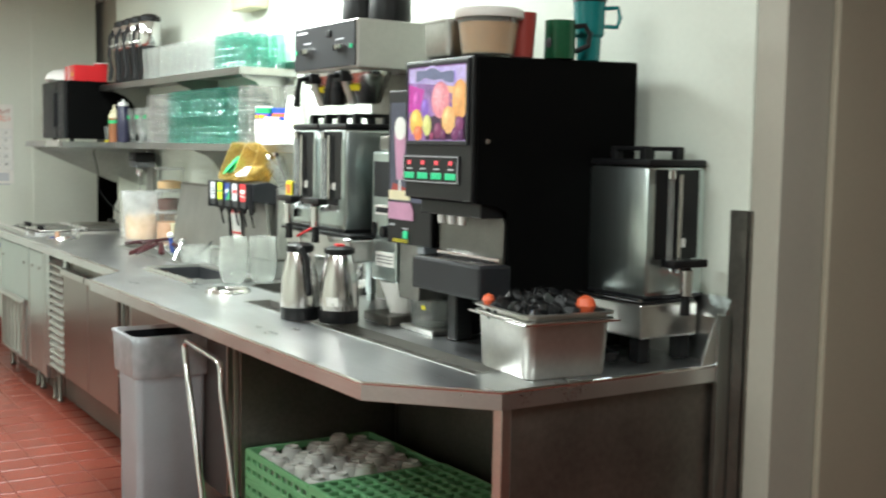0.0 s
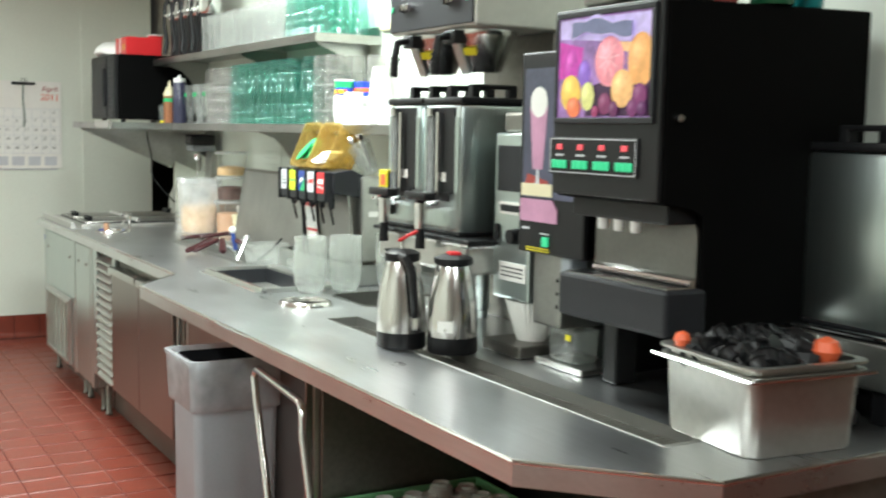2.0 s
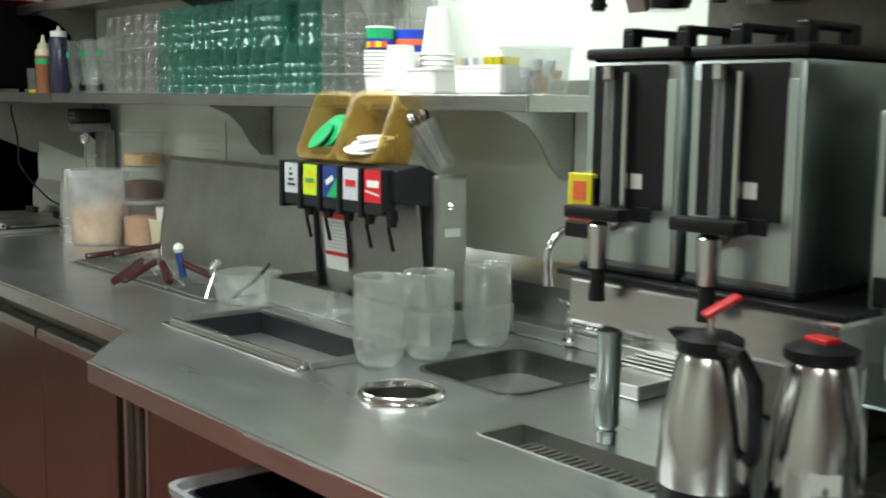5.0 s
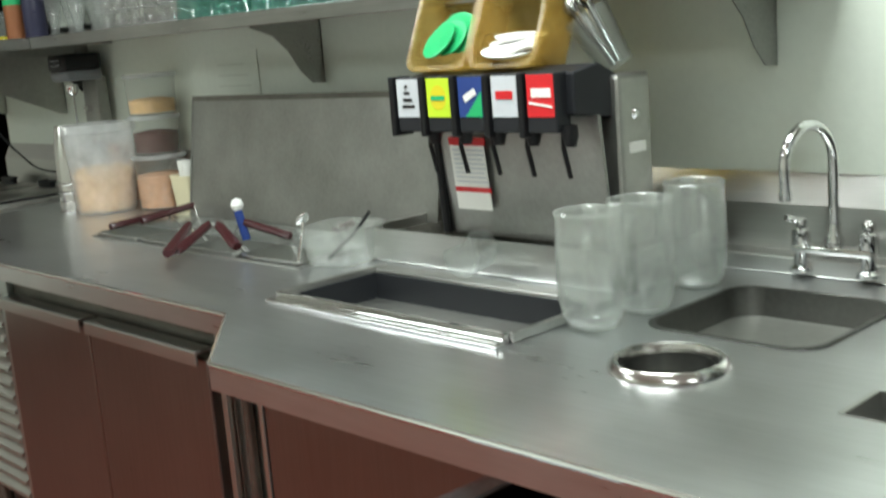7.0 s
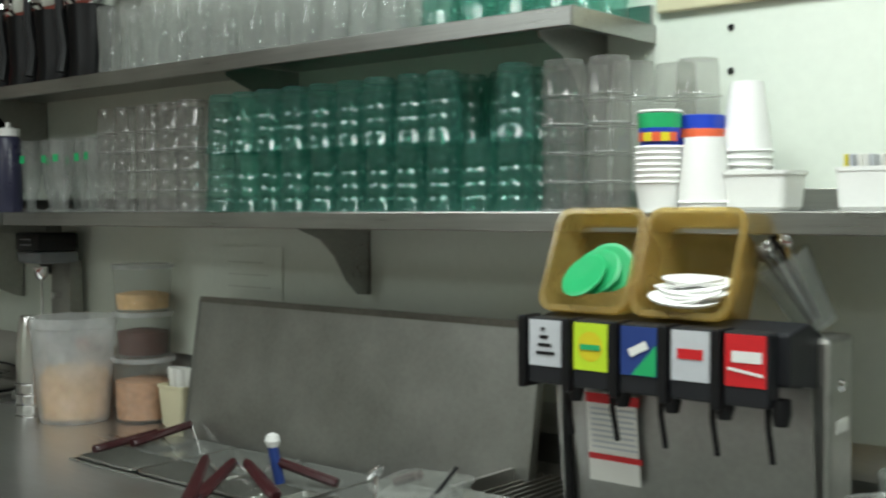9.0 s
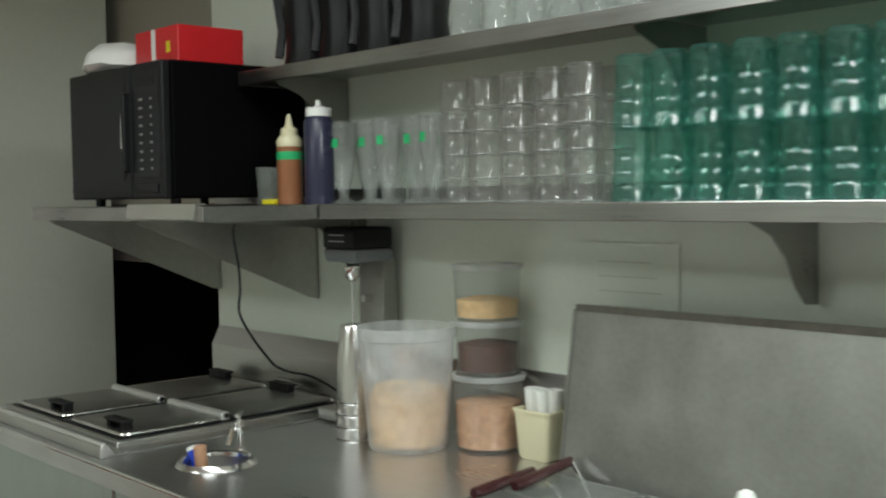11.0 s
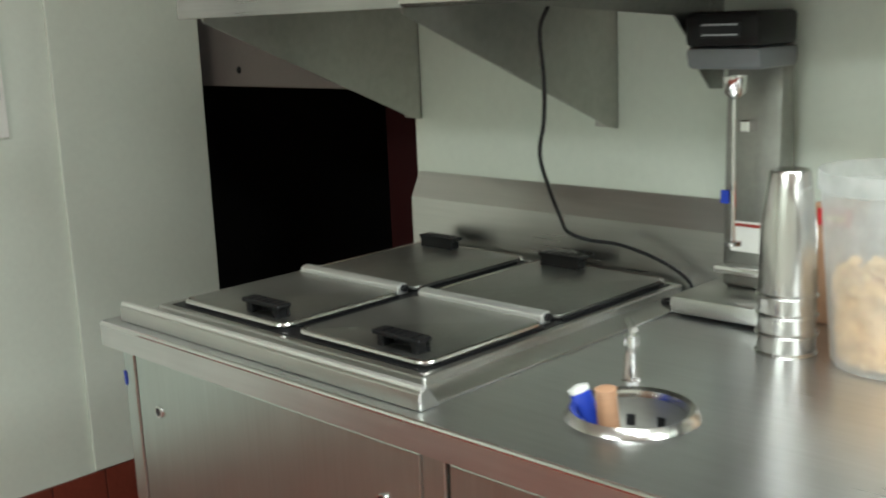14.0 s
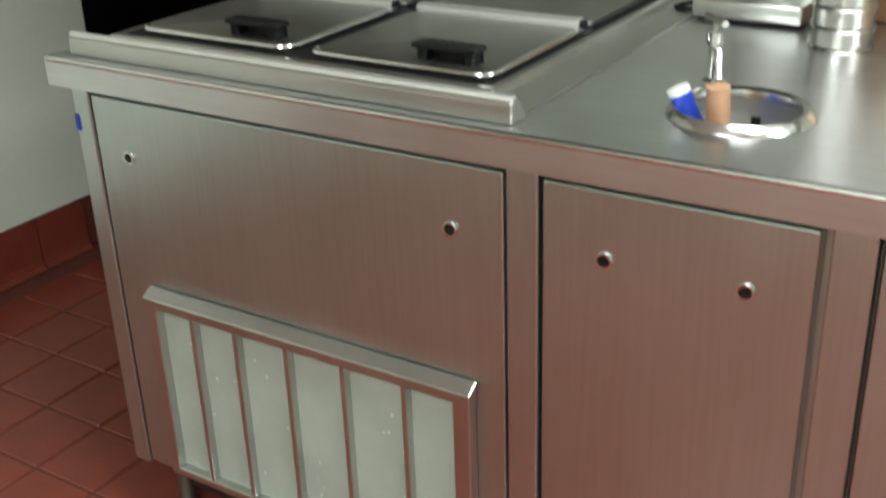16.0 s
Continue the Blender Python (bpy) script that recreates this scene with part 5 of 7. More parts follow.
for r, h, m, lb, fill in ((0.075, 0.155, CRUMB, "clear plastic tub of pink-brown crumbs", 0.62), (0.07, 0.11, COCOA, "clear plastic tub of dark crumbs stacked on another", 0.55), (0.072, 0.115, NUTS, "clear plastic tub of nuts on top of the stack", 0.36)):
    t = thing("topping_tub", (0.898, 1.615, zc), lb, "food tub", "stacked tubs")
    t.scale[2] *= 1.04
    part("tub", lathe([(0.0, 0.0), (r - 0.006, 0.0), (r - 0.004, 0.004), (r, h - 0.014), (r + 0.003, h - 0.012), (r + 0.003, h - 0.002)], 32), CLEAR, t, "", True)
    part("contents", lathe([(0.0, 0.005), (r - 0.0075, 0.007), (r - 0.005, h * fill), (r * 0.5, h * fill + 0.006), (0.0, h * fill + 0.008)], 28), m, t, "", True)
    part("rim", lathe([(r + 0.0035, h - 0.012), (r + 0.006, h - 0.008), (r + 0.006, h - 0.001), (r - 0.004, h - 0.0005), (r - 0.004, h - 0.002)], 32), FROST, t, "", True)
    zc += 1.04 * h
ch = thing("straw_cup", (0.9, 1.475, 0.9005), "cream plastic cup holding rolled white paper cones", "cup")
part("cup", tub(rounded(-0.038, 0.038, -0.05, 0.05, 0.012), 0, 0.105, 0.01, 0.003, 0.003), CREAM, ch, "", True)
for k in range(4):
    part("paper_cone", lathe([(0.008, 0.006), (0.018, 0.145), (0.016, 0.145), (0.006, 0.008)], 16, (rnd.uniform(-0.012, 0.012), -0.025 + 0.017 * k, 0)), PAPER, ch, "", True)
red = thing("small_carton", (0.93, 2.03, 0.9005), "tan carton with a red label behind the tubs", "carton", fixed=True)
part("carton", box(-0.03, 0.03, -0.03, 0.045, 0, 0.2, 0.004), SKIN, red)
part("label", box(-0.0315, -0.0301, -0.02, 0.035, 0.165, 0.192, 0), RED, red, "red label with yellow writing")
part("print", box(-0.0322, -0.0316, -0.012, 0.026, 0.174, 0.183, 0), YELLOW, red)
notice = thing("wall_notice", (0.9875, 1.33, 1.2), "clear-covered printed notice taped to the wall", "notice")
part("sheet", box(-0.0015, 0.0, -0.13, 0.13, -0.06, 0.15, 0), WALL, notice)
for j in range(6):
    part("print", box(-0.0025, -0.0016, -0.09 + 0.012 * (j % 3), 0.07, -0.04 + 0.03 * j, -0.037 + 0.03 * j, 0), FAINT, notice)

mx = thing("drink_mixer", (0.895, 2.195, 0.9005), "stainless steel milkshake mixer with a black head", "drink mixer", "", 0, fixed=True)
mx.scale = (1.05, 1.05, 1.06)
part("base", box(-0.085, 0.08, -0.085, 0.085, 0.004, 0.034, 0.008), STEEL, mx, "", True)
part("column", prism([(0.02, 0.034), (0.08, 0.034), (0.07, 0.4), (0.03, 0.4)], -0.05, 0.05, "y", 0.008), SINK, mx, "upright steel column", True)
mh = part("head", prism([(-0.066, 0.392), (0.05, 0.392), (0.052, 0.425), (-0.074, 0.425)], -0.064, 0.064, "y", 0.008), HEADGREY, mx, "grey motor head", True)
part("cap", box(-0.075, 0.051, -0.064, 0.064, 0.4255, 0.478, 0.01), BLACK, mh, "black top cap", True)
part("badge", box(-0.0775, -0.075, -0.035, 0.035, 0.44, 0.462, 0.001), CHARCOAL, mh)
part("badge_rim", join(box(-0.0785, -0.0772, -0.03, 0.03, 0.458, 0.46, 0), box(-0.0785, -0.0772, -0.03, 0.03, 0.443, 0.445, 0)), SILVER, mh)
part("spindle", join(tube([(-0.03, 0, 0.38), (-0.03, 0, 0.12)], 0.0035, 8), lathe([(0.02, 0.38), (0.018, 0.355), (0.008, 0.345), (0.0, 0.345)], 16, (-0.03, 0, 0)), lathe([(0.0, 0.114), (0.014, 0.116), (0.014, 0.122), (0.0, 0.124)], 14, (-0.03, 0, 0))), CHROME, mx, "", True)
part("cup_rest", box(-0.01, 0.03, -0.05, 0.05, 0.06, 0.075, 0.006), CHROME, mx, "", True)
part("cup_hook", box(0.0, 0.03, -0.008, 0.008, 0.29, 0.31, 0.003), CHROME, mx)
part("label", box(0.0175, 0.0195, -0.032, 0.032, 0.095, 0.145, 0.0005), PAPER, mx, "white warning label with red heading")
part("label_band", box(0.0165, 0.0174, -0.03, 0.03, 0.137, 0.142, 0), REDDARK, mx)
part("sticker", box(0.0165, 0.0185, 0.036, 0.05, 0.172, 0.194, 0), BLUE, mx, "small blue sticker")
cu = thing("mixing_cup_stack", (0.735, 2.03, 0.9005), "stack of upturned stainless steel malt cups", "cup stack", fixed=True)
cu.scale = (1.1, 1.1, 1.1)
for k in range(4):
    part("cup", lathe([(0.026, 0.165), (0.0, 0.167), (0.0, 0.17), (0.0255, 0.172), (0.0275, 0.168), (0.037, 0.1), (0.0395, 0.006), (0.0425, 0.003), (0.0415, 0.0), (0.0385, 0.0)], 32, (0, 0, 0.027 * k)), POLISHED, cu, "", True)
cord = thing("power_cord", (0.95, 2.35, 0.92), "black power cord hanging from the shelf to the worktop", "power cord", fixed=True)
pts = [(0.645, 2.4, 1.462), (0.648, 2.405, 1.43), (0.655, 2.43, 1.39), (0.675, 2.44, 1.31), (0.685, 2.45, 1.24), (0.69, 2.465, 1.18), (0.74, 2.485, 1.11), (0.8, 2.51, 1.05), (0.84, 2.525, 1.015), (0.87, 2.5, 0.997), (0.9, 2.45, 0.988), (0.92, 2.38, 0.965), (0.93, 2.325, 0.934), (0.9, 2.3, 0.914), (0.86, 2.33, 0.908), (0.85, 2.3, 0.908), (0.88, 2.27, 0.912), (0.92, 2.29, 0.93)]
smoothp = []
for i in range(len(pts) - 1):
    p0, p1, p2, p3 = [Vector(pts[max(0, min(len(pts) - 1, i + d))]) for d in (-1, 0, 1, 2)]
    for u in (0, 0.25, 0.5, 0.75):
        smoothp.append(0.5 * (2 * p1 + (p2 - p0) * u + (2 * p0 - 5 * p1 + 4 * p2 - p3) * u * u + (3 * p1 - p0 - 3 * p2 + p3) * u ** 3))
part("cable", shift(tube(smoothp, 0.0036, 8), (-0.95, -2.35, -0.92)), BLACK, cord, "", True)
dp = thing("dipper_faucet", (0.475, 2.13, 0.9005), "small chrome tap with a T handle over the dipper well", "tap", fixed=True)
part("body", join(lathe([(0.014, 0.0), (0.014, 0.005), (0.008, 0.01), (0.007, 0.05), (0.011, 0.055), (0.01, 0.07), (0.0, 0.072)], 16), tube([(0, 0, 0.05), (-0.03, -0.015, 0.052), (-0.045, -0.022, 0.022)], 0.005)), CHROME, dp, "", True)
part("handle", join(tube([(0, 0, 0.07), (0, 0, 0.085)], 0.004), tube([(-0.018, -0.018, 0.085), (0.018, 0.018, 0.085)], 0.005)), DULL, dp, "", True)
for nm, m, cap, at, tilt, turn, lb in (("ice_cream_scoop", BLUE, WHITE, (0.365, 2.075, 0.803), (-24, -6, 0), 0, "blue-handled ice cream scoop standing in the dipper well"), ("ice_cream_scoop", SKIN, SKIN, (0.35, 2.072, 0.803), (-2, -4, 0), 0, "tan-handled ice cream spade standing in the dipper well")):
    t = thing(nm, at, lb, "ice cream scoop", "ice cream scoops", fixed=True)
    part("handle", spun(lathe([(0.0, 0.065), (0.011, 0.066), (0.0145, 0.08), (0.014, 0.13), (0.0, 0.13)], 16), *tilt), m, t, "", True)
    part("cap", spun(lathe([(0.0, 0.1302), (0.0142, 0.1305), (0.0145, 0.138), (0.0, 0.142)], 16), *tilt), cap, t, "", True)
    part("shank", spun(join(tube([(0, 0, 0.02), (0, 0, 0.078)], 0.005), lathe([(0.0, 0.001), (0.02, 0.006), (0.024, 0.02), (0.0, 0.022)], 14)), *tilt), CHROME, t, "", True)

# ---- calendar and whiteboard on the far wall ----
cal = thing("wall_calendar", (0.275, YF - 0.003, 1.15), "paper wall calendar on a clipboard with a clip", "calendar", fixed=True)
part("board", box(-0.21, 0.23, -0.006, 0.0, -0.01, 0.56, 0.002), SILVER, cal)
part("sheet", box(-0.19, 0.26, -0.009, -0.0065, 0.0, 0.585, 0.0), PAPER, cal, "printed month sheet")
part("month_box", box(-0.17, 0.245, -0.0098, -0.0091, 0.1, 0.4, 0.0), WHITE, cal)
for r in range(6):
    part("rule", box(-0.17, 0.245, -0.0106, -0.0099, 0.1 + 0.06 * r, 0.1025 + 0.06 * r, 0), SILVER, cal)
for c in range(8):
    part("rule", box(-0.17 + 0.0593 * c, -0.1675 + 0.0593 * c, -0.0106, -0.0099, 0.1, 0.4, 0), SILVER, cal)
for r in range(5):
    for c in range(7):
        n = r * 7 + c - 4
        if 1 <= n <= 30:
            words(str(n), 0.026, CHARCOAL, cal, (-0.148 + 0.0593 * c, -0.0108, 0.38 - 0.06 * r), (90, 0, 0), "day_number", 0.0003)
words("April", 0.052, REDDARK, cal, (0.185, -0.0099, 0.535), (90, 0, 0), "month_name", 0.0003, "the word April in dull red")
words("2011", 0.062, ORANGE, cal, (0.185, -0.0099, 0.478), (90, 0, 0), "year", 0.0003, "the year 2011 in orange-red")
for j in range(4):
    part("small_month", box(-0.17 + 0.105 * j, -0.09 + 0.105 * j, -0.0098, -0.0091, 0.02, 0.08, 0), SILVER, cal)
part("clip", join(box(-0.06, 0.09, -0.022, -0.009, 0.56, 0.578, 0.003), tube([(0.0, -0.016, 0.57), (0.0, -0.016, 0.6), (0.03, -0.016, 0.6), (0.03, -0.016, 0.57)], 0.003)), BLACK, cal, "black spring clip")
part("cord", tube([(0.015, -0.014, 0.57), (0.01, -0.013, 0.46), (0.02, -0.013, 0.36), (0.015, -0.013, 0.28)], 0.004), MUGGREEN, cal, "green hanging cord")
wbd = thing("whiteboard", (-0.19, YF - 0.002, 1.155), "white message board with faint writing on the wall", "whiteboard", fixed=True)
part("panel", box(-0.4, 0.29, -0.014, 0.0, 0.0, 0.61, 0.004), WHITE, wbd)
part("frame", join(box(-0.41, 0.3, -0.02, -0.001, -0.014, 0.002, 0.003), box(-0.41, 0.3, -0.02, -0.001, 0.61, 0.622, 0.003), box(0.29, 0.3, -0.02, -0.001, 0.0, 0.61, 0.003), box(-0.41, -0.4, -0.02, -0.001, 0.0, 0.61, 0.003)), SILVER, wbd)
for j in range(5):
    part("writing", box(-0.3 + 0.03 * j, 0.05 + 0.04 * (j % 3), -0.0148, -0.0141, 0.12 + 0.09 * j, 0.128 + 0.09 * j, 0), CHARCOAL if j % 2 else SILVER, wbd)
part("eraser", box(-0.1, 0.06, -0.05, -0.02, -0.012, 0.02, 0.006), BLACK, wbd)

# ---- coffee and juice machines ----


def placed(name, at, label, category, group=""):
    t = thing(name, at, label, category, group)
    o = Vector(at)

    def add(nm, bm, m, lb="", parent=None, smooth=False):
        return part(nm, shift(bm, -o), m, parent or t, lb, smooth)
    return t, add


ju, add = placed("juice_dispenser", (0.65, -2.01, 0.9), "large black four-flavour juice dispenser with a lit fruit panel", "juice dispenser")
ju.scale[1], ju.location.y = 0.95, -1.995
side = [(0.378, 1.305), (0.378, 1.677), (0.93, 1.69), (0.93, 1.06), (0.5, 1.06), (0.488, 1.1), (0.488, 1.285), (0.46, 1.3)]
add("cabinet", prism(side, -2.19, -1.832, "y", 0.006), BLACKMATT, "black textured cabinet")
door = add("front_panel", box(0.366, 0.3775, -2.188, -1.834, 1.31, 1.678, 0.004), BLACK, "hinged black front")
add("sign_frame", join(box(0.36, 0.367, -2.172, -1.842, 1.66, 1.672, 0.002), box(0.36, 0.367, -2.172, -1.842, 1.452, 1.464, 0.002), box(0.36, 0.367, -1.852, -1.842, 1.464, 1.66, 0.002), box(0.36, 0.367, -2.172, -2.16, 1.464, 1.66, 0.002)), CHARCOAL, "raised sign frame", door)
sign = add("fruit_sign", box(0.3635, 0.3658, -2.16, -1.852, 1.464, 1.66, 0), PURPLE, "purple printed panel with citrus fruit", door)


def disc(y, z, r, x, squash=1.0):
    return spun(lathe([(0.0, 0.0004), (r, 0.0)], 24, squash=squash), ry=-90, at=(x, y, z))


sx = 0.3631
LOGOGREY = mat("grey_blue_print", (0.16, 0.18, 0.32), 0.4, 0, 0.2, 30, 90, 0)
SIGN_SKY = mat("lavender_print", (0.5, 0.42, 0.72), 0.4, 0, 0.35, 12, 60, 0, lit=0.25)
GRAPEFRUIT2 = mat("grapefruit_flesh_print", (0.9, 0.5, 0.55), 0.4, 0, 0.25, 40, 90, 0, lit=0.25)
PEACHY = mat("peach_print", (0.85, 0.5, 0.25), 0.4, 0, 0.3, 26, 90, 0, lit=0.25)
add("print", prism([(-1.856, 1.62), (-2.156, 1.6), (-2.156, 1.656), (-1.856, 1.656)], 0.3629, 0.3633, "x"), SIGN_SKY, "pale lavender top of the print", sign)
DARKINK = mat("dark_plum_print", (0.05, 0.012, 0.06), 0.4, 0, 0.5, 40, 120, 0)
add("print", prism([(-1.95, 1.467), (-2.157, 1.467), (-2.157, 1.53), (-2.08, 1.545), (-1.97, 1.525)], 0.3632, 0.3634, "x"), DARKINK, "dark plum shade under the printed fruit", sign)
add("print", prism([(-2.02, 1.6), (-2.156, 1.57), (-2.156, 1.645), (-2.06, 1.64)], 0.36322, 0.36336, "x"), PEACHY, "", sign)
add("print", prism([(-1.856, 1.54), (-1.93, 1.545), (-1.94, 1.6), (-1.856, 1.615)], 0.36322, 0.36336, "x"), MAGENTA, "", sign)
FRUIT = ((-1.9, 1.567, 0.032, (0.55, 0.05, 0.42), 1.4), (-1.945, 1.55, 0.026, (0.25, 0.12, 0.55), 1.2), (-2.13, 1.57, 0.05, (0.85, 0.42, 0.14), 1.2), (-2.03, 1.57, 0.048, (0.85, 0.3, 0.36), 1.0),
         (-1.9, 1.512, 0.036, (0.85, 0.55, 0.1), 1.0), (-1.96, 1.505, 0.028, (0.68, 0.68, 0.25), 1.2), (-1.912, 1.484, 0.02, (0.8, 0.2, 0.08), 0.8), (-2.075, 1.518, 0.036, (0.88, 0.5, 0.2), 1.0),
         (-2.13, 1.505, 0.022, (0.2, 0.03, 0.14), 1.0), (-2.02, 1.49, 0.021, (0.22, 0.03, 0.12), 1.0), (-2.05, 1.48, 0.015, (0.14, 0.02, 0.1), 1.0), (-2.11, 1.481, 0.017, (0.16, 0.02, 0.12), 1.0), (-2.14, 1.48, 0.014, (0.1, 0.01, 0.1), 1.0), (-1.99, 1.476, 0.011, (0.3, 0.03, 0.12), 1.0))
for k, (y, z, r, c, q) in enumerate(FRUIT):
    for i in range(5):
        f = 0.86 + 0.07 * i
        m = mat("fruit_ink", tuple(min(0.95, v * f + 0.02 * i) for v in c), 0.4, 0, 0.22, 40, 120, 0, lit=0.22)
        add("fruit_print", disc(y + 0.14 * r * i * 0.5, z + 0.16 * r * i * 0.5, r * (1 - 0.19 * i), sx - 0.0003 * k - 0.00005 * i, 1 / q), m, "", sign)
    if k == 3:
        for a in range(9):
            w = radians(40 * a)
            add("segment_print", spun(box(-0.0001, 0.0001, -0.001, 0.001, 0.004, 0.034, 0), rx=40 * a, at=(sx - 0.0013, y + 0.004, z + 0.005)), GRAPEFRUIT2, "", sign)
wave = [(-1.905 - 0.2 * u, 1.633 + 0.006 * math.sin(5 * u) + (0.016 if s else -0.014) * (0.55 + 0.45 * abs(math.cos(7 * u)))) for s, us in ((1, np.linspace(0, 1, 17)), (0, np.linspace(1, 0, 17))) for u in us]
add("logo_shape", prism(wave, 0.3578, 0.3584, "x"), LOGOGREY, "grey-blue wavy logo shape", sign)
add("logo_edge", prism([(y * 1.0, 1.633 + (z - 1.633) * 1.35) for y, z in wave], 0.3585, 0.3588, "x"), SIGN_SKY, "", sign)
ctl = add("control_panel", box(0.3615, 0.366, -2.13, -1.828, 1.35, 1.425, 0.002), BLACK, "black button panel with a pale outline", door)
add("outline", join(box(0.3605, 0.3614, -2.126, -1.832, 1.4205, 1.4225, 0), box(0.3605, 0.3614, -2.126, -1.832, 1.3535, 1.3555, 0), box(0.3605, 0.3614, -1.834, -1.832, 1.3555, 1.4205, 0), box(0.3605, 0.3614, -2.126, -2.124, 1.3555, 1.4205, 0)), SILVER, "", ctl)
for k in range(4):
    yc = -1.868 - 0.074 * k
    add("lamp", box(0.359, 0.3614, yc - 0.009, yc + 0.009, 1.4, 1.411, 0.001), LEDRED, "small red lamp", ctl)
    add("writing", box(0.3606, 0.3613, yc - 0.015, yc + 0.015, 1.387, 1.391, 0), SILVER, "", ctl)
    for j in range(3):
        add("button", box(0.358, 0.3614, yc - 0.027 + 0.0185 * j, yc - 0.0105 + 0.0185 * j, 1.362, 1.379, 0.002), LEDGREEN, "lit green button", ctl)
add("lock", spun(lathe([(0.0, 0.012), (0.007, 0.012), (0.009, 0.0)], 16), rx=90, at=(0.405, -2.1905, 1.463)), CHROME, "small chrome lock", None, True)
add("lock_key", box(0.398, 0.412, -2.206, -2.2, 1.459, 1.467, 0.001), CHROME)
add("nozzle_block", box(0.41, 0.487, -2.17, -1.85, 1.265, 1.306, 0.005), BLACK)
for k in range(3):
    add("nozzle", lathe([(0.0, 0.0), (0.009, 0.0), (0.012, 0.004), (0.012, 0.024), (0.0, 0.024)], 16, (0.425, -1.945 - 0.055 * k, 1.242)), WHITE, "white plastic nozzle", None, True)
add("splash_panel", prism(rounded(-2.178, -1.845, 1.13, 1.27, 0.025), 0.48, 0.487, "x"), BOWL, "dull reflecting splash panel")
add("drip_tray", box(0.395, 0.5, -2.192, -1.828, 1.055, 1.145, 0.008), CHARCOAL, "deep charcoal drip tray")
add("tray_grille", join(*[box(0.405, 0.478, y, y + 0.004, 1.1455, 1.148, 0) for y in np.arange(-2.18, -1.84, 0.014)]), CHROME)
add("tray_bar", tube([(0.47, -2.18, 1.155), (0.47, -1.86, 1.155)], 0.007), CHROME, "bright rod over the tray", None, True)
for fx in (0.54, 0.88):
    for fy in (-2.15, -1.87):
        add("leg", box(fx - 0.03, fx + 0.03, fy - 0.025, fy + 0.025, 0.0 + 0.9005, 1.0605, 0.006), BLACK, "black leg")
# things on the juice dispenser
jt = 1.686
tb = thing("food_tub", (0.455, -2.1, jt - 0.002), "clear plastic tub of peach-coloured food with a pale lid", "food tub")
part("tub", lathe([(0.0, 0.0), (0.07, 0.0), (0.084, 0.1), (0.082, 0.1), (0.068, 0.003), (0.0, 0.003)], 32), CLEAR, tb, "", True)
part("contents", lathe([(0.0, 0.004), (0.067, 0.005), (0.0785, 0.082), (0.0, 0.084)], 30), PEACH, tb, "", True)
part("lid", lathe([(0.078, 0.1), (0.09, 0.094), (0.094, 0.1), (0.093, 0.114), (0.085, 0.118), (0.0, 0.119)], 32), PAPER, tb, "", True)
gb = thing("steel_canister", (0.46, -1.93, jt - 0.002), "grey steel pan standing on the juice dispenser", "pan")
part("pan", tub(rounded(-0.07, 0.07, -0.07, 0.06, 0.02), 0, 0.1, 0.004, 0.002, 0.006), DULL, gb, "", True)
rc = thing("red_tumbler", (0.56, -2.11, jt), "dull red plastic tumbler behind the tub", "tumbler")
part("glass_body", lathe(cup_profile(0.03, 0.038, 0.115), 24), REDDARK, rc, "", True)
mg = thing("green_mug", (0.665, -2.14, jt), "dark green ceramic mug with a ribbed handle", "mug")
part("cup", lathe([(0.0, 0.0), (0.04, 0.0), (0.043, 0.004), (0.042, 0.1), (0.039, 0.1), (0.039, 0.006), (0.0, 0.006)], 28), MUGGREEN, mg, "", True)
part("handle", tube([(0.028, -0.03, 0.085), (0.05, -0.045, 0.088), (0.062, -0.052, 0.065), (0.058, -0.05, 0.035), (0.03, -0.03, 0.02)], 0.007), BLACK, mg, "black ribbed handle", True)
part("badge", spun(lathe([(0.0, 0.001), (0.014, 0.0)], 18), ry=-90, at=(-0.0435, -0.006, 0.04)), BLACK, mg)
tm = thing("travel_mug", (0.775, -2.13, jt + 0.002), "teal insulated travel mug with a handle", "travel mug")
part("cup", lathe([(0.0, 0.0), (0.03, 0.0), (0.032, 0.005), (0.034, 0.06), (0.042, 0.068), (0.045, 0.155), (0.043, 0.155), (0.0, 0.15)], 28), TEAL, tm, "", True)
part("lid", lathe([(0.044, 0.1555), (0.047, 0.157), (0.046, 0.17), (0.0, 0.168)], 28), BLACK, tm, "", True)
part("handle", tube([(0.032, -0.03, 0.14), (0.06, -0.05, 0.142), (0.066, -0.054, 0.115), (0.058, -0.05, 0.09), (0.032, -0.03, 0.092)], 0.006), TEAL, tm, "", True)

# frozen drink machine beside it
sm, add = placed("cappuccino_machine", (0.66, -1.69, 0.9), "tall black drink machine with a printed pink drink panel", "drink machine")
add("cabinet", box(0.48, 0.9, -1.815, -1.565, 1.16, 1.61, 0.008), BLACKMATT)
add("front", box(0.462, 0.479, -1.818, -1.562, 1.16, 1.612, 0.005), BLACK, "black front door")
pn = add("print_panel", box(0.4595, 0.4615, -1.81, -1.58, 1.285, 1.575, 0.0), mat("slate_print", (0.07, 0.075, 0.12), 0.35, 0, 0.3, 8, 60, 0), "slate-coloured printed panel")
add("drink_print", prism([(-1.62, 1.35), (-1.66, 1.35), (-1.675, 1.49), (-1.605, 1.49)], 0.4588, 0.4594, "x"), PINK, "pink drink in a tall glass", pn)
add("foam_print", disc(-1.64, 1.5, 0.034, 0.4586, 1.0), WHITE, "white foam", pn)
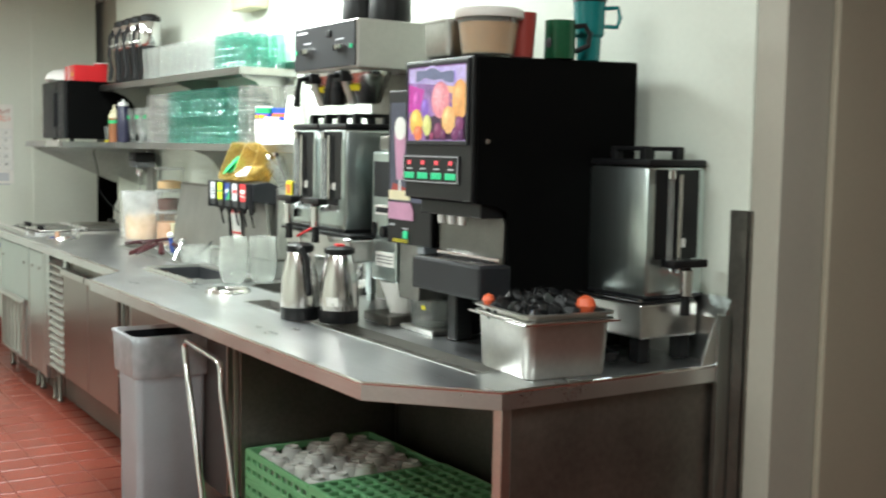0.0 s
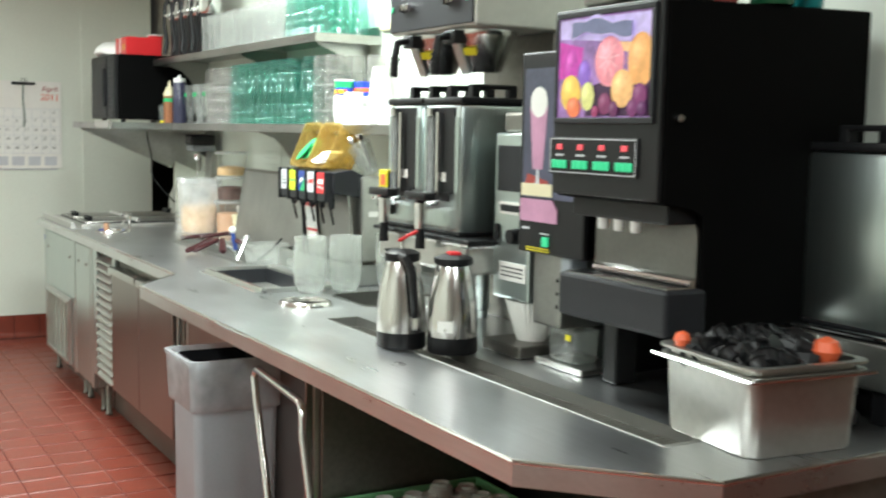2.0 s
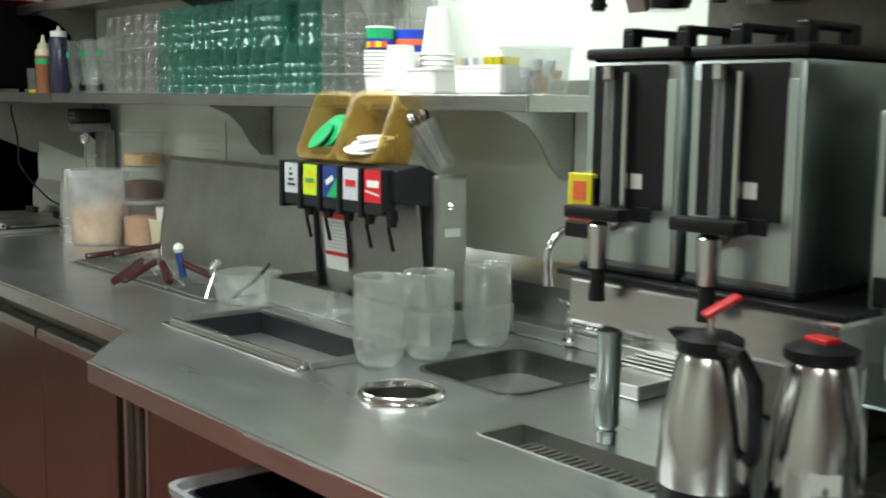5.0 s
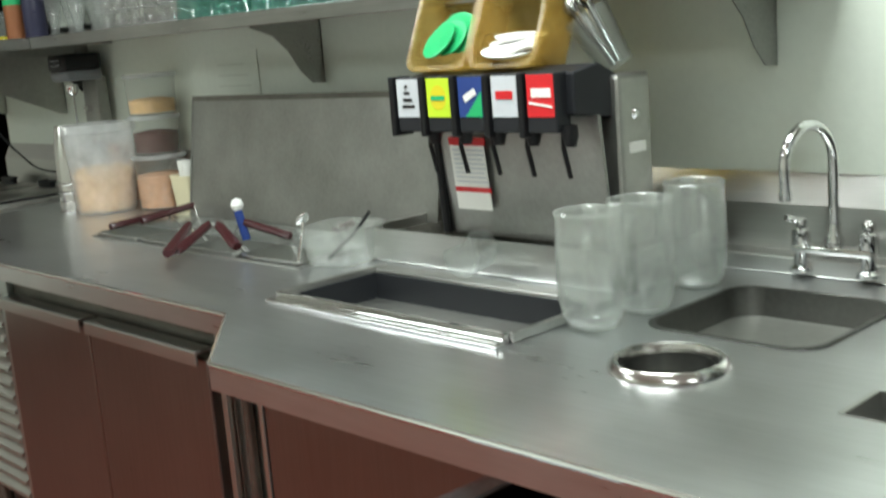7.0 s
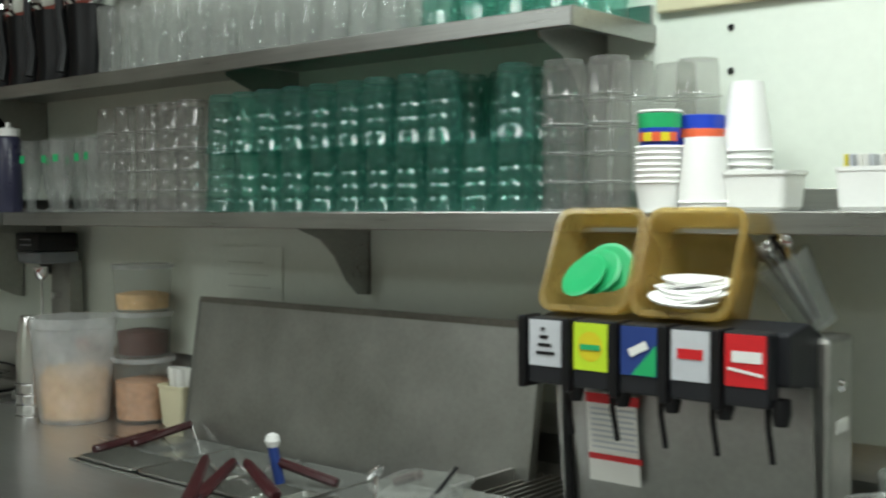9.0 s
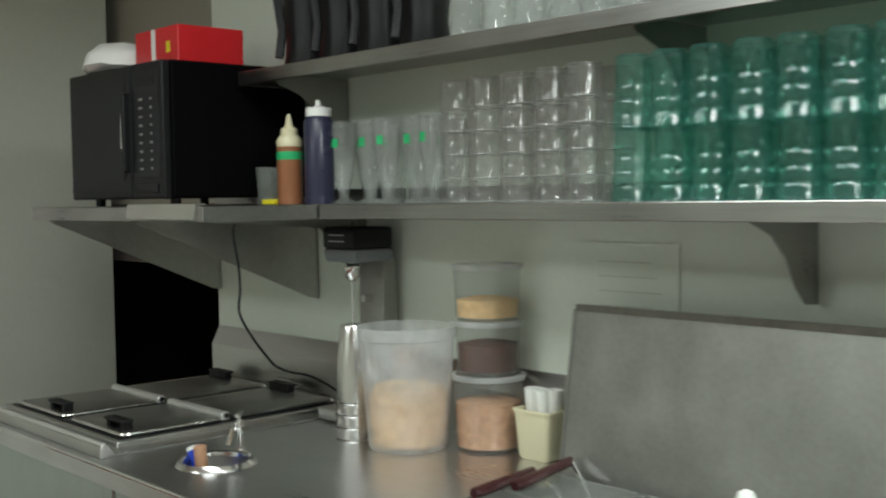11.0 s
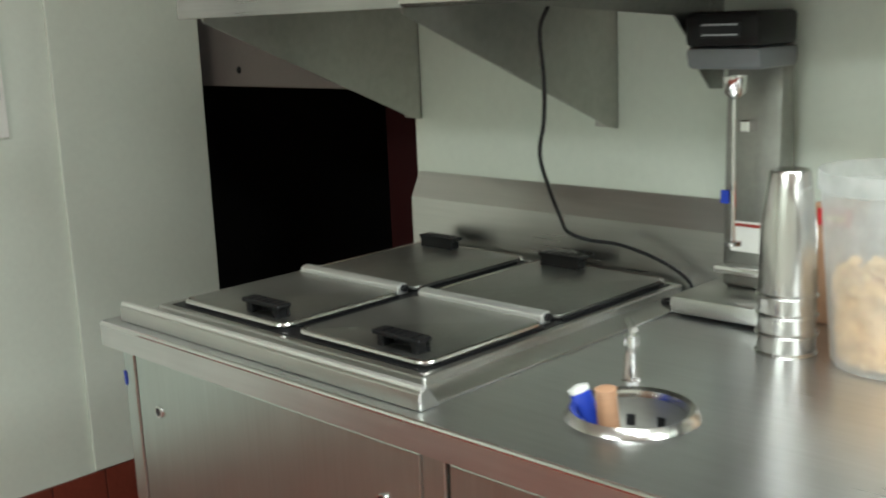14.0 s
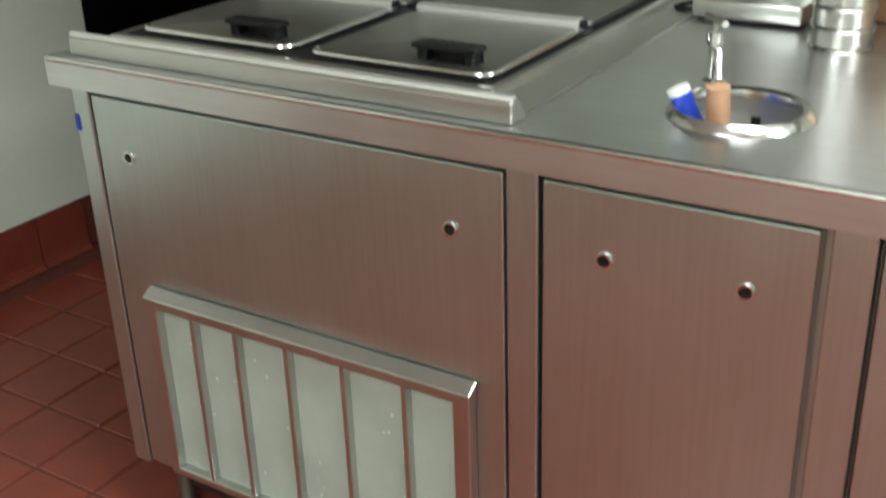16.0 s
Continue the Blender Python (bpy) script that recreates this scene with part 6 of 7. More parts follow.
add("stem_print", prism([(-1.632, 1.31), (-1.65, 1.31), (-1.645, 1.35), (-1.636, 1.35)], 0.4588, 0.4594, "x"), SILVER, "", pn)
add("sauce_print", prism([(-1.585, 1.3), (-1.7, 1.3), (-1.68, 1.325), (-1.6, 1.34)], 0.4589, 0.4594, "x"), REDDARK, "", pn)
add("cream_strip", box(0.4575, 0.4594, -1.7, -1.578, 1.29, 1.318, 0), CREAM, "cream label strip", pn)
add("pink_label", prism([(-1.572, 1.232), (-1.72, 1.232), (-1.72, 1.262), (-1.7, 1.283), (-1.572, 1.283)], 0.4595, 0.4615, "x"), PINK, "pink rounded label")
add("writing", box(0.4605, 0.4618, -1.61, -1.58, 1.213, 1.218, 0), SILVER)
add("writing", box(0.4605, 0.4618, -1.69, -1.655, 1.205, 1.208, 0), SILVER)
add("start_button", box(0.457, 0.4618, -1.69, -1.664, 1.178, 1.2, 0.002), LEDGREEN, "lit green button")
for z in (1.1655, 1.171):
    add("warning_line", box(0.4605, 0.4618, -1.69, -1.6, z, z + 0.0025, 0), YELLOW, "yellow warning writing")
add("lower_case", box(0.5, 0.64, -1.69, -1.575, 0.99, 1.16, 0.005), SINK, "steel lower case")
add("lower_back", box(0.64, 0.88, -1.8, -1.575, 0.99, 1.16, 0.005), BLACK, "dark back of the dispensing bay")
for zz in (1.04, 1.07, 1.1):
    add("rivet", spun(lathe([(0.0, 0.002), (0.004, 0.0015), (0.005, 0.0)], 10), ry=-90, at=(0.4998, -1.675, zz)), BLACK)
add("spout", box(0.48, 0.53, -1.75, -1.71, 1.06, 1.16, 0.006), GREYPL)
add("pedestal", box(0.62, 0.9, -1.8, -1.58, 0.9005, 0.99, 0.004), BLACK)
add("drip_pan", box(0.49, 0.62, -1.79, -1.6, 0.9005, 0.915, 0.004), STEEL)
cl = thing("clear_jug", (0.535, -1.69, 0.9155), "clear plastic measuring jug with a small yellow sticker", "jug")
part("jug", tub(rounded(-0.035, 0.045, -0.055, 0.055, 0.015), 0, 0.075, 0.004, 0.002, 0.002), CLEAR, cl, "", True)
part("sticker", box(-0.0375, -0.0365, -0.045, -0.025, 0.055, 0.068, 0), YELLOW, cl)
fn = thing("paper_funnel", (0.6, -1.74, 1.612), "white plastic funnel standing on the drink machine", "funnel")
part("cone", lathe([(0.02, 0.0), (0.06, 0.1), (0.058, 0.1), (0.018, 0.002)], 24), WHITE, fn, "", True)

# coffee grinder with filters below
gr, add = placed("coffee_grinder", (0.66, -1.47, 0.9), "stainless steel coffee grinder with a dark window and knob", "coffee grinder")
add("body", box(0.5, 0.86, -1.555, -1.395, 1.03, 1.43, 0.006), STEEL_V)
add("hopper", box(0.52, 0.86, -1.55, -1.4, 1.43, 1.48, 0.008), DARKSTEEL, "dark hopper lid")
add("back_column", box(0.68, 0.86, -1.555, -1.395, 0.9005, 1.03, 0.004), DARKSTEEL)
add("window", box(0.4975, 0.501, -1.54, -1.41, 1.29, 1.4, 0.002), CHARCOAL, "dark window")
add("name_plate", box(0.4965, 0.5, -1.55, -1.425, 1.235, 1.265, 0.001), PAPER, "framed name plate")
add("name_bar", box(0.4955, 0.4964, -1.545, -1.43, 1.242, 1.258, 0), CHARCOAL)
add("knob", spun(lathe([(0.0, 0.024), (0.017, 0.023), (0.02, 0.0)], 18), ry=-90, at=(0.4995, -1.5, 1.185)), BLACK, "", None, True)
add("switch", box(0.492, 0.5, -1.425, -1.405, 1.17, 1.21, 0.003), BLACK)
add("badge", box(0.4965, 0.5, -1.545, -1.43, 1.075, 1.12, 0.012), PAPER, "white oval information label")
for j in range(3):
    add("badge_line", box(0.4955, 0.4964, -1.535, -1.44, 1.086 + 0.01 * j, 1.089 + 0.01 * j, 0), CHARCOAL)
add("tray", box(0.47, 0.68, -1.57, -1.4, 0.9005, 0.93, 0.005), DARKSTEEL, "dark steel filter tray")
fl = thing("paper_filters", (0.565, -1.49, 0.9305), "nest of fluted white paper coffee filters", "coffee filters")
b = bmesh.new()
rings = []
for r, z in ((0.0, 0.004), (0.042, 0.004), (0.07, 0.1), (0.068, 0.1), (0.04, 0.008), (0.0, 0.008)):
    ring = []
    for i in range(72):
        a = 2 * math.pi * i / 72
        rr = r * (1 + (0.045 if i % 2 else -0.02) * (z > 0.05)) + 1e-4
        ring.append(b.verts.new((rr * math.cos(a), rr * math.sin(a), z - 0.0035 + (0.003 if i % 4 == 0 and z > 0.05 else 0))))
    rings.append(ring)
for p, q in zip(rings, rings[1:]):
    for i in range(72):
        b.faces.new((p[i], p[(i + 1) % 72], q[(i + 1) % 72], q[i]))
part("filter", b, PAPER, fl)

# twin coffee brewer
bw, add = placed("coffee_brewer", (0.7, -1.09, 0.9), "twin coffee brewer with grey sides and black control panel", "coffee brewer")
CASE = mat("brewer_case_steel", (0.6, 0.6, 0.56), 0.45, 0.55, 0.08, 3, 60, 0.05)
add("head", box(0.5, 0.91, -1.285, -0.81, 1.695, 1.852, 0.006), CASE, "pale grey case")
cp = add("control_panel", box(0.494, 0.5005, -1.278, -0.817, 1.702, 1.846, 0.002), CHARCOAL, "black control panel")
for k, y in enumerate((-0.92, -1.17)):
    for j in range(3):
        add("knob", spun(lathe([(0.0, 0.018), (0.009, 0.018), (0.011, 0.0)], 12), ry=-90, at=(0.494, y - 0.024 * j + 0.02, 1.765)), CHROME if j else BLACK, "", cp, True)
    add("pilot_lamp", box(0.489, 0.494, (-0.835 if k == 0 else -1.255) - 0.006, (-0.835 if k == 0 else -1.255) + 0.006, 1.758, 1.772, 0.002), LEDGREEN, "green pilot lamp", cp)
    add("writing", box(0.4932, 0.4939, y - 0.03, y + 0.03, 1.79, 1.794, 0), SILVER, "", cp)
add("name_bar", box(0.4932, 0.4939, -0.92, -0.84, 1.825, 1.832, 0), SILVER, "", cp)
add("switch", box(0.488, 0.494, -1.105, -1.075, 1.805, 1.825, 0.002), BLACK, "", cp)
add("column", box(0.76, 0.91, -1.27, -0.91, 0.9005, 1.695, 0.006), DARKSTEEL, "rear column")
for y in (-0.93, -1.165):
    f = add("filter_basket", lathe([(0.0, 1.585), (0.045, 1.585), (0.052, 1.59), (0.084, 1.675), (0.088, 1.68), (0.088, 1.692), (0.0, 1.692)], 28, (0.6, y, 0)), POLISHED, "steel funnel basket", None, True)
    add("basket_rim", box(0.49, 0.53, y - 0.03, y + 0.03, 1.655, 1.69, 0.005), BLACK, "", f)
    add("basket_handle", join(tube([(0.495, y, 1.675), (0.46, y, 1.668), (0.452, y, 1.62), (0.45, y, 1.575)], 0.011), *[tube([(0.4505, y, 1.58 + 0.014 * j), (0.4505, y, 1.586 + 0.014 * j)], 0.0135) for j in range(4)]), BLACK, "ribbed black handle", f, True)
    add("basket_strap", spun(box(-0.004, 0.004, -0.02, 0.02, -0.055, 0.05, 0.002), ry=-24, at=(0.527, y, 1.63)), STEEL_V, "", f)
    add("label", spun(box(-0.0008, 0.0008, -0.02, 0.02, -0.01, 0.01, 0), ry=-20, rz=30, at=(0.536, y - 0.035, 1.635)), YELLOW, "yellow label", f)
stand, add = placed("server_stand", (0.55, -1.13, 0.9), "stainless steel warming stand on legs under the coffee servers", "stand")
add("deck", box(0.42, 0.75, -1.4, -0.91, 1.08, 1.158, 0.008), STEEL, "boxed steel deck")
add("mat", box(0.41, 0.74, -1.42, -0.89, 1.158, 1.168, 0.003), BLACK, "black rubber mat")
add("rail", tube([(0.416, -1.38, 1.152), (0.416, -1.404, 1.152), (0.74, -1.406, 1.152)], 0.006), CHROME)
for fx in (0.425, 0.72):
    for fy in (-1.36, -1.0):
        add("leg", lathe([(0.016, 0.0), (0.018, 0.02), (0.014, 0.022), (0.02, 0.03), (0.02, 0.1795)], 18, (fx, fy, 0.9005)), STEEL_V, "round steel leg with black foot", None, True)


def server(at, turn, label, h=0.34, group="coffee servers"):
    t = thing("coffee_server", at, label, "coffee server", group, turn)
    part("tank", box(-0.11, 0.14, -0.098, 0.098, 0.001, h - 0.01, 0.012), STEEL_V, t, "brushed steel tank", True)
    part("base_band", box(-0.112, 0.142, -0.1, 0.1, 0.0, 0.012, 0.004), BLACK, t)
    ld = part("lid", box(-0.112, 0.142, -0.1, 0.1, h - 0.01, h + 0.008, 0.006), BLACK, t, "black plastic lid", True)
    for y in (-0.055, 0.055):
        part("lid_handle", join(box(-0.06, 0.08, y - 0.012, y + 0.012, h + 0.03, h + 0.042, 0.004), box(-0.06, -0.035, y - 0.012, y + 0.012, h + 0.005, h + 0.035, 0.003), box(0.055, 0.08, y - 0.012, y + 0.012, h + 0.005, h + 0.035, 0.003)), BLACK, ld, "black carrying handle")
    gp = part("gauge_plate", box(-0.1135, -0.1105, -0.072, 0.076, 0.105, h - 0.018, 0.001), BLACK, t, "black sight gauge plate")
    part("gauge_tube", tube([(-0.125, 0.034, 0.1), (-0.125, 0.034, h - 0.03)], 0.0085, 10), GLASS, gp, "glass sight tube", True)
    part("gauge_rail", tube([(-0.122, 0.0, 0.1), (-0.122, 0.0, h - 0.03)], 0.006, 10), POLISHED, gp, "", True)
    part("gauge_cap", lathe([(0.0, 0.0), (0.011, 0.0), (0.011, 0.02), (0.0, 0.022)], 14, (-0.125, 0.034, h - 0.04)), CHROME, gp, "", True)
    part("gauge_label", box(-0.1145, -0.1136, -0.03, -0.008, 0.135, 0.158, 0), PAPER, gp, "small white label")
    part("plate", box(-0.1125, -0.1105, -0.09, 0.09, 0.02, 0.3, 0.001), STEEL_V, t)
    fc = part("faucet", join(tube([(-0.112, 0.01, 0.075), (-0.15, 0.01, 0.07), (-0.165, 0.01, 0.06)], 0.011), lathe([(0.016, -0.035), (0.018, 0.03), (0.009, 0.04), (0.0, 0.04)], 14, (-0.165, 0.01, 0.05))), CHROME, t, "chrome faucet", True)
    part("faucet_handle", box(-0.185, -0.15, -0.045, 0.07, 0.088, 0.108, 0.004), BLACK, fc, "black cross handle", True)
    part("faucet_spout", lathe([(0.0, 0.0), (0.011, 0.0), (0.014, -0.05), (0.0, -0.051)], 12, (-0.165, 0.01, 0.014)), BLACK, fc, "black spout", True)
    part("band", box(-0.1155, -0.112, -0.05, 0.05, 0.085, 0.108, 0.002), BLACK, t)
    return t


server((0.553, -1.012, 1.168), 0, "square stainless steel coffee server with a sight gauge")
server((0.553, -1.222, 1.168), 0, "square stainless steel coffee server with a sight gauge")
dec = thing("decanter_stack", (0.68, -1.08, 1.853), "dark glass coffee decanters standing on the brewer", "decanter")
part("decanter", lathe([(0.0, 0.0), (0.07, 0.0), (0.075, 0.03), (0.072, 0.11), (0.05, 0.15), (0.0, 0.15)], 26, (0, 0.09, 0)), BLACK, dec, "", True)
part("decanter", lathe([(0.0, 0.0), (0.07, 0.0), (0.075, 0.03), (0.072, 0.11), (0.05, 0.15), (0.0, 0.15)], 26, (0.02, -0.07, 0)), BLACK, dec, "", True)
part("band", lathe([(0.076, 0.09), (0.077, 0.1), (0.076, 0.11)], 26, (0, 0.09, 0)), CHROME, dec)
box_y = thing("yellow_packet", (0.43, -0.9, 1.245), "yellow and red packet clipped to the coffee server", "packet")
part("packet", box(-0.008, 0.008, -0.052, 0.0, 0.0, 0.076, 0.002), YELLOW, box_y)
part("band", box(-0.0092, -0.0081, -0.05, -0.002, 0.002, 0.014, 0), RED, box_y)
part("print", box(-0.0092, -0.0081, -0.04, -0.012, 0.034, 0.064, 0), ORANGE, box_y)
part("holder", box(-0.012, 0.012, -0.054, 0.002, -0.026, 0.0, 0.003), BLACK, box_y)
part("arm", box(-0.006, 0.016, -0.057, -0.0535, -0.045, 0.07, 0.001), BLACK, box_y)

# single server at the end of the counter
st2, add = placed("server_stand", (0.85, -2.27, 0.9), "low stainless steel stand on black legs under a coffee server", "stand")
add("deck", box(0.745, 0.95, -2.41, -2.13, 0.965, 1.055, 0.006), STEEL, "boxed steel deck")
add("mat", box(0.75, 0.945, -2.405, -2.135, 1.055, 1.063, 0.002), BLACK)
add("rail", tube([(0.742, -2.41, 1.065), (0.742, -2.13, 1.065)], 0.005), CHROME)
for fx in (0.775, 0.92):
    for fy in (-2.375, -2.165):
        add("leg", box(fx - 0.02, fx + 0.02, fy - 0.02, fy + 0.02, 0.9005, 0.965, 0.004), BLACK, "black leg")
end_server = server((0.874, -2.285, 1.063), 90, "square stainless steel coffee server facing the counter end", 0.355, "coffee servers")
end_server.scale[1] *= 1.08
cordb = thing("cable_coil", (0.68, -2.3, 0.9005), "black cable coiled under the server stand", "cable")
part("coil", tube([(0.06 * math.cos(a) * (1 + 0.15 * math.sin(3 * a)), 0.07 * math.sin(a), 0.008 + 0.006 * (a / 6.28)) for a in np.linspace(0, 18, 70)], 0.006), BLACK, cordb, "", True)

# thermal carafes
car2 = thing("thermal_carafe", (0.295, -1.29, 0.9005), "stainless steel thermal carafe with black base and red lever", "carafe", "thermal carafes", 100)
part("base", lathe([(0.0, 0.0), (0.062, 0.0), (0.064, 0.004), (0.063, 0.04), (0.0, 0.04)], 32), BLACK, car2, "black base", True)
part("body", lathe([(0.063, 0.0405), (0.064, 0.06), (0.06, 0.13), (0.045, 0.2), (0.04, 0.212), (0.0, 0.212)], 32), POLISHED, car2, "brushed steel body", True)
part("collar", lathe([(0.042, 0.2125), (0.045, 0.216), (0.045, 0.232), (0.03, 0.24), (0.0, 0.242)], 28), BLACK, car2, "", True)
part("handle", tube([(-0.03, 0.028, 0.226), (-0.06, 0.036, 0.225), (-0.08, 0.03, 0.19), (-0.078, 0.02, 0.1), (-0.068, 0.012, 0.085)], 0.01), BLACK, car2, "black handle", True)
part("spout", prism([(0.03, 0.215), (0.058, 0.238), (0.03, 0.24)], -0.014, 0.014, "y"), BLACK, car2)
lv = part("lever", spun(box(-0.01, 0.045, -0.011, 0.011, 0.0, 0.008, 0.003), ry=-28, rz=-131, at=(0.0, 0, 0.262)), RED, car2, "raised red lever", True)
part("lever_post", tube([(0.0, 0, 0.24), (0.002, 0, 0.265)], 0.005), CHROME, car2)
c3 = thing("thermal_carafe", (0.378, -1.405, 0.9005), "stainless steel thermal carafe with a flat red lid button", "carafe", "thermal carafes", 258)
part("base", lathe([(0.0, 0.0), (0.062, 0.0), (0.064, 0.004), (0.063, 0.04), (0.0, 0.04)], 32), BLACK, c3, "black base", True)
part("body", lathe([(0.063, 0.0405), (0.064, 0.06), (0.06, 0.13), (0.045, 0.2), (0.04, 0.212), (0.0, 0.212)], 32), POLISHED, c3, "brushed steel body", True)
part("collar", lathe([(0.046, 0.2125), (0.049, 0.216), (0.049, 0.228), (0.03, 0.236), (0.0, 0.237)], 28), BLACK, c3, "", True)
part("button", box(-0.02, 0.02, -0.014, 0.014, 0.234, 0.243, 0.003), RED, c3, "red lid button")
part("handle", tube([(-0.03, 0.03, 0.222), (-0.065, 0.042, 0.222), (-0.082, 0.04, 0.19), (-0.08, 0.03, 0.1), (-0.066, 0.02, 0.085)], 0.01), BLACK, c3, "black handle", True)
part("label", spun(box(0.0605, 0.0635, -0.02, 0.02, 0.055, 0.082, 0), rz=-35), PAPER, c3, "white label")

# steel pan of wrapped jam portions
pn2 = thing("hotel_pan", (0.482, -2.33, 0.9005), "deep stainless steel pan heaped with dark creamer tubs", "pan", "", -6)
pn2.scale = (0.94, 0.92, 0.94)
part("pan", tub(rounded(-0.132, 0.132, -0.14, 0.14, 0.03), 0.0, 0.155, 0.01, 0.002, 0.014, 0.006), DULL, pn2, "", True)
part("rim", join(tube([(-0.146, -0.154, 0.15), (0.146, -0.154, 0.15)], 0.004), tube([(-0.146, -0.154, 0.15), (-0.146, 0.154, 0.15)], 0.004)), CHROME, pn2, "bright pan rim")
part("pan_liner", tub(rounded(-0.128, 0.128, -0.137, 0.137, 0.03), 0.06, 0.172, 0.006, 0.002, 0.02, 0.005), DULL, pn2, "second pan nested in the first", True)
rnd = random.Random(3)
for k in range(64):
    x, y = rnd.uniform(-0.105, 0.105), rnd.uniform(-0.115, 0.115)
    hgt = 0.15 + 0.04 * (1 - (x / 0.12) ** 2) * (1 - (y / 0.13) ** 2) + rnd.uniform(-0.012, 0.014)
    c = thing("creamer_tub", (0.482 + 0.93 * x, -2.33 + 0.91 * y, 0.9005 + 0.92 * hgt), "small dark creamer tub heaped in the steel pan", "creamer tub", "creamer tubs")
    part("cup", spun(join(lathe([(0.0, -0.014), (0.015, -0.013), (0.02, 0.012), (0.0, 0.013)], 10), lathe([(0.0, 0.0135), (0.0235, 0.0135), (0.0235, 0.0155), (0.0, 0.016)], 10)), rnd.uniform(-70, 70), rnd.uniform(-70, 70), rnd.uniform(0, 360)), BLACK if k % 3 else BLACK, c, "", True)
for x, y, r in ((-0.115, 0.1, 0.016), (0.06, -0.11, 0.026)):
    c = thing("orange_ball", (0.482 + 0.93 * x, -2.33 + 0.91 * y, 0.9005 + 0.17), "round orange plastic lid among the dark tubs", "lid", "orange lids")
    part("ball", lathe([(0.0, -r), (r * 0.7, -r * 0.7), (r, 0.0), (r * 0.75, r * 0.65), (0.0, r)], 18), ORANGE, c, "", True)

# ---- under and in front of the counter ----
bn = thing("waste_bin", (0.085, -0.53, 0), "tall grey plastic waste bin with a pale bag liner", "waste bin", fixed=True)
part("bin", tub(rounded(-0.13, 0.14, -0.118, 0.118, 0.03), 0.0, 0.75, 0.016, 0.004, 0.008, 0.02), GREYPL, bn, "", True)
part("rib", join(*[box(-0.122, -0.117, -0.09 + 0.18 * k, -0.08 + 0.18 * k, 0.05, 0.55, 0.002) for k in (0, 1)]), GREYPL, bn)
ln = tub(rounded(-0.146, 0.156, -0.134, 0.134, 0.035, 8), 0.61, 0.766, 0.006, 0.008, 0.004, 0.01)
for v in ln.verts:
    n3 = noise.noise_vector(v.co * 30) * 0.006
    v.co += Vector((n3.x, n3.y, n3.z if v.co.z < 0.7 else 0.3 * n3.z))
bmesh.ops.delete(ln, geom=[f for f in ln.faces if len(f.verts) > 10], context="FACES")
part("liner", ln, LINER, bn, "thin white bag liner folded over the rim", True)
# charcoal vessel added for the shade inside the pale bag
part("liner_inside", tub(rounded(-0.118, 0.128, -0.106, 0.106, 0.03), 0.25, 0.755, 0.02, 0.002), CHARCOAL, bn, "bag inside, its shade put into a charcoal colour")

ch = thing("step_stool", (-0.02, -1.1, 0), "folded step stool with a bent chrome tube frame", "step stool", fixed=True)
fr = [(0.07, -0.055, 0.01), (0.072, 0.2, 0.7), (0.078, 0.235, 0.755), (0.08, 0.225, 0.775), (0.078, 0.2, 0.782), (0.05, -0.15, 0.778), (0.045, -0.185, 0.77), (0.042, -0.2, 0.75), (0.04, -0.205, 0.7), (0.05, -0.415, 0.01)]
part("frame", tube(fr, 0.011, 10), CHROME, ch, "bent chrome tube frame", True)
part("tread", prism([(-0.02, 0.24), (0.2, 0.24), (0.2, 0.265), (-0.02, 0.265)], -0.28, 0.05, "y", 0.004), BLACK, ch, "black step")
part("rear_leg", tube([(0.19, 0.04, 0.01), (0.19, 0.04, 0.24)], 0.01, 8), CHROME, ch, "", True)
part("rear_leg", tube([(0.19, -0.27, 0.01), (0.19, -0.27, 0.24)], 0.01, 8), CHROME, ch, "", True)


def rack(at, turn, cups):
    t = thing("glass_rack", at, "green plastic dish rack full of upturned white cups" if cups else "empty green plastic dish rack on the low shelf", "dish rack", "dish racks", turn, fixed=True)
    w = 0.25
    for s in (-1, 1):
        for a in (0, 1):
            rail = [box(-w, w, s * w - 0.006, s * w + 0.006, z, z + 0.024, 0.003) for z in (0.0, 0.04, 0.082)]
            rail += [box(-w + 0.05 * k - 0.004, -w + 0.05 * k + 0.012, s * w - 0.005, s * w + 0.005, 0.0, 0.1, 0.002) for k in range(11)]
            part("side", spun(join(*rail), rz=90 * a), GREENCR, t)
    part("bottom", join(*[box(-w, w, -w + 0.05 * k - 0.004, -w + 0.05 * k + 0.004, 0.0, 0.008, 0) for k in range(11)], *[box(-w + 0.05 * k - 0.004, -w + 0.05 * k + 0.004, -w, w, 0.0, 0.008, 0) for k in range(11)]), GREENCR, t, "open grid bottom")
    return t


r1 = rack((0.53, -1.145, 0.1655), 0, False)
r2 = rack((0.53, -1.145, 0.2705), 0, True)
r3 = rack((0.53, -1.665, 0.1655), 0, False)
r4 = rack((0.53, -1.665, 0.2705), 0, False)
for k in range(11):
    u = -0.25 + 0.05 * k
    part("grid_bar", box(-0.25, 0.25, u - 0.008, u + 0.008, 0.1, 0.112, 0.003), GREENCR, r4, "bar of an upturned grid" if k == 0 else "")
    part("grid_bar", box(u - 0.008, u + 0.008, -0.25, 0.25, 0.1, 0.1115, 0.003), GREENCR, r4)
mug = thing("white_cup", (0.34, -0.95, 0.2795), "upturned white china coffee cup in the green rack", "cup", "white cups", fixed=True)
part("cup", lathe([(0.038, 0.0), (0.041, 0.0), (0.042, 0.03), (0.034, 0.085), (0.026, 0.09), (0.026, 0.098), (0.023, 0.098), (0.022, 0.09), (0.0, 0.088)], 20), WHITE, mug, "", True)
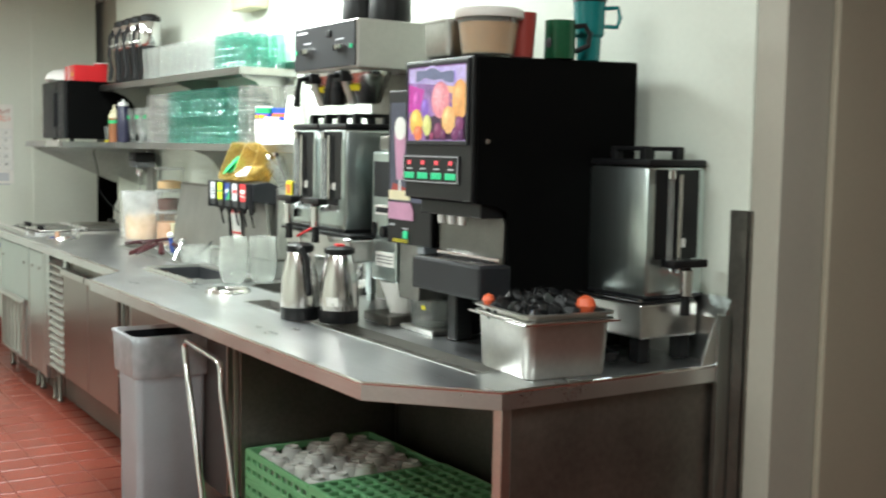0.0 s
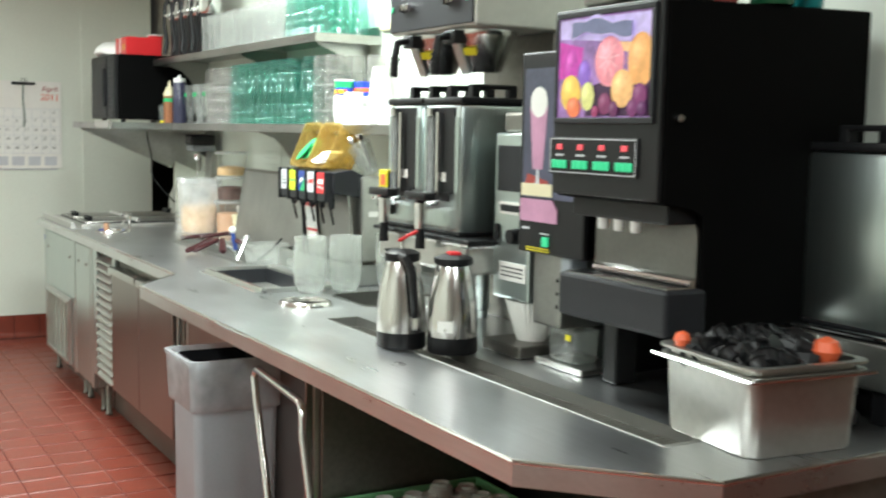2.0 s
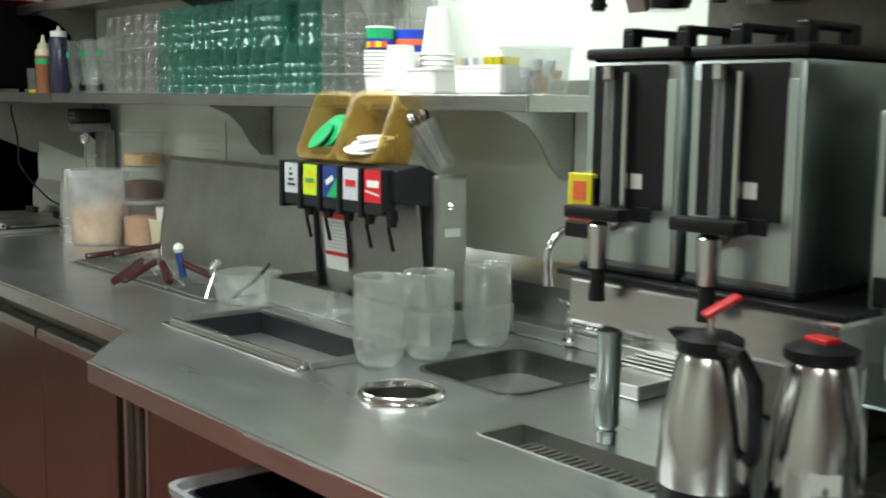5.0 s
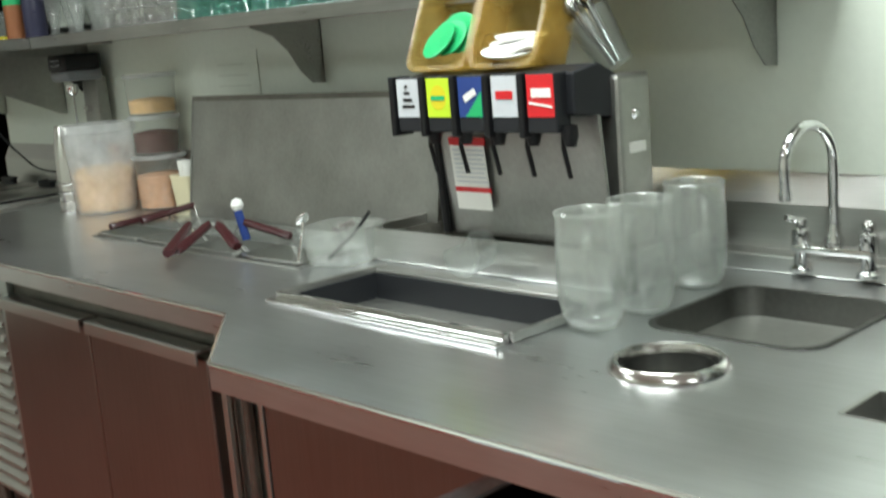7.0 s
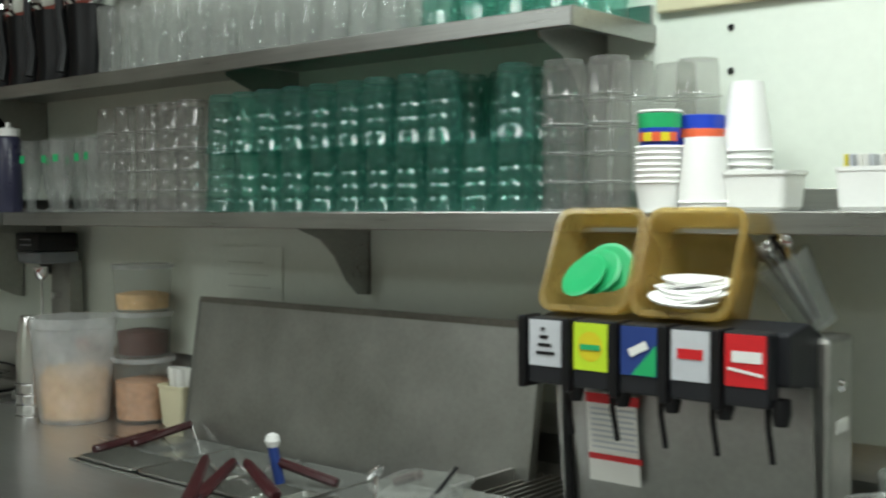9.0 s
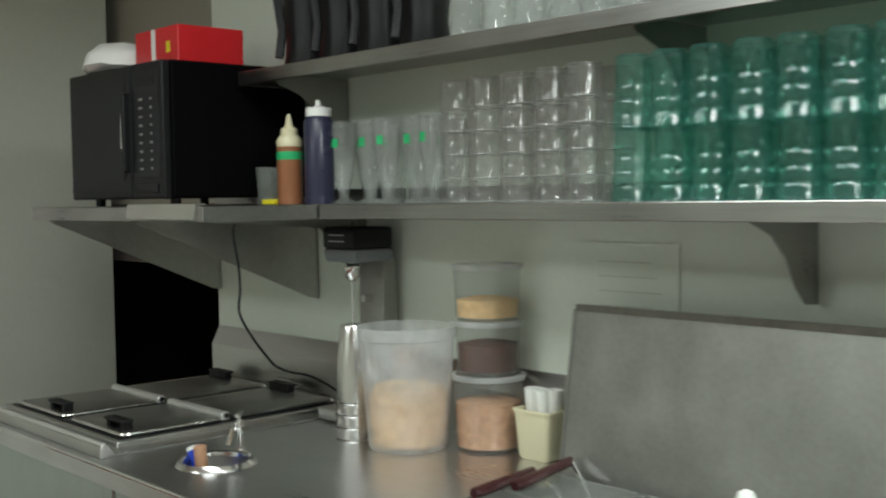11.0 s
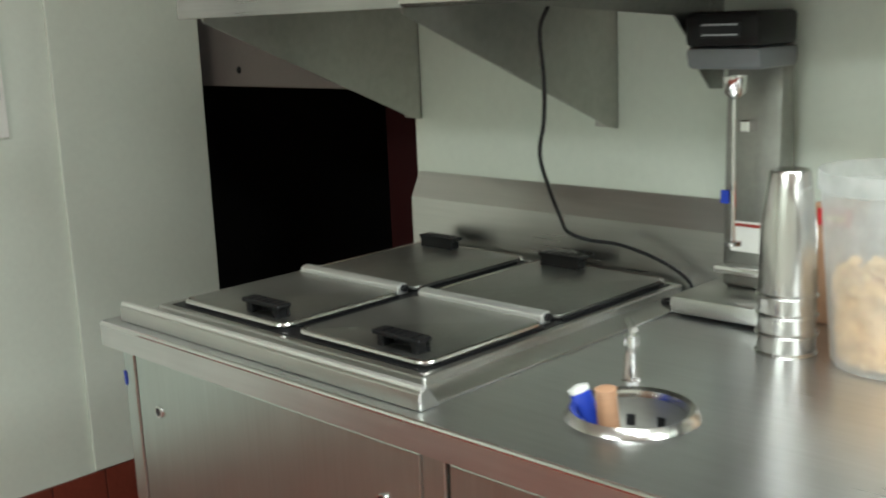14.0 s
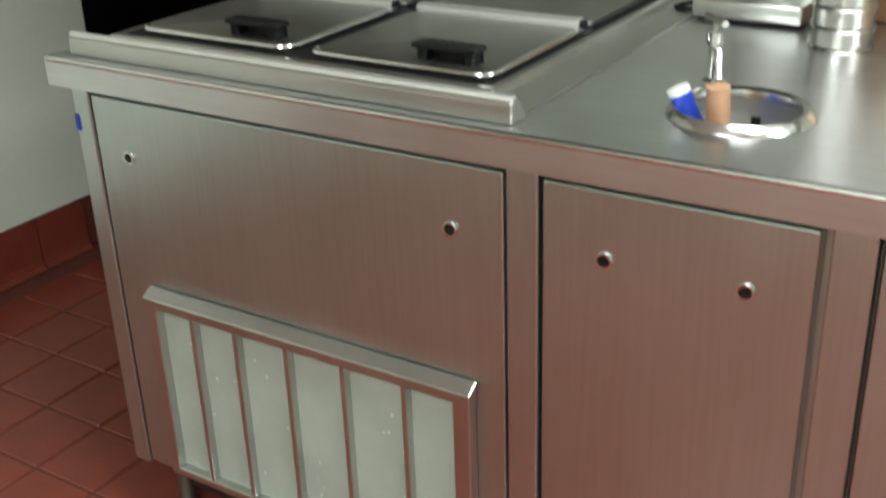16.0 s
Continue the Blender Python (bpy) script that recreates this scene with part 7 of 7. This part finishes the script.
part("handle", tube([(0.04, 0, 0.02), (0.062, 0, 0.028), (0.06, 0, 0.055), (0.036, 0, 0.065)], 0.005, 6), WHITE, mug, "", True)
rnd = random.Random(8)
for i in range(5):
    for j in range(5):
        if i or j:
            copy_thing(mug, pose(0.34 + 0.092 * i + rnd.uniform(-0.004, 0.004), -0.95 - 0.094 * j + rnd.uniform(-0.004, 0.004), 0.2795 + (0.02 if (i + j) % 3 == 0 else 0.0), 0, 0, rnd.uniform(0, 360)))

# ---- quarry tiles and cove base ----
P = 0.1675
floor = bpy.data.objects["floor"]
me = None


def tile_mesh(name, w, d, h):
    b = box(-w / 2, w / 2, -d / 2, d / 2, -h, 0, 0.003, 1)
    m = bpy.data.meshes.new(name)
    b.to_mesh(m)
    b.free()
    m.materials.append(TILE)
    return m


tm1 = tile_mesh("tile", P - 0.006, P - 0.006, 0.008)
rest = bmesh.new()
count = 0
rnd = random.Random(2)
for i in range(-21, 16):
    for j in range(-61, 25):
        x, y = 0.549 + P * (i + 0.5), 3.4 + P * (j + 0.5) - 3 * P
        if y > YF - 0.06 or x < -2.95:
            continue
        if x > 1.3 and -2.5 < y < 3.1:
            continue
        near = -0.75 < x < 1.35 and 1.7 < y < 4.2 and not (x > 0.5 and y < 2.9)
        if near and count < 300:
            t = new("tile", tm1)
            t.parent = floor
            t.location = (x, y, rnd.uniform(-0.0012, 0.0004))
            count += 1
        elif x < 1.3 or y < -2.5:
            h = (P - 0.006) / 2
            z = rnd.uniform(-0.001, 0.0004)
            c = [rest.verts.new((x + sx * (h - k), y + sy * (h - k), z - k)) for k in (0.0025, 0.0) for sx, sy in ((-1, -1), (1, -1), (1, 1), (-1, 1))]
            lowv = [rest.verts.new((x + sx * h, y + sy * h, -0.007)) for sx, sy in ((-1, -1), (1, -1), (1, 1), (-1, 1))]
            rest.faces.new(c[:4])
            for k in range(4):
                n = (k + 1) % 4
                rest.faces.new((c[k], c[n], c[4 + n], c[4 + k]))
                rest.faces.new((c[4 + k], c[4 + n], lowv[n], lowv[k]))
far = part("far_tiles", rest, TILE, floor, "red quarry tiles")
far["kind"] = "stuff"
bmh = prism([(YF - 0.03, 0.0), (YF - 0.018, 0.012), (YF - 0.014, 0.03), (YF - 0.013, 0.15), (YF - 0.0065, 0.15), (YF - 0.0065, 0.0)], -P / 2 + 0.003, P / 2 - 0.003, "x")
bme = bpy.data.meshes.new("cove_tile")
bmesh.ops.recalc_face_normals(bmh, faces=bmh.faces)
bmh.to_mesh(bme)
bmh.free()
bme.materials.append(TILE)
for i in range(24):
    t = new("cove_tile", bme)
    t.parent = base
    t.location = (-2.9 + P * i, 0, 0)
